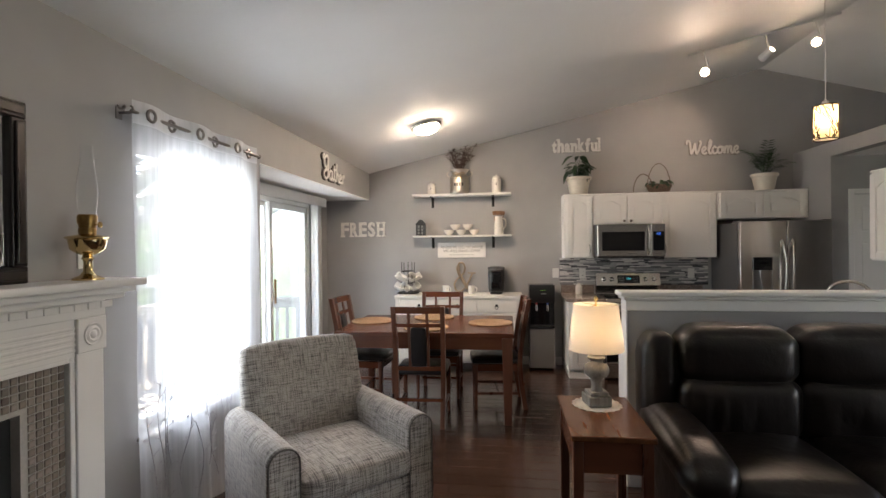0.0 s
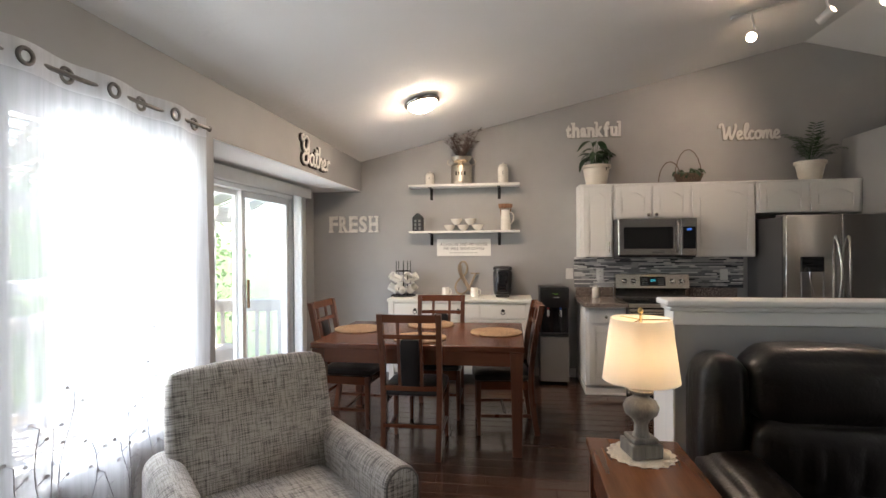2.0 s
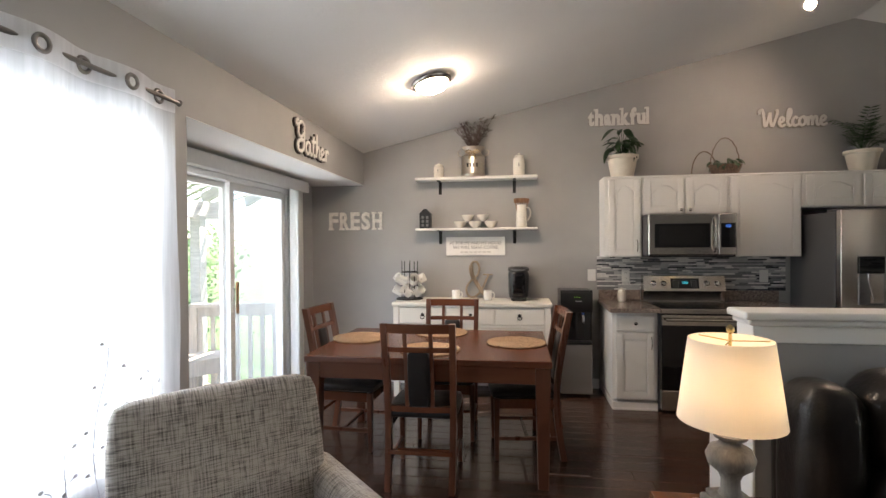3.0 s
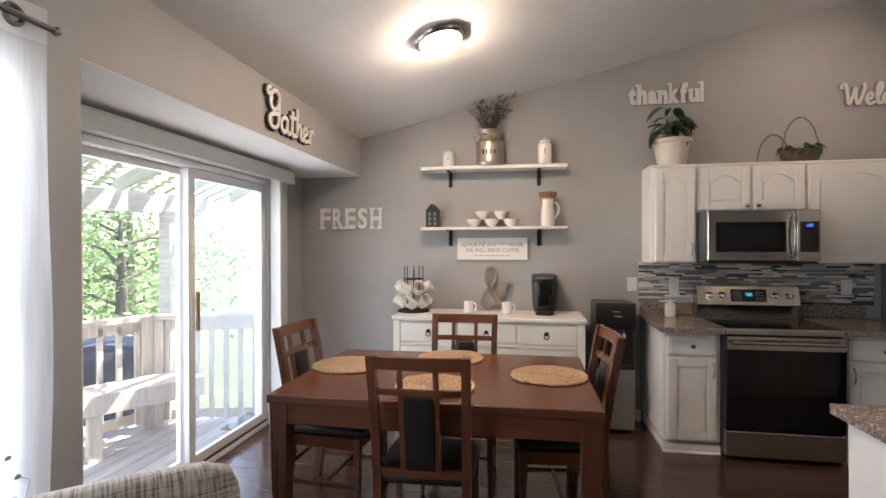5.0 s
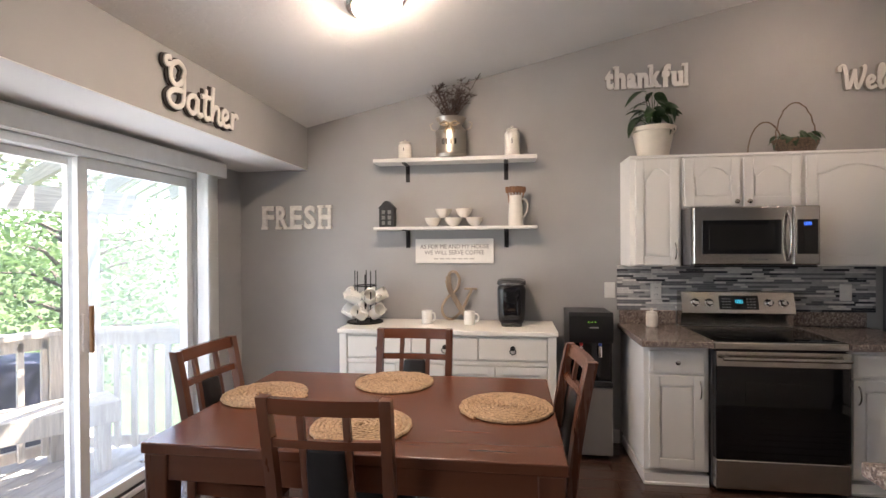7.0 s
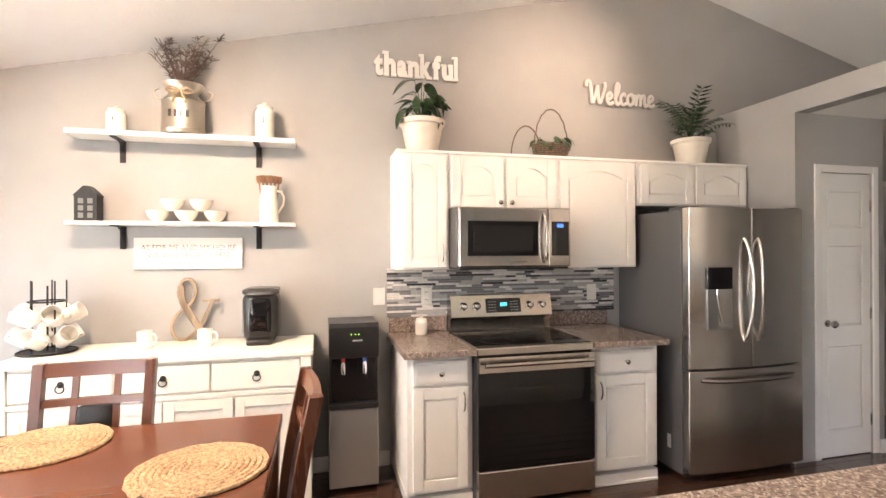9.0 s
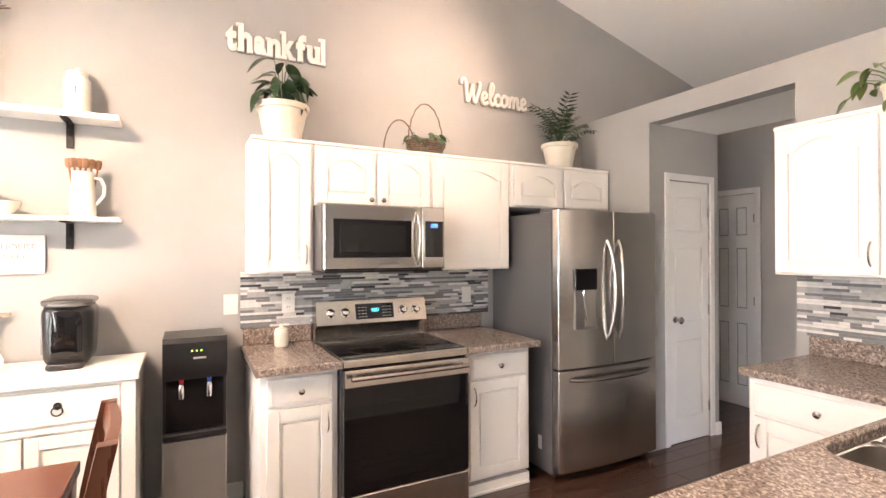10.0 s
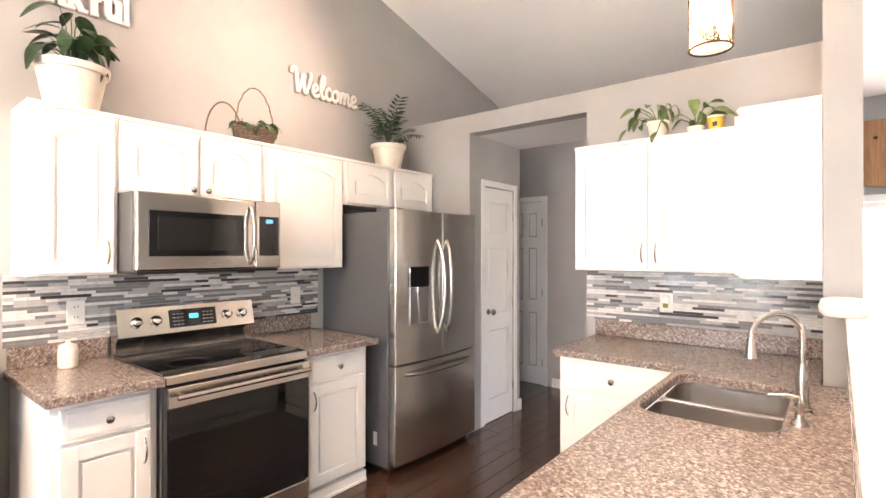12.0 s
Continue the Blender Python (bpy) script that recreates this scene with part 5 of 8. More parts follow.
jar(-0.042, S1Z, 0.053, 0.155, "small cream ceramic lidded jar on the shelf")
jar(0.795, S1Z, 0.060, 0.235, "tall cream ceramic lidded jar on the shelf")
GALV = metal_mat("galvanised_tin", (0.52, 0.47, 0.40), 0.36, brushed=True)
mc = thing("milk_can", pose(0.325, SY, S1Z) @ Matrix.Diagonal((1.22, 1.08, 1.06, 1)), "galvanised milk can vase with a burlap bow", "vase")
part("can", add_lathe(bmnew(), [(0.096, 0), (0.098, 0.006), (0.098, 0.02), (0.101, 0.025), (0.098, 0.03), (0.098, 0.185), (0.101, 0.19), (0.094, 0.20), (0.072, 0.225), (0.068, 0.242), (0.096, 0.284), (0.099, 0.290), (0.092, 0.286), (0.062, 0.245), (0.05, 0.20)], 32, cap=False), GALV, mc)
for sx in (-1, 1):
    part("handle", add_tube(bmnew(), [(sx * 0.088, 0, 0.20), (sx * 0.125, 0, 0.215), (sx * 0.135, 0, 0.25), (sx * 0.115, 0, 0.262)], 0.005, 8), GALV, mc)
BURLAP = plain_mat("burlap", (0.42, 0.32, 0.20), 0.9, 0, 0.2, 220, 0.5)
bm = bmnew()
for sx in (-1, 1):
    add_tube(bm, [(0, -0.066, 0.235), (sx * 0.035, -0.09, 0.25), (sx * 0.06, -0.085, 0.235), (sx * 0.035, -0.085, 0.222), (0, -0.07, 0.235)], 0.008, 6)
    add_tube(bm, [(0, -0.068, 0.235), (sx * 0.02, -0.10, 0.20), (sx * 0.03, -0.102, 0.165)], 0.007, 6)
part("bow", bm, BURLAP, mc, "burlap bow")
bm = bmnew()
for i, w in enumerate((0.014, 0.010, 0.010, 0.014)):
    add_box(bm, -0.048 + i * 0.026, -0.048 + i * 0.026 + w, -0.1005, -0.0965, 0.085, 0.125)
part("lettering", bm, IRON, mc, "", smooth=False)
TWIG = plain_mat("dry_twigs", (0.075, 0.042, 0.034), 0.8, 0, 0.3, 60, 0.2)
SAGE = plain_mat("dried_foliage", (0.085, 0.06, 0.05), 0.85, 0, 0.35, 40, 0.2)
tw = thing("dried_stems", pose(0.325, SY, S1Z + 0.20), "bunch of dried brown stems in the milk can", "dried flowers")
rng = random.Random(5)
for i in range(24):
    a, t = rng.uniform(0, 6.28), rng.uniform(0.05, 0.24)
    hgt = rng.uniform(0.24, 0.40)
    pts = [(0.02 * math.cos(a), 0.02 * math.sin(a), 0.0)]
    for k in range(1, 6):
        u = k / 5
        pts.append((t * u ** 1.5 * math.cos(a) + rng.uniform(-0.008, 0.008), 0.5 * t * u ** 1.5 * math.sin(a) + rng.uniform(-0.006, 0.006), hgt * u))
    stem = part("stem", add_tube(bmnew(), pts, 0.0036, 5, taper=0.5), TWIG, tw)
    bm = bmnew()
    for k in range(26):
        j = rng.randint(2, 5)
        p = Vector(pts[j])
        q = p + Vector((rng.uniform(-0.05, 0.05), rng.uniform(-0.02, 0.02), rng.uniform(0.0, 0.05)))
        add_tube(bm, [p, (p + q) / 2 + Vector((0, 0, 0.006)), q], 0.003, 4, taper=0.5)
    tagged(part("sprig", bm, SAGE, stem), kind="stuff")

ln = thing("house_lantern", pose(-0.185, SY, S2Z), "small dark metal house-shaped candle lantern", "lantern")
bm = add_prism(bmnew(), [(-0.058, 0), (0.058, 0), (0.058, 0.145), (0.066, 0.148), (0.012, 0.205), (-0.012, 0.205), (-0.066, 0.148), (-0.058, 0.145)], 0.09, Matrix.Translation((0, -0.045, 0)))
part("body", bm, plain_mat("charcoal_metal", (0.03, 0.032, 0.034), 0.55, 0.3, 0.2, 50, 0.15), ln)
for sx in (-1, 1):
    for k in range(3):
        part("window", box(sx * 0.024 - 0.013, sx * 0.024 + 0.013, -0.0475, -0.0445, 0.018 + k * 0.042, 0.048 + k * 0.042), plain_mat("lantern_opening", (0.16, 0.165, 0.16), 0.4, 0, 0, 5, 0), ln)


def bowl_bm():
    return add_lathe(bmnew(), [(0.028, 0), (0.030, 0.006), (0.046, 0.02), (0.062, 0.045), (0.068, 0.068), (0.064, 0.068), (0.058, 0.046), (0.042, 0.024), (0.0, 0.012)], 26)


b0 = solid("bowl", bowl_bm(), CERAMIC, "small white ceramic bowl in a stacked pyramid", "bowl", pose(0.180, SY, S2Z), "bowls on the shelf")
for x, z in ((0.340, 0), (0.505, 0), (0.262, 0.0685), (0.424, 0.0685)):
    copy_thing(b0, pose(x, SY, S2Z + z))
pt = thing("pitcher", pose(0.820, SY, S2Z), "tall cream ceramic pitcher holding wooden utensils", "pitcher")
part("body", add_lathe(bmnew(), [(0.054, 0), (0.058, 0.008), (0.056, 0.12), (0.048, 0.20), (0.050, 0.232), (0.046, 0.232), (0.044, 0.20), (0.05, 0.10)], 28, cap=False), CERAMIC, pt)
part("handle", add_tube(bmnew(), [(0.046, 0, 0.205), (0.075, 0, 0.20), (0.092, 0, 0.165), (0.088, 0, 0.115), (0.055, 0, 0.065)], 0.008, 10), CERAMIC, pt)
SPOON = wood_mat("utensil_wood", (0.16, 0.07, 0.035), (0.34, 0.17, 0.085), 0.55, axis=2)
for i in range(6):
    u = thing("wooden_utensil", pose(0.820 + (i - 2.5) * 0.011, SY + rng.uniform(-0.012, 0.012), S2Z + 0.03, rng.uniform(-4, 4), (i - 2.5) * 3.2, 0), "wooden cooking spoon in the pitcher", "spoon", "utensils in the pitcher")
    part("shaft", add_tube(bmnew(), [(0, 0, 0), (0, 0, 0.23)], 0.005, 7), SPOON, u)
    part("bowl_end", soft_box(-0.014, 0.014, -0.005, 0.005, 0.225, 0.272, 0.005, 0.002, 0, 4), SPOON, u)


# ---- lettering on the walls ----
def text_mesh(name, body, w, h, depth, material, shear=0.0, fat=0.0):
    """Cut-out lettering, w by h, standing in x, z with its face to -y."""
    cu = bpy.data.curves.new(name, "FONT")
    cu.body, cu.size, cu.extrude, cu.offset, cu.shear, cu.resolution_u = body, 1.0, 0.05, fat, shear, 3
    ob = new(name, cu)
    bpy.context.view_layer.update()
    me = bpy.data.meshes.new_from_object(ob.evaluated_get(bpy.context.evaluated_depsgraph_get()))
    bpy.data.objects.remove(ob)
    co = np.empty(len(me.vertices) * 3)
    me.vertices.foreach_get("co", co)
    co = co.reshape(-1, 3)
    lo, hi = co.min(0), co.max(0)
    s = np.array([w, h, depth]) / (hi - lo)
    co = (co - lo) * s
    co = np.stack([co[:, 0], -co[:, 2], co[:, 1]], 1)
    me.vertices.foreach_set("co", co.ravel())
    me.update()
    me.materials.clear()
    me.materials.append(material)
    return me


SIGNWHITE = paint_mat("sign_white", (0.74, 0.72, 0.68), 0.6, 0.08, 120, 0.1)
SIGNBACK = plain_mat("sign_edge_grey", (0.30, 0.28, 0.25), 0.7, 0, 0.15, 60, 0.1)
SIGNDARK = plain_mat("sign_edge_dark", (0.045, 0.035, 0.028), 0.6, 0, 0.2, 60, 0.1)


def smooth_line(pts, per=6):
    """A rounded line through a few points of a pen stroke."""
    p = [Vector((x, 0, z)) for x, z in pts]
    p = [p[0] * 2 - p[1]] + p + [p[-1] * 2 - p[-2]]
    out = []
    for a, b, c, d in zip(p, p[1:], p[2:], p[3:]):
        for k in range(per):
            t = k / per
            out.append(0.5 * (2 * b + (c - a) * t + (2 * a - 5 * b + 4 * c - d) * t * t + (3 * b - a - 3 * c + d) * t ** 3))
    return out + [p[-2]]


def pen_mesh(strokes, sx, sz, radius, depth, y):
    """Cut-out lettering drawn with a round pen, flattened to a board."""
    bm = bmnew()
    for st in strokes:
        add_tube(bm, [(q.x * sx, 0, q.z * sz) for q in smooth_line(st)], radius, 10)
    for v in bm.verts:
        v.co.y = y + max(-0.55, min(0.55, v.co.y / radius)) * depth
    return bm


SCRIPT = {
    "G": (1.15, [[(0.92, 1.5), (1.02, 1.95), (0.72, 2.2), (0.38, 1.9), (0.34, 1.3), (0.6, 1.05), (0.9, 1.35), (1.0, 1.7)], [(1.0, 1.6), (0.98, 0.9), (0.92, 0.3), (0.66, 0.02), (0.32, 0.08), (0.22, 0.45), (0.48, 0.78), (0.98, 0.9)], [(0.4, 1.95), (0.12, 1.85), (0.1, 2.12), (0.34, 2.24)]]),
    "a": (0.82, [[(0.6, 0.78), (0.36, 0.92), (0.08, 0.66), (0.06, 0.25), (0.26, 0.02), (0.48, 0.2), (0.6, 0.82)], [(0.6, 0.86), (0.58, 0.3), (0.7, 0.02), (0.86, 0.16)]]),
    "t": (0.52, [[(0.28, 1.55), (0.22, 0.9), (0.18, 0.3), (0.3, 0.02), (0.5, 0.14)], [(0.0, 1.1), (0.55, 1.2)]]),
    "h": (0.74, [[(0.2, 1.85), (0.14, 1.0), (0.08, 0.0)], [(0.1, 0.3), (0.26, 0.76), (0.46, 0.86), (0.54, 0.6), (0.5, 0.2), (0.62, 0.02), (0.76, 0.14)]]),
    "e": (0.58, [[(0.05, 0.36), (0.3, 0.48), (0.42, 0.72), (0.26, 0.92), (0.08, 0.7), (0.05, 0.3), (0.24, 0.02), (0.56, 0.18)]]),
    "r": (0.55, [[(0.12, 0.95), (0.14, 0.45), (0.12, 0.0)], [(0.14, 0.45), (0.26, 0.78), (0.44, 0.92), (0.56, 0.74)]]),
    "W": (1.62, [[(0.05, 1.3), (0.06, 1.65), (0.3, 1.7), (0.42, 1.0), (0.52, 0.05), (0.76, 0.7), (0.92, 1.45)], [(0.92, 1.45), (0.96, 0.6), (1.1, 0.05), (1.38, 0.8), (1.52, 1.5), (1.42, 1.72)]]),
    "l": (0.48, [[(0.06, 0.4), (0.3, 0.9), (0.42, 1.5), (0.28, 1.72), (0.16, 1.3), (0.14, 0.4), (0.28, 0.02), (0.48, 0.18)]]),
    "c": (0.54, [[(0.46, 0.72), (0.28, 0.92), (0.08, 0.65), (0.06, 0.28), (0.24, 0.02), (0.54, 0.18)]]),
    "o": (0.66, [[(0.34, 0.92), (0.1, 0.7), (0.06, 0.3), (0.26, 0.02), (0.5, 0.25), (0.52, 0.65), (0.34, 0.92), (0.5, 0.84), (0.68, 0.8)]]),
    "m": (1.05, [[(0.08, 0.9), (0.1, 0.4), (0.08, 0.0)], [(0.1, 0.4), (0.26, 0.86), (0.42, 0.8), (0.44, 0.4), (0.42, 0.0)], [(0.44, 0.4), (0.6, 0.86), (0.78, 0.8), (0.78, 0.3), (0.88, 0.02), (1.05, 0.18)]]),
}


def script_sign(body, m, w, h, label, back, pen=0.0125, rim=0.006):
    """Joined handwriting, w by h, each letter a part on its darker backing."""
    s_ = thing("word_sign", m, label, "sign")
    total = sum(SCRIPT[c][0] for c in body)
    top = max(z for c in body for st in SCRIPT[c][1] for _, z in st)
    sx, sz = w / total, h / top
    x = 0.0
    for c in body:
        wide, strokes = SCRIPT[c]
        ob = part("letter", pen_mesh(strokes, sx, sz, pen, 0.010, -0.026), SIGNWHITE, s_, "", Matrix.Translation((x * sx, 0, 0)))
        part("backing", pen_mesh(strokes, sx, sz, pen + rim, 0.013, -0.0085), back, ob)
        x += wide
    return s_


def slab_sign(m, label):
    """The word thankful in heavy slab letters, each with its feet."""
    s_ = thing("word_sign", m, label, "sign")
    x = 0.0
    for c, wide, high, feet in (("t", 0.062, 0.150, ()), ("h", 0.080, 0.172, ((0.0, 0), (0.054, 0), (-0.008, 0.154))), ("a", 0.070, 0.115, ((0.050, 0),)), ("n", 0.080, 0.115, ((0.0, 0), (0.054, 0), (-0.008, 0.098))), ("k", 0.080, 0.172, ((0.0, 0), (0.054, 0), (-0.008, 0.154))), ("f", 0.062, 0.172, ((0.012, 0),)), ("u", 0.080, 0.115, ((-0.006, 0.098), (0.046, 0.098), (0.062, 0))), ("l", 0.026, 0.172, ((-0.002, 0), (-0.012, 0.154)))):
        ob = new("letter", text_mesh("letter", c, wide, high, 0.016, SIGNWHITE, 0, 0.05))
        ob.parent = s_
        ob.matrix_basis = Matrix.Translation((x, -0.012, 0))
        for fx, fz in feet:
            part("serif", box(fx - 0.005, fx + 0.031, -0.0175, -0.001, fz, fz + 0.018, 0.002), SIGNWHITE, ob)
        part("backing", text_mesh_bm(c, wide + 0.008, high + 0.006), SIGNBACK, ob, "", Matrix.Translation((-0.004, 0.011, -0.003)))
        x += wide + 0.008
    return s_


def text_mesh_bm(c, w, h):
    bm = bmnew()
    bm.from_mesh(text_mesh("backing", c, w, h, 0.010, SIGNBACK, 0, 0.07))
    return bm


slab_sign(pose(1.500, BACK - 0.002, 2.700), "white cut-out slab letter sign reading thankful")
script_sign("Welcome", pose(3.118, BACK - 0.001, 2.622), 0.61, 0.165, "white cut-out script sign reading Welcome", SIGNBACK, 0.0125, 0.006)
script_sign("Gather", Matrix(((0, -1, 0, LEFT + 0.001), (1, 0, 0, 5.555), (0, 0, 1, 2.222), (0, 0, 0, 1))), 0.645, 0.235, "white script sign reading Gather on dark backing", SIGNDARK, 0.0135, 0.009)
# FRESH: separate letters with slab feet
fr_ = thing("word_sign", pose(-1.298, BACK - 0.004, 1.664), "whitewashed letters spelling FRESH on the wall", "sign")
WASHED = plain_mat("whitewashed_wood", (0.74, 0.71, 0.66), 0.7, 0, 0.14, 35, 0.15)
for i, chx in enumerate("FRESH"):
    me = text_mesh("letter", chx, 0.105 if chx != "S" else 0.095, 0.196, 0.022, WASHED, 0, 0.03)
    ob = new("letter", me)
    ob.parent = fr_
    ob.matrix_basis = Matrix.Translation((0.006 + i * 0.124, 0, 0))
    feet = {"F": [(-0.008, 0.05, 0)], "R": [(-0.008, 0.05, 0), (0.068, 0.116, 0)], "E": [(-0.008, 0.03, 0)], "H": [(-0.008, 0.045, 0), (0.062, 0.113, 0), (-0.008, 0.045, 0.176), (0.062, 0.113, 0.176)]}.get(chx, [])
    for x0, x1, z in feet:
        sub = new("serif", mesh_of("serif", box(x0, x1, -0.024, -0.001, z, z + 0.02), WASHED, False))
        sub.parent = ob

INK = plain_mat("sign_ink", (0.22, 0.20, 0.19), 0.7, 0, 0, 5, 0)
sg = thing("wall_sign", pose(0.02, BACK - 0.003, 1.378), "white wooden sign about serving coffee", "sign")
part("board", box(0, 0.626, -0.018, 0, 0, 0.197, 0.002), SIGNWHITE, sg)
for body, x, z, w, h in (("AS FOR ME AND MY HOUSE", 0.04, 0.118, 0.55, 0.034), ("WE WILL SERVE COFFEE", 0.075, 0.070, 0.48, 0.034)):
    ob = new("lettering", text_mesh("lettering", body, w, h, 0.002, INK))
    ob.parent = sg
    ob.matrix_basis = Matrix.Translation((x, -0.018, z))
bm = bmnew()
for i in range(7):
    add_box(bm, 0.15 + i * 0.048, 0.15 + i * 0.048 + 0.036, -0.0195, -0.0175, 0.032, 0.042)
part("small_print", bm, plain_mat("faded_ink", (0.45, 0.43, 0.40), 0.7, 0, 0, 5, 0), sg, smooth=False)

# ---- on the sideboard ----
MUG = plain_mat("white_mug_glaze", (0.78, 0.76, 0.71), 0.15, 0, 0.03, 20, 0.02)


def mug(m, label, group="mugs"):
    g = thing("mug", m, label, "mug", group)
    part("cup", add_lathe(bmnew(), [(0.036, 0), (0.041, 0.005), (0.042, 0.10), (0.039, 0.10), (0.038, 0.008), (0, 0.006)], 26), MUG, g)
    part("handle", add_tube(bmnew(), [(0.040, 0, 0.082), (0.062, 0, 0.082), (0.072, 0, 0.06), (0.066, 0, 0.032), (0.040, 0, 0.022)], 0.006, 8), MUG, g)
    return g


m0 = mug(pose(0.150, 7.06, BZ, 0, 0, -20), "white ceramic mug on the sideboard")
copy_thing(m0, pose(0.475, 7.04, BZ, 0, 0, -15))
mt_ = thing("mug_tree", pose(-0.335, 7.06, BZ), "black wire mug rack loaded with white mugs", "mug rack")
part("base_ring", add_tube(bmnew(), [(0.135 * math.cos(2 * math.pi * k / 32), 0.135 * math.sin(2 * math.pi * k / 32), 0.008) for k in range(32)], 0.006, 8, closed=True), IRON, mt_)
part("base_plate", add_lathe(bmnew(), [(0.13, 0.004), (0.13, 0.008), (0.0, 0.010)], 32), IRON, mt_)
part("top_ring", add_tube(bmnew(), [(0.085 * math.cos(2 * math.pi * k / 28), 0.085 * math.sin(2 * math.pi * k / 28), 0.285) for k in range(28)], 0.005, 8, closed=True), IRON, mt_)
part("post", add_tube(bmnew(), [(0, 0, 0.01), (0, 0, 0.37)], 0.005, 8), IRON, mt_)
for k in range(5):
    a = 2 * math.pi * k / 5 + 0.5
    part("rod", add_tube(bmnew(), [(0.085 * math.cos(a), 0.085 * math.sin(a), 0.01), (0.085 * math.cos(a), 0.085 * math.sin(a), 0.40)], 0.004, 7), IRON, mt_)
for lvl, z in ((0, 0.085), (1, 0.205)):
    for k in range(5):
        a = 360 * k / 5 + (20 if lvl else 50)
        ca, sa = math.cos(radians(a)), math.sin(radians(a))
        mm = Matrix.Translation((-0.335 + 0.104 * ca, 7.06 + 0.104 * sa, BZ + z)) @ Matrix.Rotation(radians(a + 70), 4, "Z") @ Matrix.Rotation(radians(62), 4, "X") @ Matrix.Diagonal((1.12, 1.12, 1.05, 1)) @ Matrix.Translation((0, 0, -0.04))
        c_ = copy_thing(m0, mm)
        tagged(c_, "white ceramic mug hanging on the wire rack", "mug", "mugs on the rack")
amp = thing("ampersand_ornament", pose(0.225, BACK - 0.05, BZ, -3), "weathered wooden ampersand ornament leaning on the wall", "ornament")
DRIFT = wood_mat("driftwood", (0.26, 0.19, 0.13), (0.44, 0.35, 0.25), 0.75, axis=2)
bm = pen_mesh([[(1.22, 1.26), (1.08, 0.95), (0.84, 0.42), (0.5, 0.06), (0.18, 0.12), (0.06, 0.5), (0.28, 0.9), (0.62, 1.2), (0.74, 1.6), (0.6, 1.92), (0.38, 1.9), (0.27, 1.6)]], 0.205, 0.197, 0.011, 0.02, 0.0)
part("thin_stroke", bm, DRIFT, amp)
part("thick_stroke", pen_mesh([[(0.27, 1.6), (0.36, 1.25), (0.62, 0.75), (0.9, 0.3), (1.18, 0.06)], [(0.3, 1.75), (0.36, 1.25), (0.62, 0.75)]], 0.205, 0.197, 0.021, 0.022, 0.0), DRIFT, amp)
part("serif", box(0.19, 0.29, -0.010, 0.010, 0.240, 0.256, 0.003), DRIFT, amp)
km = thing("coffee_maker", pose(0.785, 7.10, BZ), "black single-serve coffee maker on the sideboard", "coffee maker")
GREYPLASTIC = plain_mat("dark_grey_plastic", (0.05, 0.05, 0.052), 0.25, 0.1, 0.1, 30, 0.02)
bm = soft_box(-0.104, 0.104, -0.12, 0.14, 0.0, 0.318, 0.06, 0.004, 0, 12)
for v in bm.verts:
    v.co.x *= 0.90 + 0.10 * min(1.0, v.co.z / 0.26)
part("body", bm, BLACK, km, "rounded black body")
part("lid", soft_box(-0.100, 0.100, -0.115, 0.13, 0.300, 0.334, 0.016, 0.006, 0, 8), GREYPLASTIC, km)
part("handle", add_tube(bmnew(), [(0.098 * math.cos(a), -0.035 - 0.098 * math.sin(a), 0.306) for a in [math.pi * i / 14 for i in range(15)]], 0.010, 8), plain_mat("silver_grey_plastic", (0.20, 0.20, 0.205), 0.25, 0.5, 0.05, 30, 0), km, "silver grey lid handle")
bm = soft_box(-0.062, 0.062, -0.126, -0.10, 0.055, 0.275, 0.012, 0.004, 0, 6)
part("front_panel", bm, BLACKGLASS, km, "glossy black brewing bay")
part("drip_tray", soft_box(-0.075, 0.075, -0.148, -0.09, 0.0, 0.034, 0.014, 0, 0, 6), BLACK, km)
part("water_gauge", soft_box(-0.103, -0.092, -0.085, -0.070, 0.07, 0.26, 0.005, 0, 0, 4), plain_mat("smoked_tank", (0.22, 0.23, 0.25), 0.15, 0, 0.05, 10, 0), km, "grey water gauge strip")

# ---- plants above the cabinets ----


def leaf_colour(name, a, b, rough=0.38):
    m, nt, p = node_mat(name, rough, 0, a)
    v = coords(nt)
    info = nt.nodes.new("ShaderNodeObjectInfo")
    c = ramp(nt, noise_tex(nt, v, 25, 3), [(0.3, a), (0.7, b)])
    c = mixc(nt, 0.6, c, ramp(nt, info.outputs["Random"], [(0, grey(0.55)), (1, grey(1.5))]), "MULTIPLY")
    nt.links.new(c, p.inputs["Base Color"])
    return m


LEAF = leaf_colour("house_plant_leaf", (0.016, 0.042, 0.016), (0.042, 0.082, 0.034))
IVY = leaf_colour("pothos_leaf", (0.07, 0.13, 0.035), (0.16, 0.22, 0.07))
PALM = leaf_colour("palm_leaf", (0.022, 0.058, 0.02), (0.052, 0.105, 0.038))
SOIL = plain_mat("potting_soil", (0.03, 0.02, 0.014), 0.95, 0, 0.3, 80, 0.8)
POTGLAZE = plain_mat("cream_pot_glaze", (0.70, 0.64, 0.55), 0.28, 0, 0.05, 18, 0.03)


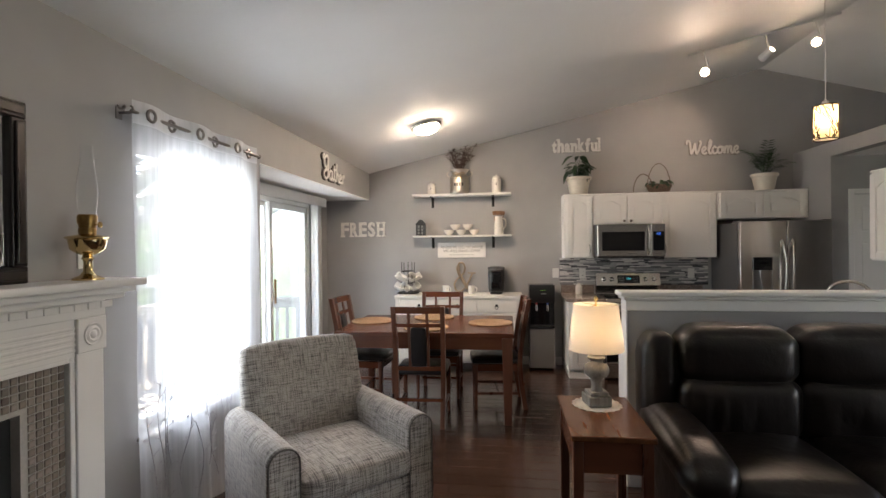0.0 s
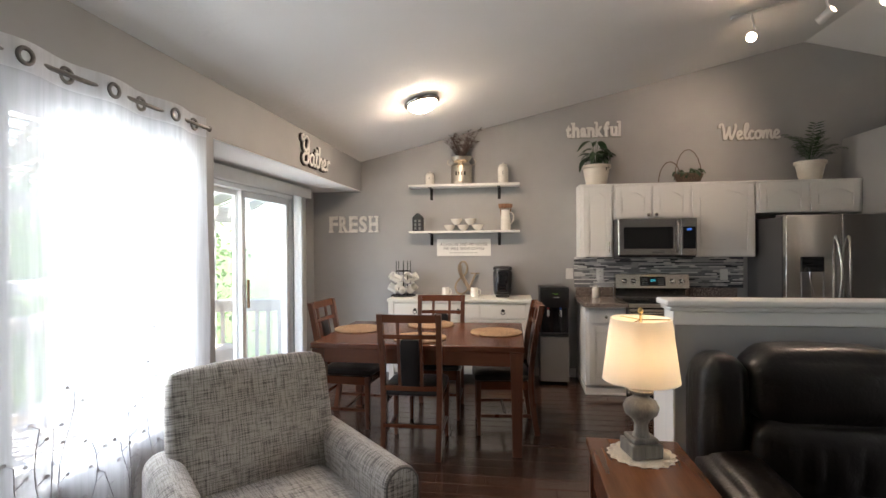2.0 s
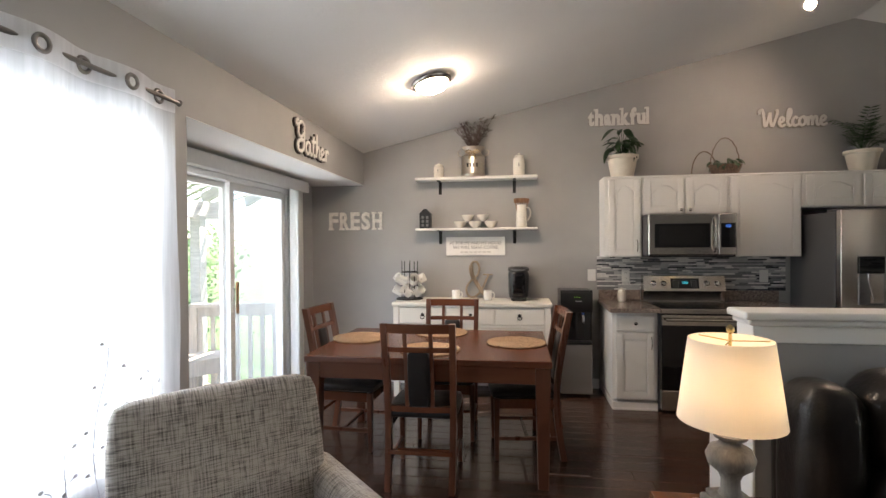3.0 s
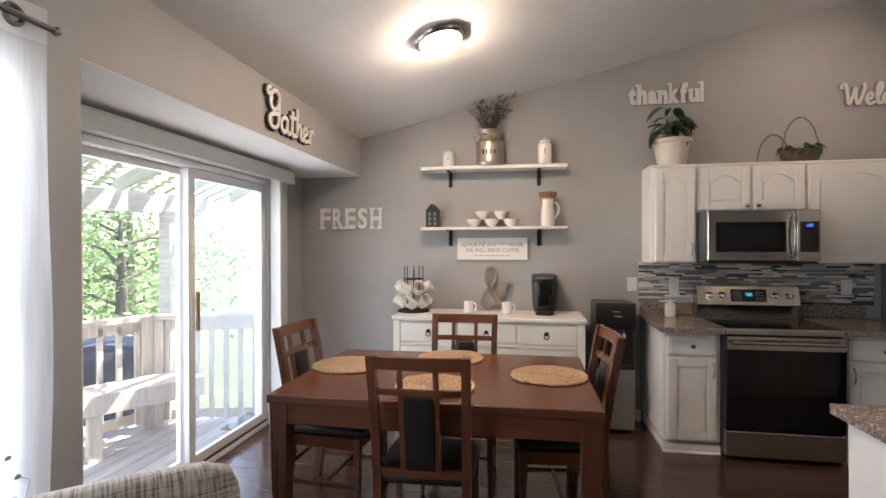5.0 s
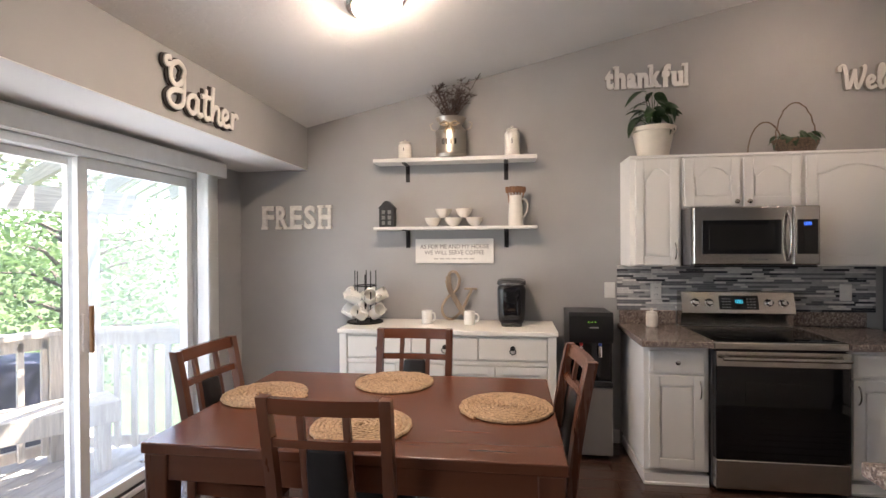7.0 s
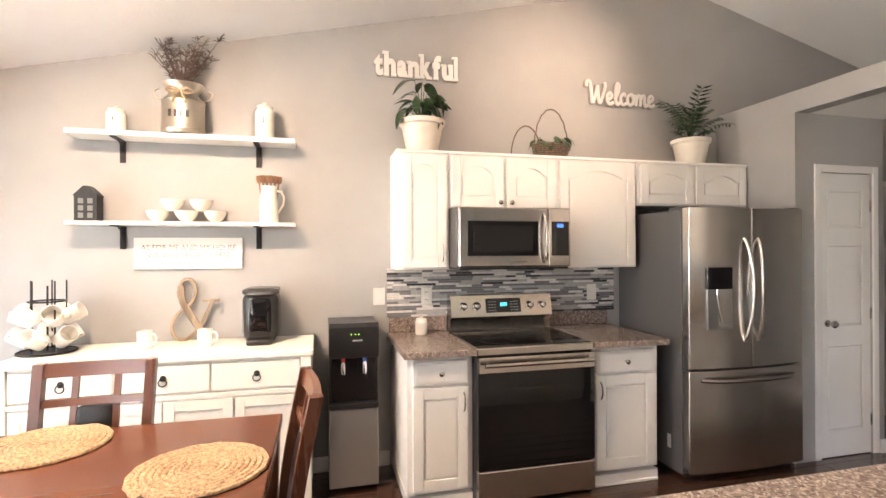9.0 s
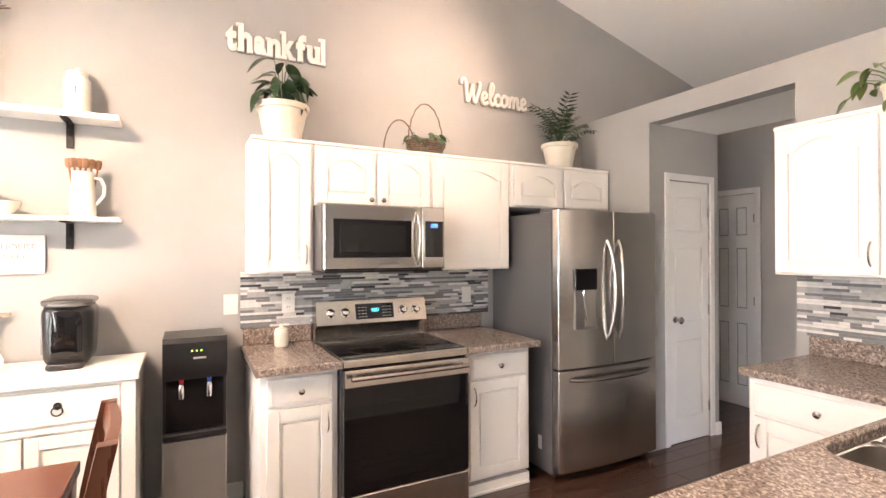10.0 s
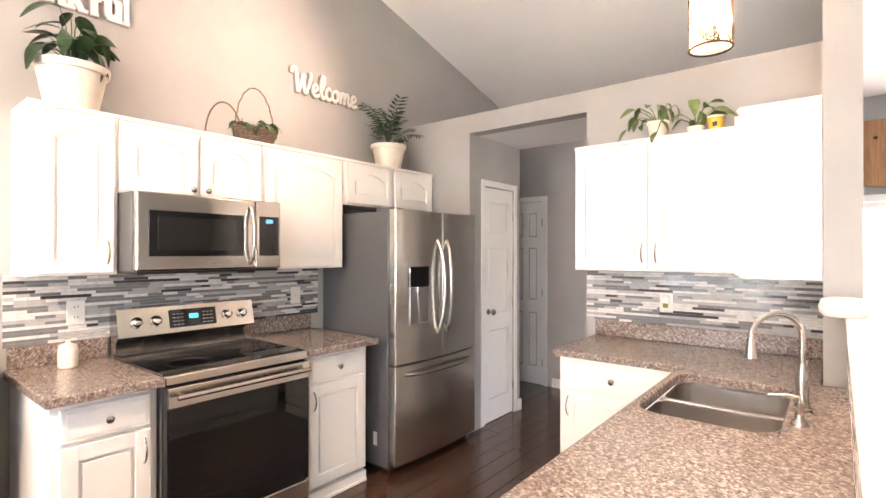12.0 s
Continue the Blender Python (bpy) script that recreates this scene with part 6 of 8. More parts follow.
def leaf_mesh(L, W, droop, fold=0.25, n=7):
    """One pointed leaf along +x from the origin, folded along its midrib."""
    bm = bmnew()
    rows = []
    for i in range(n + 1):
        u = i / n
        w = W * math.sin(math.pi * min(1, u * 0.92 + 0.05)) ** 0.8 * (1 - 0.25 * u)
        z = -droop * L * u * u
        x = L * u * (1 - 0.15 * droop * u)
        rows.append([bm.verts.new((x, s * w, z + abs(s) * w * fold)) for s in (-1, 0, 1)])
    for a, b in zip(rows, rows[1:]):
        for k in range(2):
            bm.faces.new((a[k], a[k + 1], b[k + 1], b[k]))
    bmesh.ops.remove_doubles(bm, verts=bm.verts[:], dist=0.0006)
    return bm


def potted(name, m, pot_r, pot_h, label):
    p = thing(name, m, label, "plant")
    part("pot", add_lathe(bmnew(), [(pot_r * 0.68, 0), (pot_r * 0.70, 0.006), (pot_r * 0.92, pot_h * 0.80), (pot_r * 0.93, pot_h * 0.84), (pot_r * 1.03, pot_h * 0.85), (pot_r * 1.04, pot_h), (pot_r * 0.95, pot_h), (pot_r * 0.88, pot_h * 0.85), (0, pot_h * 0.84)], 32), POTGLAZE, p, "cream ceramic pot")
    part("soil", add_lathe(bmnew(), [(pot_r * 0.89, pot_h * 0.86), (pot_r * 0.5, pot_h * 0.90), (0, pot_h * 0.91)], 20), SOIL, p)
    return p


def add_leaves(p, meshes, material, rng_, count, origin, reach, rise, spread, stem=True, drooping=(0, 40), bias=(0, 0)):
    for i in range(count):
        a = 2 * math.pi * (i / count) + rng_.uniform(-0.35, 0.35)
        rr = reach * rng_.uniform(0.35, 1.0)
        h = rise * rng_.uniform(0.25, 1.0)
        tip = Vector((origin[0] + rr * math.cos(a) + bias[0], origin[1] + rr * spread * math.sin(a) + bias[1], origin[2] + h))
        if stem:
            s = part("stalk", add_tube(bmnew(), [origin, (Vector(origin) + tip) / 2 + Vector((0, 0, h * 0.22)), tip], 0.003, 5, taper=0.6), material, p)
        ob = new("leaf", rng_.choice(meshes))
        ob.parent = p
        ob.matrix_basis = Matrix.Translation(tip) @ Matrix.Rotation(a + rng_.uniform(-0.4, 0.4), 4, "Z") @ Matrix.Rotation(radians(rng_.uniform(*drooping)), 4, "Y") @ Matrix.Rotation(radians(rng_.uniform(-35, 35)), 4, "X")


def leaf_set(material, L, W, names="leaf"):
    out = []
    for k in range(4):
        me = mesh_of(names, leaf_mesh(L * (0.8 + 0.13 * k), W * (0.85 + 0.1 * k), 0.25 + 0.15 * k), material, True, 80)
        out.append(me)
    return out


CT = UZ + UH + 0.0225
rng = random.Random(11)
p1 = potted("potted_plant", pose(1.802, BACK - 0.185, CT), 0.149, 0.213, "leafy green plant in a cream pot above the cabinets")
add_leaves(p1, leaf_set(LEAF, 0.125, 0.032), LEAF, rng, 30, (0, 0, 0.19), 0.125, 0.22, 0.7, drooping=(-15, 45))
add_leaves(p1, leaf_set(LEAF, 0.14, 0.036), LEAF, rng, 7, (0, 0, 0.19), 0.08, 0.32, 0.7, drooping=(-50, 10))
add_leaves(p1, leaf_set(LEAF, 0.11, 0.028), LEAF, rng, 5, (0, 0, 0.19), 0.15, 0.05, 0.8, drooping=(30, 75))
p2 = potted("potted_palm", pose(3.935, BACK - 0.175, CT), 0.139, 0.195, "small parlour palm in a cream pot above the cabinets")
frond = []
for k in range(3):
    bm = bmnew()
    pts = [(0.40 * u, 0, 0.50 * u * (0.98 - 0.52 * u)) for u in [i / 10 for i in range(11)]]
    add_tube(bm, pts, 0.0028, 4, taper=0.5)
    lm = []
    for i in range(3, 11):
        for s in (-1, 1):
            x, y, z = pts[i]
            L, W = 0.14 * (1.1 - 0.05 * i), 0.012
            d = Vector((0.62, s * 0.75, -0.18 + 0.1 * rng.uniform(-1, 1))).normalized()
            sd = Vector((-d.y, d.x, 0)).normalized()
            q = Vector((x, y, z))
            vs = [bm.verts.new(q), bm.verts.new(q + d * L * 0.4 + sd * W), bm.verts.new(q + d * L), bm.verts.new(q + d * L * 0.4 - sd * W)]
            bm.faces.new(vs)
    frond.append(mesh_of("frond", bm, PALM, True, 80))
for i in range(26):
    ob = new("frond", frond[i % 3])
    ob.parent = p2
    sc = rng.uniform(0.6, 1.05)
    ob.matrix_basis = Matrix.Translation((0, 0, 0.165)) @ Matrix.Rotation(2 * math.pi * i / 15 * 2.4 + rng.uniform(-0.3, 0.3), 4, "Z") @ Matrix.Rotation(radians(rng.uniform(-38, 10)), 4, "Y") @ Matrix.Diagonal((sc * 0.8, sc, sc, 1))
WICKER = plain_mat("woven_wicker", (0.15, 0.105, 0.075), 0.75, 0, 0.4, 70, 0.4)
bk = thing("wicker_basket", pose(2.745, BACK - 0.19, CT), "oval wicker basket with tall hoop handles", "basket")
for k in range(7):
    rr = 0.088 + 0.0045 * k
    part("weave", add_tube(bmnew(), [(rr * 1.25 * math.cos(2 * math.pi * i / 40), (rr * 0.7 + 0.004 * (-1) ** (i + k)) * math.sin(2 * math.pi * i / 40), 0.009 + 0.0135 * k) for i in range(40)], 0.008, 6, closed=True), WICKER, bk)
part("bottom", add_lathe(bmnew(), [(0.10, 0.0), (0.10, 0.006), (0, 0.006)], 28, Matrix.Diagonal((1.1, 0.62, 1, 1))), WICKER, bk)
bm = bmnew()
pts = []
for k in range(30):
    a = math.pi * k / 29
    pts.append((0.0 + 0.130 * math.cos(a) + 0.004 * math.sin(k * 2.1), 0, 0.07 + 0.285 * math.sin(a)))
part("handle", add_tube(bm, pts, 0.0045, 6), WICKER, bk)
part("hoop", add_tube(bmnew(), [(-0.165 + 0.118 * math.cos(math.pi * k / 24), 0.06, 0.006 + 0.235 * math.sin(math.pi * k / 24)) for k in range(25)], 0.005, 6), WICKER, bk)
add_leaves(bk, leaf_set(LEAF, 0.075, 0.024), LEAF, rng, 26, (0.0, 0, 0.07), 0.12, 0.085, 0.6, stem=False, drooping=(-30, 40))

IVYX = RIGHT - 0.16
RT = UZ + UH - 0.005 + 0.0225
v1 = potted("trailing_plant", pose(IVYX, 5.10, RT), 0.062, 0.115, "trailing pothos in a small white pot on the cabinet")
add_leaves(v1, leaf_set(IVY, 0.085, 0.024), IVY, rng, 14, (0, 0, 0.10), 0.13, 0.12, 1.1, drooping=(-10, 60), bias=(-0.02, 0.03))
for pts in ([(0, 0.03, 0.11), (-0.05, 0.10, 0.14), (-0.06, 0.17, 0.08), (-0.07, 0.21, 0.02)], [(-0.03, -0.02, 0.11), (-0.09, -0.04, 0.10), (-0.13, -0.03, 0.03)]):
    part("vine", add_tube(bmnew(), pts, 0.003, 5), IVY, v1)
    for q in pts[1:]:
        ob = new("leaf", leaf_set(IVY, 0.085, 0.026)[1])
        ob.parent = v1
        ob.matrix_basis = Matrix.Translation(q) @ Matrix.Rotation(rng.uniform(0, 6.28), 4, "Z") @ Matrix.Rotation(radians(35), 4, "Y")
v2 = potted("trailing_plant", pose(IVYX + 0.02, 4.90, RT), 0.045, 0.06, "second trailing pothos resting on the cabinet")
add_leaves(v2, leaf_set(IVY, 0.10, 0.030), IVY, rng, 9, (0, 0, 0.05), 0.10, 0.16, 1.0, drooping=(-30, 45), bias=(-0.02, -0.02))
yp = thing("yellow_planter", pose(IVYX - 0.01, 4.79, RT), "small yellow ceramic planter with a painted dark mark", "planter")
part("cup", add_lathe(bmnew(), [(0.032, 0), (0.044, 0.085), (0.046, 0.095), (0.041, 0.095), (0.03, 0.01)], 22, cap=False), plain_mat("yellow_glaze", (0.62, 0.40, 0.05), 0.3, 0, 0.08, 15, 0), yp)
part("rim", add_lathe(bmnew(), [(0.0455, 0.086), (0.047, 0.097), (0.040, 0.098)], 22, cap=False), CERAMIC, yp)
part("painted_mark", soft_box(-0.047, -0.038, -0.012, 0.012, 0.035, 0.06, 0.004, 0, 0, 3), BLACK, yp)

# white speaker puck on the half wall's cap
sp_ = thing("smart_speaker", pose(3.57, 4.24, 1.2265) @ Matrix.Diagonal((1.45, 1.45, 1.7, 1)), "small round white fabric speaker on the half wall", "speaker")
part("body", add_lathe(bmnew(), [(0.045, 0), (0.055, 0.008), (0.058, 0.022), (0.052, 0.038), (0.035, 0.043), (0, 0.044)], 28), WHITEPLASTIC, sp_)

# ---- ceiling lights ----
up_l = math.degrees(math.atan(SLOPE_L))
fl = thing("ceiling_light", pose(0.13, 5.745, ceil_z(0.13) - 0.001, 0, -up_l, 0) @ Matrix.Scale(0.83, 4), "flush ceiling light, lit glass bowl with nickel rim", "ceiling light")
part("pan", add_lathe(bmnew(), [(0.10, 0), (0.178, -0.004), (0.190, -0.016), (0.186, -0.034), (0.168, -0.046), (0.150, -0.044)], 40), NICKEL, fl, "brushed nickel rim")
DOME = glow_mat("lit_glass_bowl", (1.0, 0.84, 0.64), 36.0)
part("bowl", add_lathe(bmnew(), [(0.152, -0.042), (0.144, -0.066), (0.115, -0.09), (0.07, -0.107), (0.015, -0.113), (0, -0.113)], 36), DOME, fl, "glowing frosted glass bowl")
part("finial", add_lathe(bmnew(), [(0.012, -0.112), (0.013, -0.12), (0.006, -0.128), (0.009, -0.136), (0, -0.142)], 14), NICKEL, fl)
tr = thing("track_light", pose(2.65, 5.84, ceil_z(2.65) - 0.002, 0, -up_l, 0), "white ceiling track light with three spot heads", "track light")
L = 1.36
part("track", box(0, L, -0.018, 0.018, -0.02, 0, 0.002), TRIM, tr)
SPOTGLOW = glow_mat("spot_bulb", (1.0, 0.80, 0.58), 10.0)
spots = [(0.15, (1.4, 2.2, 1.6)), (0.70, (2.72, 7.3, 2.55)), (1.145, (1.9, 1.8, 1.3))]
for x, target in spots:
    base = tr.matrix_basis @ Vector((x, 0, -0.02))
    hd = part("head_mount", add_tube(bmnew(), [(x, 0, -0.02), (x, 0, -0.16)], 0.009, 8), TRIM, tr)
    aim = look(base + Vector((0, 0, -0.185)), target)
    loc = tr.matrix_basis.inverted() @ aim
    h_ = part("spot_head", add_lathe(bmnew(), [(0.030, 0.075), (0.036, 0.07), (0.040, -0.045), (0.037, -0.045), (0.033, 0.03)], 22, cap=False), TRIM, hd, "white spot head", loc)
    part("bulb", add_lathe(bmnew(), [(0.02, 0.0), (0.034, -0.03), (0.030, -0.04), (0, -0.046)], 20), SPOTGLOW, h_, "lit bulb")
    spot = lamp("spot_beam", "SPOT", aim @ Matrix.Translation((0, 0, -0.055)), 6.5 if x == 0.70 else 9, (1.0, 0.78, 0.60), 0.05, cone=80 if x == 0.70 else 105)

PX, PY, PZ = 3.136, 4.631, 2.238
pd = thing("pendant_lamp", pose(PX, PY, PZ), "lit pendant lamp with woven twig cylinder shade", "pendant lamp")
PH = 0.235
part("cord", add_tube(bmnew(), [(0, 0, PH + 0.03), (0, 0, ceil_z(PX) - PZ)], 0.003, 6), WHITEPLASTIC, pd)
part("canopy", add_lathe(bmnew(), [(0.058, -0.012), (0.05, -0.026), (0.01, -0.03)], 24), NICKEL, pd, "", pose(0, 0, ceil_z(PX) - PZ + 0.006, 0, -up_l, 0))
part("socket", add_lathe(bmnew(), [(0.016, PH - 0.03), (0.02, PH), (0.02, PH + 0.03), (0.008, PH + 0.04)], 16), WHITEPLASTIC, pd)
PSHADE = shade_mat("pendant_paper", (0.97, 0.91, 0.76), 0.92)
part("liner", add_lathe(bmnew(), [(0.069, 0.004), (0.069, PH - 0.004), (0.067, PH - 0.004), (0.067, 0.004), (0.069, 0.004)], 36, cap=False), PSHADE, pd, "amber paper liner")
for z in (0.0, PH):
    part("hoop", add_tube(bmnew(), [(0.073 * math.cos(2 * math.pi * k / 36), 0.073 * math.sin(2 * math.pi * k / 36), z) for k in range(36)], 0.004, 6, closed=True), TWIG, pd)
rng = random.Random(3)
for i in range(60):
    a, z = rng.uniform(0, 6.28), rng.uniform(0.0, PH)
    pts = []
    da, dz = rng.uniform(-0.2, 0.2), rng.uniform(-0.03, 0.03)
    for k in range(9):
        pts.append((0.073 * math.cos(a), 0.073 * math.sin(a), max(0.0, min(PH, z))))
        a += da + rng.uniform(-0.1, 0.1)
        z += dz + rng.uniform(-0.02, 0.02)
    part("twig", add_tube(bmnew(), pts, 0.0026, 4), TWIG, pd)
part("bulb", add_lathe(bmnew(), [(0.014, PH - 0.03), (0.03, PH - 0.09), (0.032, PH - 0.11), (0.02, PH - 0.135), (0, PH - 0.14)], 16), BULB, pd, "lit bulb")
lamp("pendant_bulb", "POINT", pose(PX, PY, PZ + PH - 0.08), 24.0, (1.0, 0.78, 0.52), 0.03)

# ---- fireplace wall ----
fp = thing("fireplace", pose(LEFT, 1.998, -0.02, 0, 0, 90), "white painted mantelpiece with mosaic tile surround", "fireplace")
# local x runs along the wall (+x towards the window), -y out into the room
FPW = 0.77
FACE = -0.115
part("mantel_shelf", add_box(add_box(box(-FPW - 0.10, FPW + 0.10, -0.245, -0.002, 1.388, 1.418, 0.006), -FPW - 0.075, FPW + 0.075, -0.215, -0.002, 1.362, 1.388, 0.008), -FPW - 0.05, FPW + 0.05, -0.18, -0.002, 1.335, 1.362, 0.008), TRIM, fp)
part("frieze", box(-FPW, FPW, FACE - 0.012, -0.002, 1.265, 1.335, 0.003), TRIM, fp)
for i in range(24):
    x = -FPW + 0.03 + i * 0.0645
    part("dentil", box(x, x + 0.058, FACE - 0.018, FACE - 0.011, 1.298, 1.326, 0.002), TRIM, fp)
bm = box(-FPW + 0.14, FPW - 0.14, FACE, -0.002, 1.112, 1.265, 0.002)
hdr = part("header", bm, TRIM, fp)
for i in range(5):
    part("flute", box(-FPW + 0.142, FPW - 0.142, FACE - 0.007, FACE - 0.0005, 1.135 + i * 0.022, 1.147 + i * 0.022, 0.003), TRIM, hdr)
for s in (-1, 1):
    x0, x1 = (FPW - 0.14, FPW) if s > 0 else (-FPW, -FPW + 0.14)
    b_ = part("rosette_block", box(x0, x1, FACE - 0.016, -0.002, 1.125, 1.265, 0.004), TRIM, fp)
    part("rosette", add_lathe(bmnew(), [(0.046, 0), (0.044, 0.007), (0.036, 0.002), (0.026, 0.008), (0.018, 0.004), (0.010, 0.011), (0, 0.012)], 28), TRIM, b_, "", pose((x0 + x1) / 2, FACE - 0.016, 1.195, 90))
    part("pilaster", box(x0 + 0.004, x1 - 0.004, FACE - 0.004, -0.002, 0, 1.125, 0.004), TRIM, fp)
    i0, i1 = (x0 - 0.02, x0 + 0.003) if s > 0 else (x1 - 0.003, x1 + 0.02)
    part("inner_trim", box(i0, i1, FACE + 0.004, -0.002, 0, 1.112, 0.003), TRIM, fp)
part("inner_header", box(-FPW + 0.16, FPW - 0.16, FACE + 0.004, -0.002, 1.095, 1.112, 0.002), TRIM, fp)
GROUT = plain_mat("tile_grout", (0.44, 0.42, 0.39), 0.9, 0, 0.08, 60, 0.2)
IX = FPW - 0.16
FBX, FBZ = IX - 0.18, 0.95
bm = bmnew()
add_box(bm, -IX, -FBX, FACE + 0.03, -0.003, 0, 1.095)
add_box(bm, FBX, IX, FACE + 0.03, -0.003, 0, 1.095)
add_box(bm, -FBX, FBX, FACE + 0.03, -0.003, FBZ, 1.095)
part("grout_bed", bm, GROUT, fp)
part("firebox", box(-FBX, FBX, FACE + 0.07, -0.003, 0.0, FBZ), plain_mat("firebox_black", (0.006, 0.006, 0.006), 0.7, 0, 0.2, 20, 0.1), fp, "dark empty firebox")
TILE_TAN = []
for k, c3 in enumerate(((0.20, 0.165, 0.135), (0.26, 0.225, 0.19), (0.15, 0.125, 0.105), (0.11, 0.085, 0.07))):
    TILE_TAN.append(mesh_of("mosaic_tile", box(-0.0135, 0.0135, -0.006, 0, -0.0135, 0.0135, 0.0025, 1), plain_mat("stone_mosaic", c3, 0.4, 0, 0.2, 45, 0.1), False))
rng = random.Random(8)
count = 0
cells = [(x, z) for x in np.arange(IX - 0.016, -IX, -0.0312) for z in np.arange(1.078, 0.0, -0.0312) if abs(x) > FBX + 0.012 or z > FBZ + 0.012]
cells.sort(key=lambda c2: -c2[0] * 2 - c2[1])
for x, z in cells[:300]:
    ob = new("mosaic_tile", TILE_TAN[rng.choices((0, 1, 2, 3), (5, 5, 3, 1))[0]])
    ob.parent = fp
    ob.matrix_basis = Matrix.Translation((x, FACE + 0.0298, z))
bm = bmnew()
for x, z in cells[300:]:
    add_box(bm, x - 0.0135, x + 0.0135, FACE + 0.024, FACE + 0.0298, z - 0.0135, z + 0.0135)
tagged(part("mosaic_rest", bm, TILE_TAN[0].materials[0], fp, smooth=False), kind="stuff")

mr = thing("wall_mirror", pose(LEFT + 0.012, 1.95, 1.3985, 0, 0, 90), "rectangular mirror in a wide dark wood frame on the mantel", "mirror")
DARKWOOD = wood_mat("espresso_wood", (0.007, 0.005, 0.004), (0.018, 0.012, 0.009), 0.3, axis=2)
MWID, MH, FRW = 0.555, 0.675, 0.062
for x0, x1, z0, z1 in ((-MWID, MWID, 0, FRW), (-MWID, MWID, MH - FRW, MH), (-MWID, -MWID + FRW, FRW, MH - FRW), (MWID - FRW, MWID, FRW, MH - FRW)):
    bm = box(x0, x1, -0.035, 0, z0, z1, 0.006)
    add_box(bm, x0 + 0.012, x1 - 0.012, -0.045, -0.035, z0 + 0.012, z1 - 0.012, 0.006)
    part("frame_side", bm, DARKWOOD, mr)
part("glass", box(-MWID + FRW, MWID - FRW, -0.014, -0.004, FRW, MH - FRW, 0.004), metal_mat("mirror_silver", (0.9, 0.9, 0.9), 0.01, brushed=False), mr, "clear mirror glass")

ol = thing("oil_lamp", pose(LEFT + 0.115, 2.695, 1.3985) @ Matrix.Diagonal((0.86, 0.86, 1, 1)), "polished brass oil lamp with glass chimney on the mantel", "oil lamp")
part("base", add_lathe(bmnew(), [(0.066, 0), (0.066, 0.006), (0.055, 0.012), (0.035, 0.018), (0.020, 0.035), (0.018, 0.075), (0.026, 0.09), (0.020, 0.10)], 32), BRASS, ol)
part("font", add_lathe(bmnew(), [(0.020, 0.10), (0.045, 0.108), (0.072, 0.125), (0.080, 0.165), (0.094, 0.172), (0.086, 0.178), (0.05, 0.184), (0.034, 0.188)], 36), BRASS, ol)
part("burner", add_lathe(bmnew(), [(0.036, 0.188), (0.038, 0.21), (0.034, 0.214), (0.042, 0.24), (0.042, 0.262), (0.036, 0.268)], 28), plain_mat("aged_brass", (0.32, 0.20, 0.07), 0.35, 0.9, 0.2, 40, 0.05), ol, "aged brass burner")
ck = part("chimney", add_lathe(bmnew(), [(0.034, 0.262), (0.040, 0.30), (0.046, 0.35), (0.040, 0.42), (0.029, 0.48), (0.026, 0.555)], 32, cap=False), glass_mat("lamp_chimney_glass", (0.97, 0.98, 0.98)), ol, "clear glass chimney")
ck.visible_shadow = False
part("wick_knob", add_lathe(bmnew(), [(0.012, 0), (0.012, 0.006), (0.003, 0.008), (0.003, 0.03)], 14), BRASS, ol, "", pose(0.07, 0, 0.226, 0, -90))
wall_plate(pose(LEFT + 0.001, 2.80, 1.50, 0, 0, 90), "white outlet plate above the mantel")

# ---- curtained window ----
wn_ = thing("window_1", pose(0, 0, 0), "white framed double-hung window behind a sheer curtain", "window")
tagged(wn_, kind="structure")


def frame_bars(x0, x1, bars, bevel=0.004):
    bm = bmnew()
    for y0, y1, z0, z1 in bars:
        add_box(bm, x0, x1, y0, y1, z0, z1, bevel)
    return bm


wx0, wx1 = LEFT - 0.11, LEFT - 0.05
part("frame", frame_bars(wx0, wx1, ((W0, W0 + 0.05, WZ0, WZ1), (W1 - 0.05, W1, WZ0, WZ1), (W0 + 0.05, W1 - 0.05, WZ0, WZ0 + 0.06), (W0 + 0.05, W1 - 0.05, WZ1 - 0.05, WZ1), (W0 + 0.05, W1 - 0.05, 1.32, 1.37))), TRIM, wn_)
part("sill", box(LEFT - 0.135, LEFT + 0.03, W0 - 0.02, W1 + 0.02, WZ0 - 0.02, WZ0 - 0.001, 0.004), TRIM, wn_)
for z0, z1 in ((WZ0 + 0.06, 1.32), (1.37, WZ1 - 0.05)):
    g = part("pane", box(wx0 + 0.025, wx0 + 0.03, W0 + 0.05, W1 - 0.05, z0, z1), GLASS, wn_, smooth=False)
    g.visible_shadow = False

rd_ = thing("curtain_rod", pose(LEFT + 0.085, 3.54, 2.172), "brushed nickel curtain rod with scroll finial", "curtain rod")
PEWTER = metal_mat("pewter", (0.24, 0.23, 0.22), 0.3, brushed=False)
part("rod", add_tube(bmnew(), [(0, -0.56, 0), (0, 0.63, 0)], 0.010, 10), PEWTER, rd_)
for y in (-0.54, 0.60):
    part("bracket", add_box(add_tube(bmnew(), [(0, y, 0), (-0.083, y, 0)], 0.007, 8), -0.085, -0.080, y - 0.02, y + 0.02, -0.03, 0.03, 0.002), PEWTER, rd_)
part("finial", add_tube(bmnew(), [(0.022 * math.sin(k * 0.7) * (1 - k / 22), -0.565 - 0.0042 * k, 0.022 * math.cos(k * 0.7) * (1 - k / 22)) for k in range(20)], 0.0045, 6), PEWTER, rd_)
part("end_cap", add_lathe(bmnew(), [(0.012, 0), (0.016, 0.008), (0.010, 0.018), (0, 0.02)], 14), PEWTER, rd_, "", pose(0, 0.63, 0, -90))


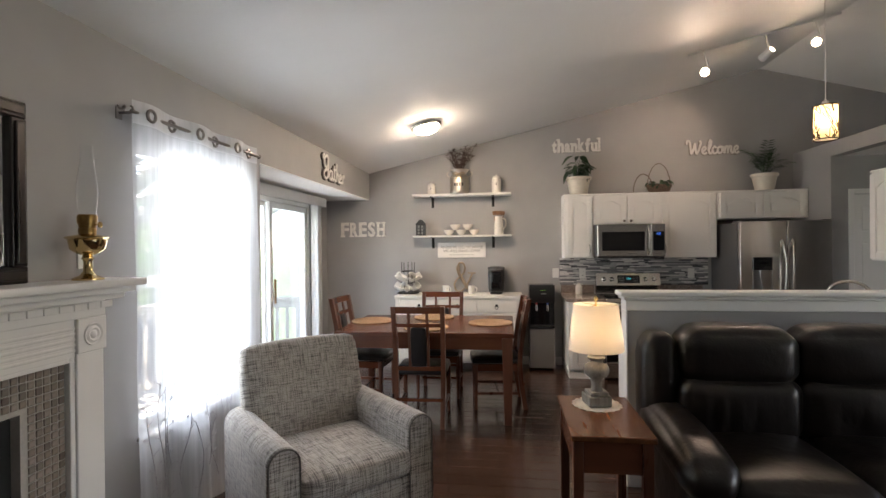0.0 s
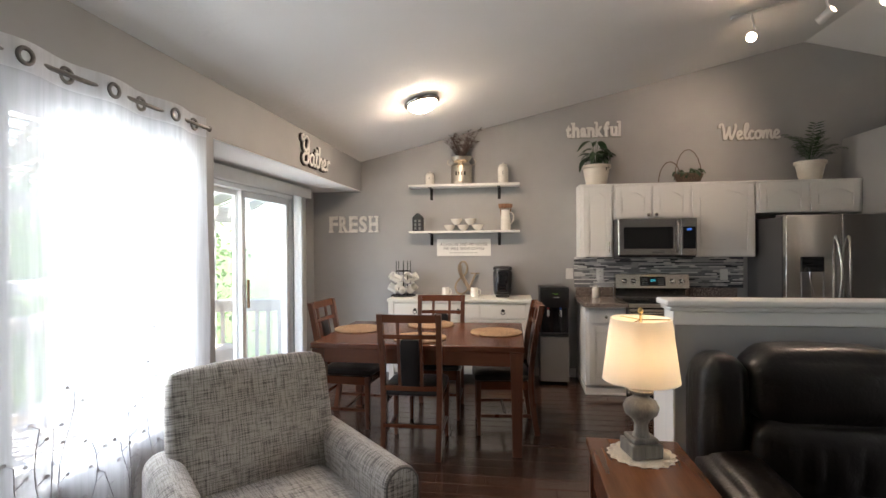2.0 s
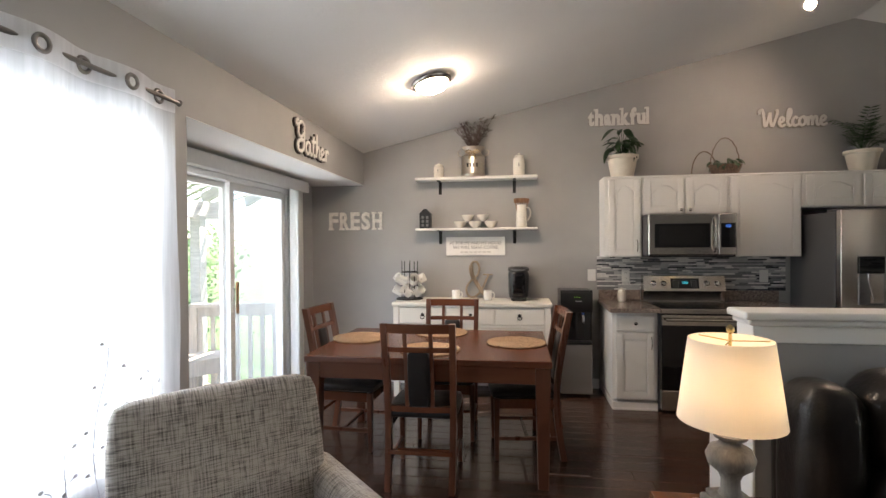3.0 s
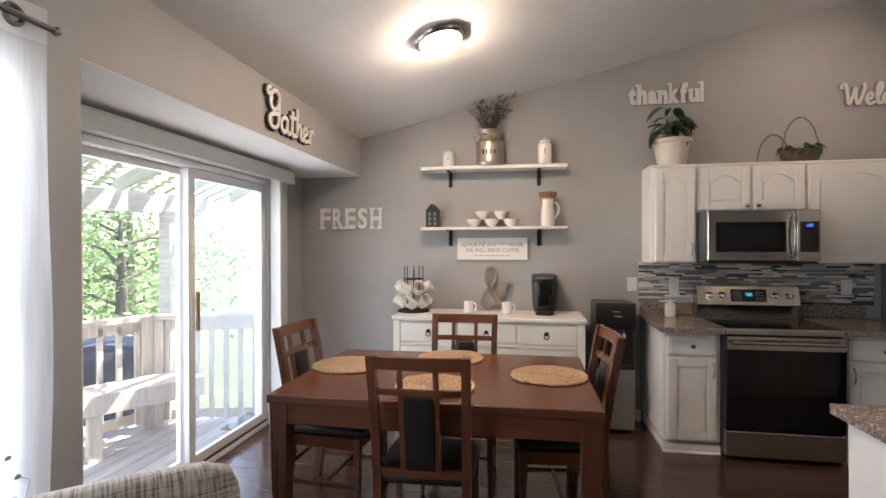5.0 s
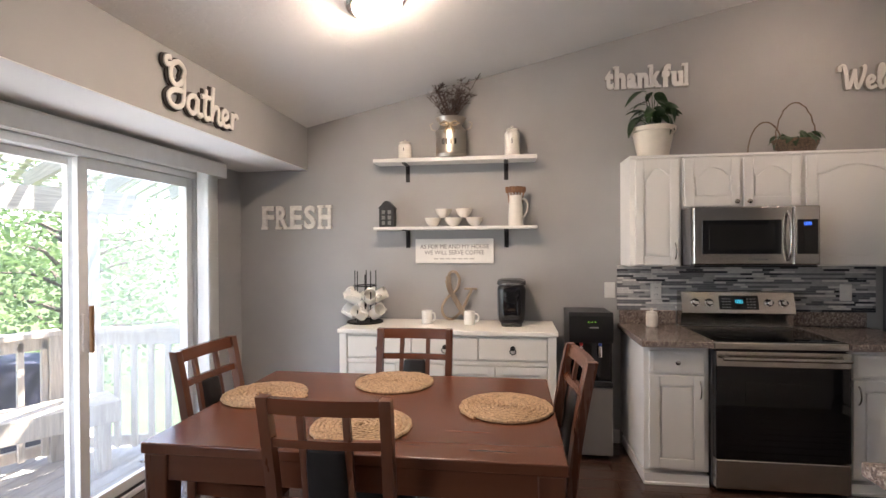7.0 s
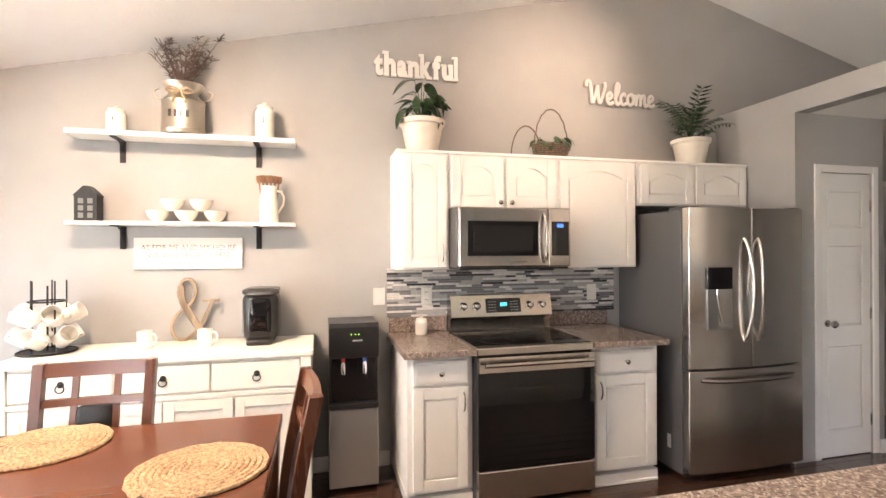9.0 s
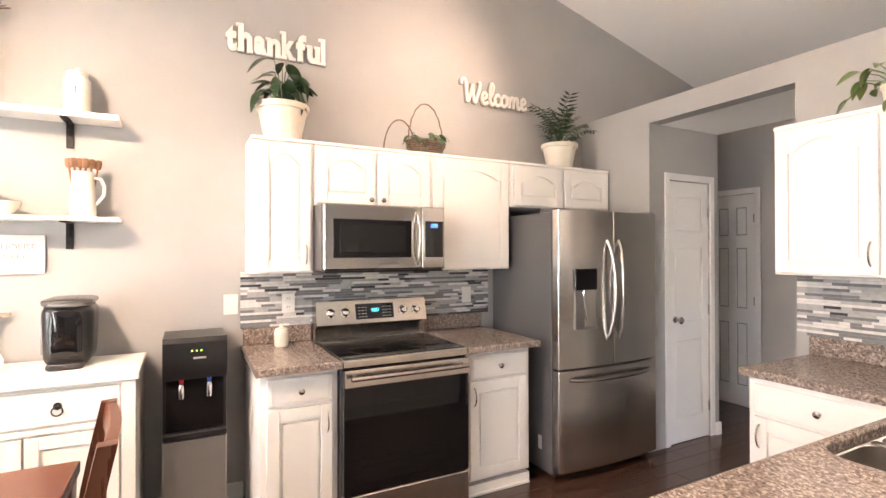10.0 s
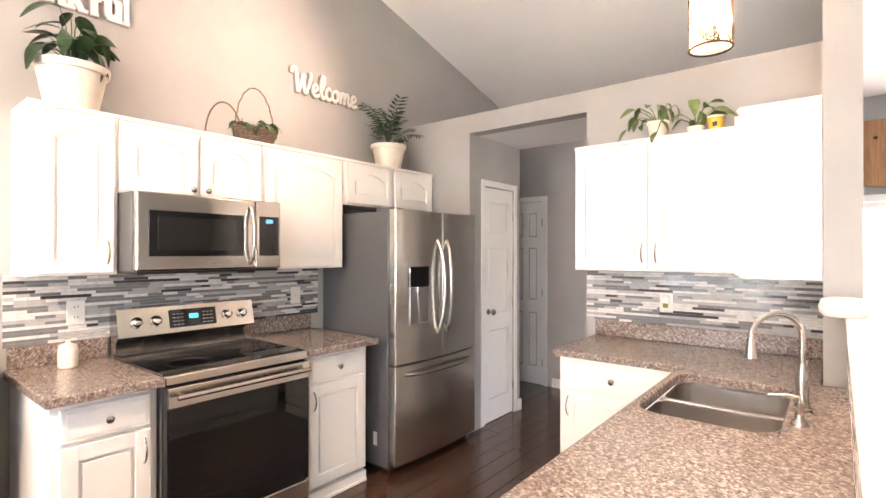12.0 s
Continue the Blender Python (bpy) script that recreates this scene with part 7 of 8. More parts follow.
def sheer_mat(name, lo, hi, face=0.45):
    m = bpy.data.materials.new(name)
    m.use_nodes = True
    nt = m.node_tree
    nt.nodes.remove(nt.nodes["Principled BSDF"])
    tr_ = nt.nodes.new("ShaderNodeBsdfTransparent")
    tr_.inputs[0].default_value = (0.97, 0.98, 1, 1)
    tl_ = nt.nodes.new("ShaderNodeBsdfTranslucent")
    tl_.inputs[0].default_value = (0.88, 0.91, 0.95, 1)
    df = nt.nodes.new("ShaderNodeBsdfDiffuse")
    df.inputs[0].default_value = (0.80, 0.81, 0.83, 1)
    a = nt.nodes.new("ShaderNodeMixShader")
    a.inputs[0].default_value = face
    nt.links.new(tl_.outputs[0], a.inputs[1])
    nt.links.new(df.outputs[0], a.inputs[2])
    b = nt.nodes.new("ShaderNodeMixShader")
    weave = ramp(nt, noise_tex(nt, coords(nt, (1, 1, 0.06)), 40, 3), [(0.3, grey(lo)), (0.7, grey(hi))])
    nt.links.new(weave, b.inputs[0])
    nt.links.new(tr_.outputs[0], b.inputs[1])
    nt.links.new(a.outputs[0], b.inputs[2])
    nt.links.new(b.outputs[0], nt.nodes["Material Output"].inputs[0])
    return m


cu_ = thing("sheer_curtain", pose(LEFT + 0.085, 2.985, 0), "white sheer grommet curtain embroidered with grey sprigs", "curtain")
CY = 1.165


def fold(y, z):
    """How far the cloth stands off the rod's line."""
    k = 2 * math.pi * y / 0.39
    amp_ = 0.036 * (0.75 + 0.25 * math.cos(z * 1.3))
    return amp_ * math.sin(k + 0.25 * math.sin(z * 1.7)) + 0.010 * math.sin(k * 2.3 + z * 2.0) * (1 - z / 2.4)


bm = bmnew()
ny, nz = 120, 40
grid = [[bm.verts.new((fold(CY * i / ny, 2.225 * j / nz), CY * i / ny + 0.012 * math.sin(j * 0.31 + i * 0.06) * (1 - j / nz), 0.015 + 2.21 * j / nz)) for i in range(ny + 1)] for j in range(nz + 1)]
for j in range(nz):
    for i in range(ny):
        bm.faces.new((grid[j][i], grid[j][i + 1], grid[j + 1][i + 1], grid[j + 1][i]))
part("cloth", bm, sheer_mat("sheer_voile", 0.46, 0.6), cu_, "", None, True, 80)
bm = bmnew()
hem = [[bm.verts.new((fold(CY * i / ny, 2.2) + 0.003, CY * i / ny, z)) for i in range(ny + 1)] for z in (2.118, 2.165, 2.228)]
for a, b in zip(hem, hem[1:]):
    for i in range(ny):
        bm.faces.new((a[i], a[i + 1], b[i + 1], b[i]))
part("header", bm, sheer_mat("doubled_voile", 0.72, 0.86, 0.85), cu_, "doubled cloth header", None, True, 80)
for i in range(8):
    y = 0.0975 + 0.195 * i
    if y > CY:
        break
    part("grommet", add_tube(bmnew(), [(fold(y, 2.2) + 0.004, y + 0.027 * math.cos(2 * math.pi * k / 20), 2.172 + 0.027 * math.sin(2 * math.pi * k / 20)) for k in range(20)], 0.0085, 8, closed=True), PEWTER, cu_, "pewter grommet")
SPRIG = plain_mat("grey_embroidery", (0.42, 0.42, 0.45), 0.9, 0, 0.2, 60, 0)
rng = random.Random(21)
for i in range(15):
    y0 = 0.06 + CY * (i / 15.5)
    bm = bmnew()
    z0, hgt = rng.uniform(0.06, 0.45), rng.uniform(0.35, 0.75)
    pts = []
    for k in range(9):
        u = k / 8
        y, z = y0 + 0.03 * math.sin(u * 5 + i), z0 + hgt * u
        pts.append(Vector((fold(y, z) + 0.006, y, z)))
    add_tube(bm, pts, 0.0022, 4)
    for k in range(1, 9):
        s = 1 if k % 2 else -1
        p, q = pts[k], pts[k] + Vector((0.002, s * 0.028, 0.018))
        add_tube(bm, [p, q], 0.0015, 4)
        c0 = q + Vector((0, s * 0.010, 0.006))
        ring = [bm.verts.new(c0 + Vector((0.0015, 0.011 * math.cos(2 * math.pi * t / 8), 0.008 * math.sin(2 * math.pi * t / 8)))) for t in range(8)]
        bm.faces.new(ring)
    part("embroidery", bm, SPRIG, cu_)

# ---- sliding patio door ----
sd = thing("door_3", pose(SLIDE - 0.07, 0, 0), "white sliding glass patio door with brass-tone handle", "door")
tagged(sd, kind="structure")
VINYL = plain_mat("white_vinyl", (0.76, 0.76, 0.75), 0.35, 0, 0.03, 20, 0.02)
part("frame", frame_bars(-0.065, 0.065, ((S0, S0 + 0.04, 0, SZ), (S1 - 0.04, S1, 0, SZ), (S0 + 0.04, S1 - 0.04, SZ - 0.045, SZ), (S0 + 0.04, S1 - 0.04, 0.0, 0.035))), VINYL, sd)
part("threshold_track", frame_bars(0.02, 0.055, ((S0 + 0.04, S1 - 0.04, 0.035, 0.045),), 0.002), plain_mat("dark_track", (0.06, 0.06, 0.06), 0.4, 0.6, 0.1, 30, 0), sd)
MID = 5.80


# glare on the panes is mixed into the glass as pale haze
GLARE_GLASS = glass_mat("faint_glare_glass", (0.97, 0.985, 0.985), 0.012)
VEILED = glass_mat("sun_veiled_glass", (0.96, 0.98, 0.98), 0.03)


def sash(name, y0, y1, x, st, glass):
    s = part(name, frame_bars(x - 0.018, x + 0.018, ((y0, y0 + st, 0.046, SZ - 0.046), (y1 - st, y1, 0.046, SZ - 0.046), (y0 + st, y1 - st, 0.046, 0.046 + st), (y0 + st, y1 - st, SZ - 0.046 - st, SZ - 0.046)), 0.003), VINYL, sd)
    g = part("pane", box(x - 0.004, x + 0.004, y0 + st, y1 - st, 0.046 + st, SZ - 0.046 - st), glass, s, smooth=False)
    g.visible_shadow = False
    return s


fixed = sash("fixed_panel", S0 + 0.04, MID - 0.02, -0.035, 0.045, GLARE_GLASS)
slid = sash("sliding_panel", MID - 0.06, S1 - 0.04, 0.022, 0.062, VEILED)
hb = part("handle", box(0.036, 0.052, MID - 0.045, MID - 0.015, 0.95, 1.16, 0.003), VINYL, slid)
part("grip", box(0.058, 0.078, MID - 0.02, MID + 0.002, 0.94, 1.20, 0.005), wood_mat("handle_wood", (0.20, 0.09, 0.03), (0.36, 0.18, 0.07), 0.4, axis=2), hb, "honey wood grip")
bm = add_tube(bmnew(), [(0.05, MID - 0.01, 0.98), (0.066, MID - 0.01, 0.98)], 0.006, 8)
add_tube(bm, [(0.05, MID - 0.01, 1.14), (0.066, MID - 0.01, 1.14)], 0.006, 8)
part("handle_posts", bm, NICKEL, hb)
# the screen's haze further whitens the view through the sliding panel
SCREEN = glass_mat("insect_screen", (0.93, 0.96, 1.0), 0.035)
sc_ = part("insect_screen", frame_bars(-0.052, -0.051, ((MID - 0.02, S1 - 0.06, 0.06, SZ - 0.06),), 0), SCREEN, slid, "pale insect screen", smooth=False)
sc_.visible_shadow = False
structure("trim_slider", frame_bars(SLIDE + 0.001, SLIDE + 0.016, ((S0 - 0.06, S0, 0, SZ), (S1, S1 + 0.06, 0, SZ), (S0 - 0.06, S1 + 0.06, SZ, SZ + 0.06))), TRIM, "white casing of the patio door", "trim")
vb = thing("vertical_blind", pose(SLIDE + 0.02, 0, 0), "white vertical blind stacked open beneath a valance", "blind")
bm = box(0.155, 0.165, 4.60, 6.80, 2.03, 2.125, 0.003)
add_box(bm, 0.0, 0.155, 6.79, 6.80, 2.03, 2.125, 0.002)
add_box(bm, 0.0, 0.155, 4.60, 4.61, 2.03, 2.125, 0.002)
add_box(bm, 0.0, 0.165, 4.60, 6.80, 2.125, 2.135, 0.002)
part("valance", bm, VINYL, vb)
part("head_rail", box(0.06, 0.10, 4.66, 6.78, 2.085, 2.12, 0.003), VINYL, vb)
SLATV = shade_mat("blind_vinyl", (0.78, 0.78, 0.76), 0.25)
for i in range(9):
    y = 6.64 + 0.015 * i
    bm = bmnew()
    for j in range(7):
        u = j / 6
        for z in (0.03, 2.08):
            bm.verts.new((0.03 + 0.085 * u, y + 0.006 * math.sin(math.pi * u), z))
    bm.verts.ensure_lookup_table()
    for j in range(6):
        bm.faces.new((bm.verts[2 * j], bm.verts[2 * j + 2], bm.verts[2 * j + 3], bm.verts[2 * j + 1]))
    part("slat", bm, SLATV, vb, "", None, True, 80)

# floor register by the window
rgd = thing("floor_register", pose(-0.62, 4.24, 0.0), "brown metal floor register", "vent")
part("frame", box(-0.07, 0.07, -0.16, 0.16, 0.0, 0.008, 0.003), plain_mat("bronze_paint", (0.05, 0.032, 0.02), 0.45, 0.4, 0.1, 30, 0), rgd)

# ---- living room's far wall ----
wn2 = thing("window_2", pose(0, 0, 0), "white framed wide living room window", "window")
tagged(wn2, kind="structure")
part("frame", frame_bars(EAST + 0.03, EAST + 0.09, ((V0, V0 + 0.05, VZ0, VZ1), (V1 - 0.05, V1, VZ0, VZ1), (V0 + 0.05, V1 - 0.05, VZ0, VZ0 + 0.05), (V0 + 0.05, V1 - 0.05, VZ1 - 0.05, VZ1), (2.2, 2.26, VZ0 + 0.05, VZ1 - 0.05))), TRIM, wn2)
for y0, y1 in ((V0 + 0.05, 2.2), (2.26, V1 - 0.05)):
    g = part("pane", box(EAST + 0.058, EAST + 0.062, y0, y1, VZ0 + 0.05, VZ1 - 0.05), GLASS, wn2, smooth=False)
    g.visible_shadow = False
part("casing", frame_bars(EAST - 0.016, EAST - 0.001, ((V0 - 0.07, V0, VZ0 - 0.07, VZ1 + 0.07), (V1, V1 + 0.07, VZ0 - 0.07, VZ1 + 0.07), (V0, V1, VZ1, VZ1 + 0.07), (V0, V1, VZ0 - 0.07, VZ0))), TRIM, wn2)
PINE = wood_mat("knotty_pine", (0.34, 0.15, 0.06), (0.52, 0.27, 0.12), 0.45, axis=2, scale=0.7)
pb = thing("wooden_plaque", pose(EAST - 0.003, 3.96, 2.03, 0, 0, -90), "rounded knotty pine plaque on the living room wall", "plaque")
pts = [(-0.30, 0.62), (-0.30, 0.02)] + [(0.30 * -math.cos(math.pi * i / 16), 0.02 + 0.12 * (1 - math.sin(math.pi * i / 16))) for i in range(1, 16)] + [(0.30, 0.02), (0.30, 0.62)]
part("board", add_prism(bmnew(), pts, 0.03, Matrix.Translation((0.06, -0.032, 0))), PINE, pb)
for x, z in ((-0.10, 0.46), (0.02, 0.42), (-0.2, 0.55)):
    part("knot", add_lathe(bmnew(), [(0.016, 0), (0.012, 0.0015), (0, 0.0016)], 12), DARKWOOD, pb, "", pose(x + 0.06, -0.032, z, 90))

# ---- outside: deck, pergola, trees ----
DECKWOOD = wood_mat("weathered_deck", (0.46, 0.425, 0.39), (0.62, 0.59, 0.55), 0.75, axis=1, scale=0.8, random_tint=0.3, worldspace=True)
CEDAR = wood_mat("pale_cedar", (0.58, 0.50, 0.41), (0.74, 0.67, 0.58), 0.7, axis=2, scale=0.7)


def grass_mat():
    m, nt, p = node_mat("lawn", 0.9, 0, (0.06, 0.1, 0.03))
    v = world_coords(nt)
    c = ramp(nt, noise_tex(nt, v, 0.5, 6), [(0.3, (0.045, 0.085, 0.02)), (0.7, (0.10, 0.14, 0.045))])
    nt.links.new(c, p.inputs["Base Color"])
    bump(nt, p, noise_tex(nt, v, 40, 4), 0.8, 0.05)
    return m


GZ = -0.9
bm = bmnew()
bmesh.ops.create_grid(bm, x_segments=8, y_segments=8, size=600)
structure("ground", bm, grass_mat(), "green lawn beyond the deck", "ground", Matrix.Translation((0, 0, GZ)))
DZ = -0.10
dk = thing("deck", pose(0, 0, 0), "weathered grey wooden deck outside the patio door", "deck")
tagged(dk, kind="structure")
plank = mesh_of("deck_board", box(-0.068, 0.068, 2.6, 7.1, DZ - 0.03, DZ, 0.004, 1), DECKWOOD)
for i in range(16):
    ob = new("deck_board", plank)
    ob.parent = dk
    ob.matrix_basis = Matrix.Translation((-1.74 - 0.142 * i, 0, 0))
for y in (2.7, 4.2, 5.7, 7.0):
    part("joist", box(-4.0, -1.66, y - 0.02, y + 0.02, DZ - 0.2, DZ - 0.032), CEDAR, dk)
for x in (-3.9, -1.8):
    for y in (2.7, 7.0):
        part("deck_post", box(x - 0.05, x + 0.05, y - 0.05, y + 0.05, GZ, DZ - 0.2), CEDAR, dk)

BAL = mesh_of("baluster", box(-0.02, 0.02, -0.02, 0.02, 0.06, 0.93, 0.003, 1), CEDAR)


def railing(a, b, n):
    a, b = Vector((*a, DZ)), Vector((*b, DZ))
    d = b - a
    ang = math.degrees(math.atan2(d.y, d.x))
    r = thing("deck_railing", pose(a.x, a.y, DZ, 0, 0, ang), "pale cedar deck railing with square balusters", "railing", "deck railings")
    L_ = d.length
    part("cap_rail", box(-0.03, L_ + 0.03, -0.07, 0.07, 0.955, 0.995, 0.004), CEDAR, r)
    part("top_rail", box(0, L_, -0.02, 0.02, 0.86, 0.953, 0.003), CEDAR, r)
    part("bottom_rail", box(0, L_, 0.021, 0.055, 0.06, 0.14, 0.003), CEDAR, r)
    for k in range(n):
        ob = new("baluster", BAL)
        ob.parent = r
        ob.matrix_basis = Matrix.Translation((L_ * (k + 0.5) / n, 0, 0))
    for x in (0.0, L_):
        part("post", box(x - 0.045, x + 0.045, -0.045, 0.045, 0, 0.954, 0.004), CEDAR, r)


railing((-3.75, 4.55), (-2.66, 6.68), 17)
railing((-2.58, 6.76), (-1.72, 6.97), 7)
bn = thing("deck_bench", pose(-2.50, 5.95, DZ, 0, 0, 56), "built-in pale wooden bench along the deck railing", "bench")
for k in range(3):
    part("seat_board", box(-0.1, 0.80, 0.005 + k * 0.115, 0.11 + k * 0.115, 0.47, 0.51, 0.004), CEDAR, bn)
part("fascia", box(-0.1, 0.80, -0.03, 0.0, 0.36, 0.51, 0.004), CEDAR, bn)
for x in (0.0, 0.66):
    part("bench_leg", box(x, x + 0.09, 0.03, 0.12, 0, 0.47, 0.004), CEDAR, bn)
dmt = thing("doormat", pose(-1.86, 5.40, DZ, 0, 0, 0), "black doormat with pale lattice pattern", "doormat")
part("mat", box(-0.20, 0.20, -0.36, 0.36, 0, 0.012, 0.004), BLACK, dmt)
for k in range(-3, 4):
    for s in (-1, 1):
        part("lattice_stripe", add_box(bmnew(), -0.19, 0.19, -0.006, 0.006, 0.012, 0.014, m=Matrix.Translation((0, k * 0.11, 0)) @ Matrix.Rotation(s * 0.5, 4, "Z")), WHITEPLASTIC, dmt)
gr = thing("covered_grill", pose(-3.35, 6.75, GZ, 0, 0, 30), "dark blue covered grill beyond the railing", "grill")
part("cover", soft_box(-0.55, 0.45, -0.3, 0.3, 0.75, 1.52, 0.08, 0.02, 0.02, 9, 4), plain_mat("dark_blue_cover", (0.02, 0.022, 0.045), 0.6, 0, 0.2, 12, 0.1), gr)
for x in (-0.42, 0.32):
    for y in (-0.2, 0.2):
        part("leg", box(x - 0.03, x + 0.03, y - 0.03, y + 0.03, 0, 0.8), BLACK, gr)

pg = thing("pergola", pose(0, 0, 0), "whitewashed wooden pergola with lattice roof over the deck", "pergola")
WASH = wood_mat("sun_bleached_wood", (0.56, 0.53, 0.48), (0.72, 0.69, 0.64), 0.7, axis=0, scale=0.7)


def beam(a, b, w, h, name="beam", mt=WASH):
    a, b = Vector(a), Vector(b)
    d = b - a
    rot = d.to_track_quat("X", "Z").to_matrix().to_4x4()
    part(name, box(0, d.length, -w / 2, w / 2, 0, h, 0.004), mt, pg, "", Matrix.Translation(a) @ rot)


beam((-4.2, 4.2, 1.86), (-2.55, 7.35, 1.80), 0.08, 0.19)
for t in (0.0, 0.90):
    x, y = -4.2 + 1.65 * t, 4.2 + 3.15 * t
    part("post", box(x - 0.06, x + 0.06, y - 0.06, y + 0.06, GZ, 1.84, 0.005), WASH, pg)
beam((-1.68, 3.2, 2.32), (-1.68, 7.9, 2.32), 0.05, 0.14, "ledger")
for i in range(8):
    y = 3.5 + 0.6 * i
    beam((-1.70, y, 2.40), (-4.35 + 0.22 * i, y + 0.5, 2.02), 0.04, 0.13, "rafter")
for i in range(13):
    x = -1.80 - 0.2 * i
    z = 2.54 - 0.145 * 0.2 * i
    beam((x, 3.3, z), (x, 8.3, z), 0.045, 0.02, "roof_slat")
for i in range(22):
    y = 2.6 + 0.27 * i
    beam((-1.75, y, 2.565), (-4.2, y + 1.6, 2.21), 0.06, 0.012, "lattice_strip")
    beam((-1.75, y + 1.6, 2.580), (-4.2, y, 2.225), 0.06, 0.012, "lattice_strip")


def tree(name, x, y, h, crown_r, seed, n=2500, label="leafy green deciduous tree beyond the deck"):
    t = thing(name, pose(x, y, GZ), label, "tree", "trees behind the deck")
    rg_ = random.Random(seed)
    bm = add_tube(bmnew(), [(0, 0, 0), (0.05, 0.02, h * 0.3), (0.0, 0.08, h * 0.6), (0.06, 0.0, h * 0.9)], 0.16, 10, taper=0.2)
    tips = []
    for i in range(14):
        a, z = rg_.uniform(0, 6.28), h * rg_.uniform(0.22, 0.85)
        r_ = crown_r * rg_.uniform(0.5, 1.0) * (1.1 - 0.5 * z / h)
        tip = Vector((r_ * math.cos(a), r_ * math.sin(a), z + r_ * rg_.uniform(0.1, 0.5)))
        add_tube(bm, [(0, 0, z), tip * 0.5 + Vector((0, 0, z * 0.5 + 0.1)), tip], 0.045, 5, taper=0.25)
        tips.append(tip)
    part("trunk", bm, plain_mat("tree_bark", (0.10, 0.08, 0.06), 0.9, 0, 0.3, 12, 0.8), t)
    vs, fs = [], []
    for i in range(n):
        c0 = rg_.choice(tips)
        g = Vector((rg_.gauss(0, 1), rg_.gauss(0, 1), rg_.gauss(0, 0.8))) * crown_r * 0.27
        p = c0 * rg_.uniform(0.75, 1.05) + g
        u = Vector((rg_.uniform(-1, 1), rg_.uniform(-1, 1), rg_.uniform(-0.6, 0.6))).normalized()
        w = u.orthogonal().normalized()
        s = rg_.uniform(0.04, 0.085)
        b0 = len(vs)
        vs += [p - u * s, p + w * s * 0.5, p + u * s, p - w * s * 0.5]
        fs.append((b0, b0 + 1, b0 + 2, b0 + 3))
    me = bpy.data.meshes.new("crown")
    me.from_pydata([tuple(v) for v in vs], [], fs)
    me.materials.append(TREELEAF)
    ob = new("crown", me)
    ob.parent = t


def tree_leaf_mat():
    m, nt, p = node_mat("tree_foliage", 0.5, 0, (0.06, 0.12, 0.03))
    g = nt.nodes.new("ShaderNodeNewGeometry")
    c = ramp(nt, g.outputs["Random Per Island"], [(0.0, (0.08, 0.15, 0.05)), (0.6, (0.13, 0.22, 0.08)), (1.0, (0.22, 0.31, 0.13))])
    nt.links.new(c, p.inputs["Base Color"])
    tl_ = nt.nodes.new("ShaderNodeBsdfTranslucent")
    nt.links.new(c, tl_.inputs[0])
    mx = nt.nodes.new("ShaderNodeMixShader")
    mx.inputs[0].default_value = 0.5
    nt.links.new(p.outputs[0], mx.inputs[1])
    nt.links.new(tl_.outputs[0], mx.inputs[2])
    nt.links.new(mx.outputs[0], nt.nodes["Material Output"].inputs[0])
    return m


TREELEAF = tree_leaf_mat()
for i, (x, y, h, r_) in enumerate(((-7.4, 8.2, 4.2, 1.7), (-9.7, 11.0, 5.2, 2.0), (-11.5, 8.6, 5.6, 2.2), (-8.5, 5.2, 5.0, 2.0), (-6.6, 10.6, 3.2, 1.7), (-8.6, 13.0, 4.6, 2.2), (-9.2, 7.0, 3.0, 2.0), (-12.5, 12.5, 6.0, 2.6), (-6.2, 7.2, 2.4, 1.4))):
    tree("tree", x, y, h, r_, 40 + i)

# ---- pieces: floor planks and backsplash tiles ----
floor_ob = bpy.data.objects["floor"]
rng = random.Random(77)
PW = 0.127
plank_meshes = {}


def plank_mesh(length):
    key = round(length, 3)
    if key not in plank_meshes:
        g = 0.0012
        bm = bmnew()
        add_box(bm, g, length - g, g, PW - g, -0.0115, 0.0)
        top = [e for e in bm.edges if all(v.co.z > -0.001 for v in e.verts)]
        bmesh.ops.bevel(bm, geom=top, offset=0.002, segments=1, affect="EDGES")
        plank_meshes[key] = mesh_of("floor_plank", bm, FLOORWOOD, False)
    return plank_meshes[key]


near, rest = [], []
y = FRONT
while y < BACK - 0.01:
    x = -1.50 if y > RECESS_Y - 0.1 else LEFT
    x -= rng.choice((0.0, 0.2, 0.35))
    while x < EAST:
        length = rng.choice((0.6, 0.9, 1.2, 1.5))
        x1 = min(x + length, EAST)
        (near if 2.0 < y and x < 3.6 else rest).append((x, y, round(x1 - x, 3)))
        x += length
    y += PW
rest += near[300:]
for x, y, length in near[:300]:
    ob = new("floor_plank", plank_mesh(length))
    ob.parent = floor_ob
    ob.matrix_basis = Matrix.Translation((x, y, -0.0005))
bm = bmnew()
for x, y, length in rest:
    if length > 0.02:
        add_box(bm, x + 0.0012, x + length - 0.0012, y + 0.0012, y + PW - 0.0012, -0.012, -0.0005)
ob = new("floor_plank_rest", mesh_of("floor_plank_rest", bm, FLOORWOOD, False))
ob.parent = floor_ob
tagged(ob, kind="stuff")

tile_mats = []
for name, c3, r_ in (("tile_white_marble", (0.66, 0.65, 0.63), 0.25), ("tile_pale_grey", (0.40, 0.40, 0.405), 0.12), ("tile_mid_grey", (0.19, 0.195, 0.205), 0.08), ("tile_slate", (0.055, 0.058, 0.065), 0.08)):
    tile_mats.append(plain_mat(name, c3, r_, 0, 0.12, 35, 0.03))
ROWH = 0.0156
tile_meshes = {}


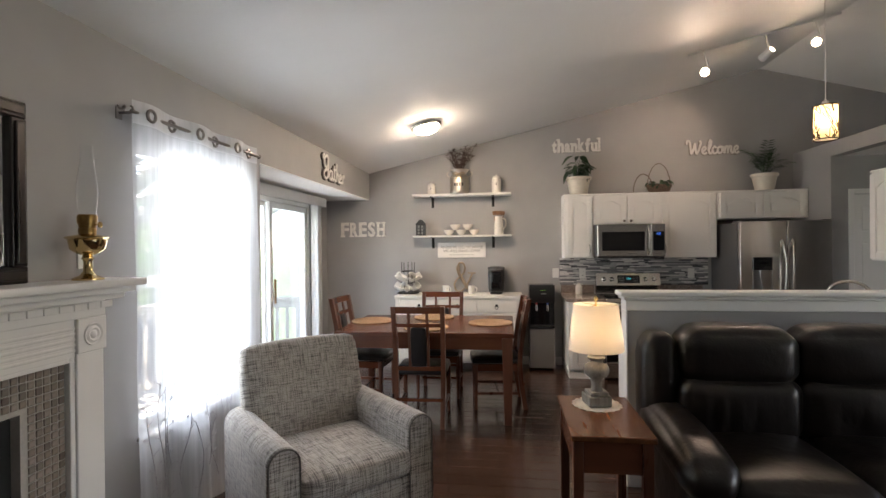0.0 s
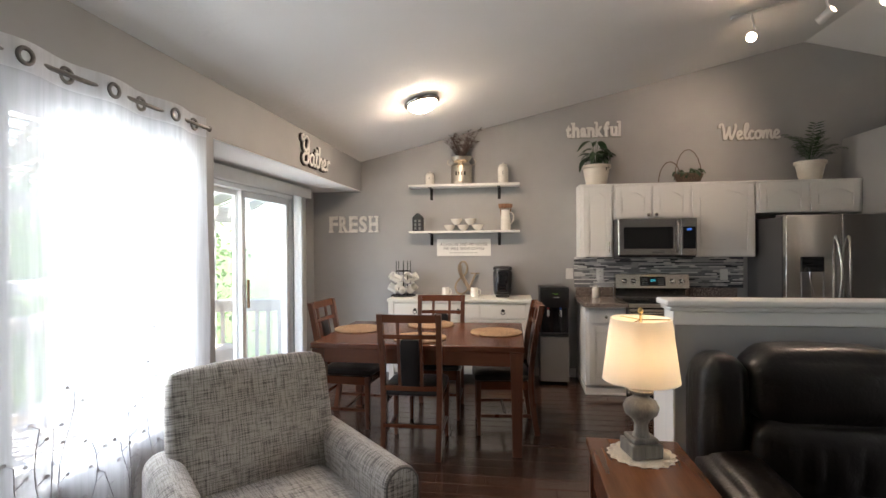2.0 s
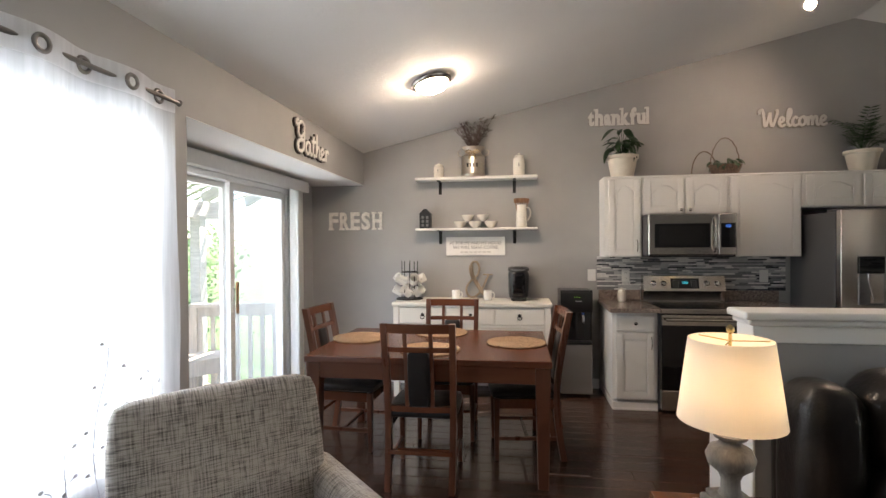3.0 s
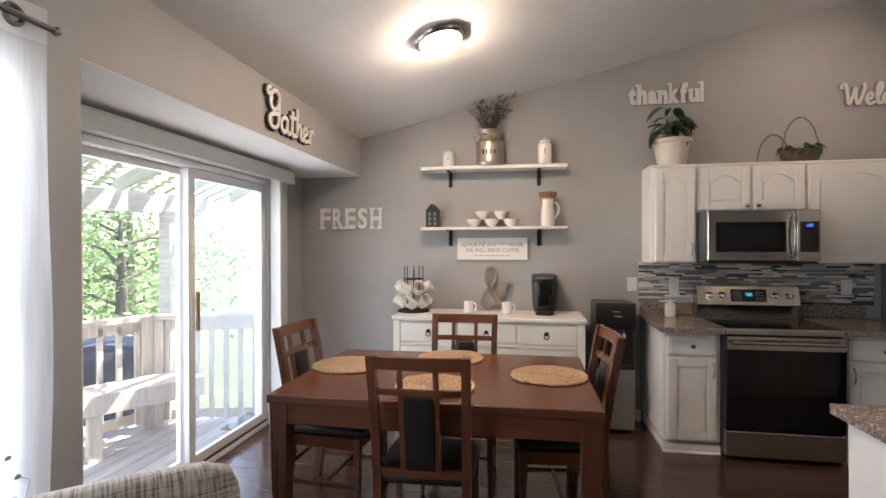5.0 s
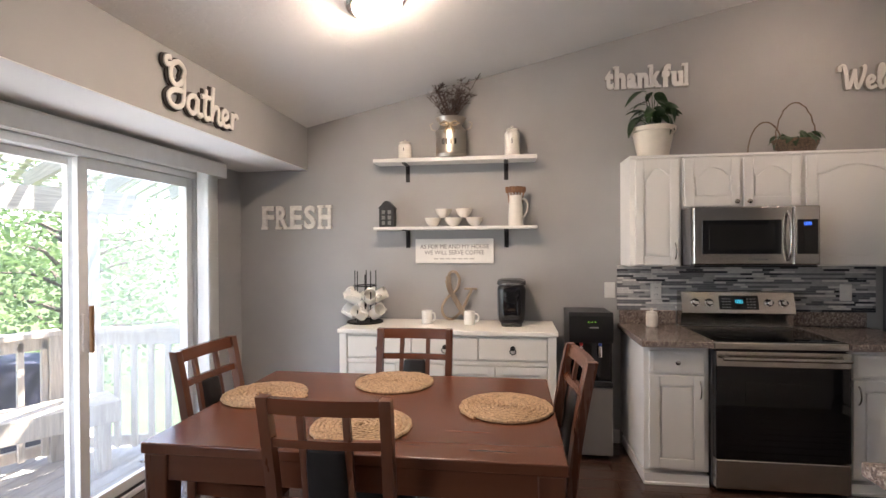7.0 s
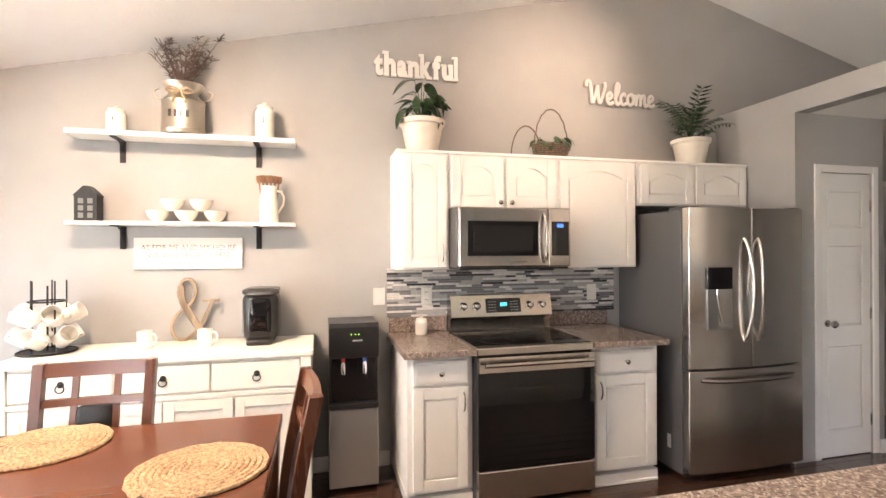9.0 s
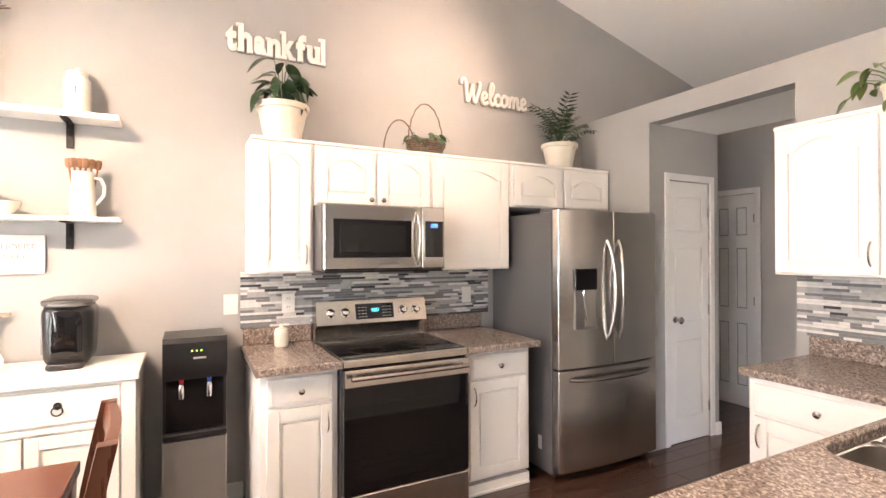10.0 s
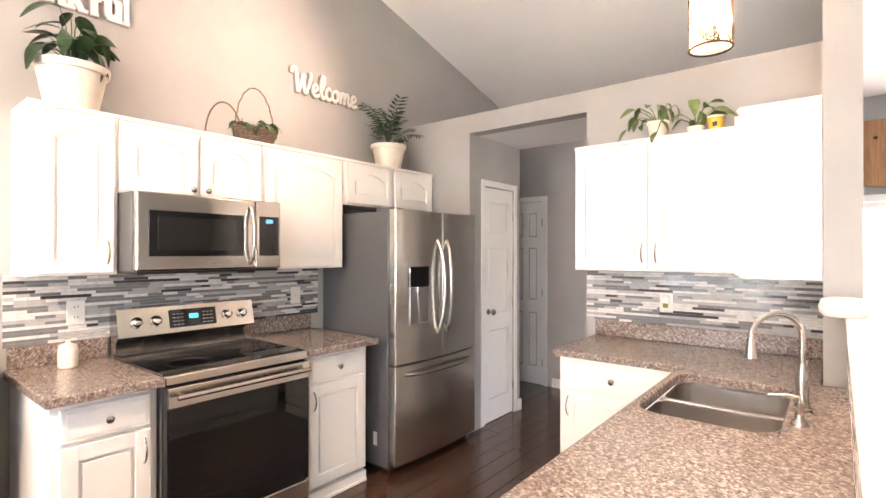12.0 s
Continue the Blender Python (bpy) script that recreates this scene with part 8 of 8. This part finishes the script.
def tile_mesh(length, k):
    key = (round(length, 3), k)
    if key not in tile_meshes:
        bm = bmnew()
        add_box(bm, 0.0007, length - 0.0007, -0.009, 0, 0.0007, ROWH - 0.0007)
        front = [e for e in bm.edges if all(v.co.y < -0.008 for v in e.verts)]
        bmesh.ops.bevel(bm, geom=front, offset=0.001, segments=1, affect="EDGES")
        tile_meshes[key] = mesh_of("tile", bm, tile_mats[k], False)
    return tile_meshes[key]


def backsplash(name, m, width, z0, z1, label, seed):
    """Strip mosaic on a bed of grout, x 0..width, face to -y."""
    r_ = random.Random(seed)
    bed = structure(name, box(0, width, -0.004, 0, z0, z1), GROUT2, label, "backsplash", m)
    made = 0
    vs, fs, mats = [], [], []
    z = z0
    while z + ROWH <= z1 + 0.002:
        x = -r_.choice((0.0, 0.04, 0.08))
        while x < width - 0.01:
            length = r_.choices((0.05, 0.08, 0.12, 0.17, 0.21), (2, 3, 4, 3, 2))[0]
            x0, x1 = max(0.0, x), min(x + length, width)
            k = r_.choices((0, 1, 2, 3), (5, 5, 4, 2.2))[0]
            x += length
            if x1 - x0 < 0.008:
                continue
            if made < 300:
                ob = new("tile", tile_mesh(x1 - x0, k))
                ob.parent = bed
                ob.matrix_basis = Matrix.Translation((x0, -0.0005 + r_.uniform(-0.001, 0.0005), z))
                made += 1
            else:
                b0 = len(vs)
                for yy in (-0.009, -0.001):
                    vs += [(x0 + 0.0007, yy, z + 0.0007), (x1 - 0.0007, yy, z + 0.0007), (x1 - 0.0007, yy, z + ROWH - 0.0007), (x0 + 0.0007, yy, z + ROWH - 0.0007)]
                for q in ((0, 1, 2, 3), (1, 5, 6, 2), (0, 3, 7, 4), (3, 2, 6, 7), (0, 4, 5, 1)):
                    fs.append([b0 + i for i in q])
                    mats.append(k)
        z += ROWH
    if vs:
        me = bpy.data.meshes.new("tile_rest")
        me.from_pydata(vs, [], fs)
        for mt in tile_mats:
            me.materials.append(mt)
        me.polygons.foreach_set("material_index", mats)
        ob = new("tile_rest", me)
        ob.parent = bed
        tagged(ob, kind="stuff")


GROUT2 = plain_mat("pale_grout", (0.42, 0.42, 0.41), 0.9, 0, 0.06, 60, 0.1)
backsplash("backsplash_range", pose(1.584, BACK - 0.0015, 0), 1.78, 1.0225, 1.364, "grey and white strip mosaic backsplash behind the range", 1)
backsplash("backsplash_sink", pose(RIGHT - 0.0015, 5.605, 0, 0, 0, -90), 1.29, 1.0225, 1.352, "grey strip mosaic backsplash beside the sink", 2)
backsplash("backsplash_pony", pose(3.695, 4.2215, 0, 0, 0, 180), 2.0, 0.9215, 1.103, "grey strip mosaic on the kitchen side of the half wall", 3)
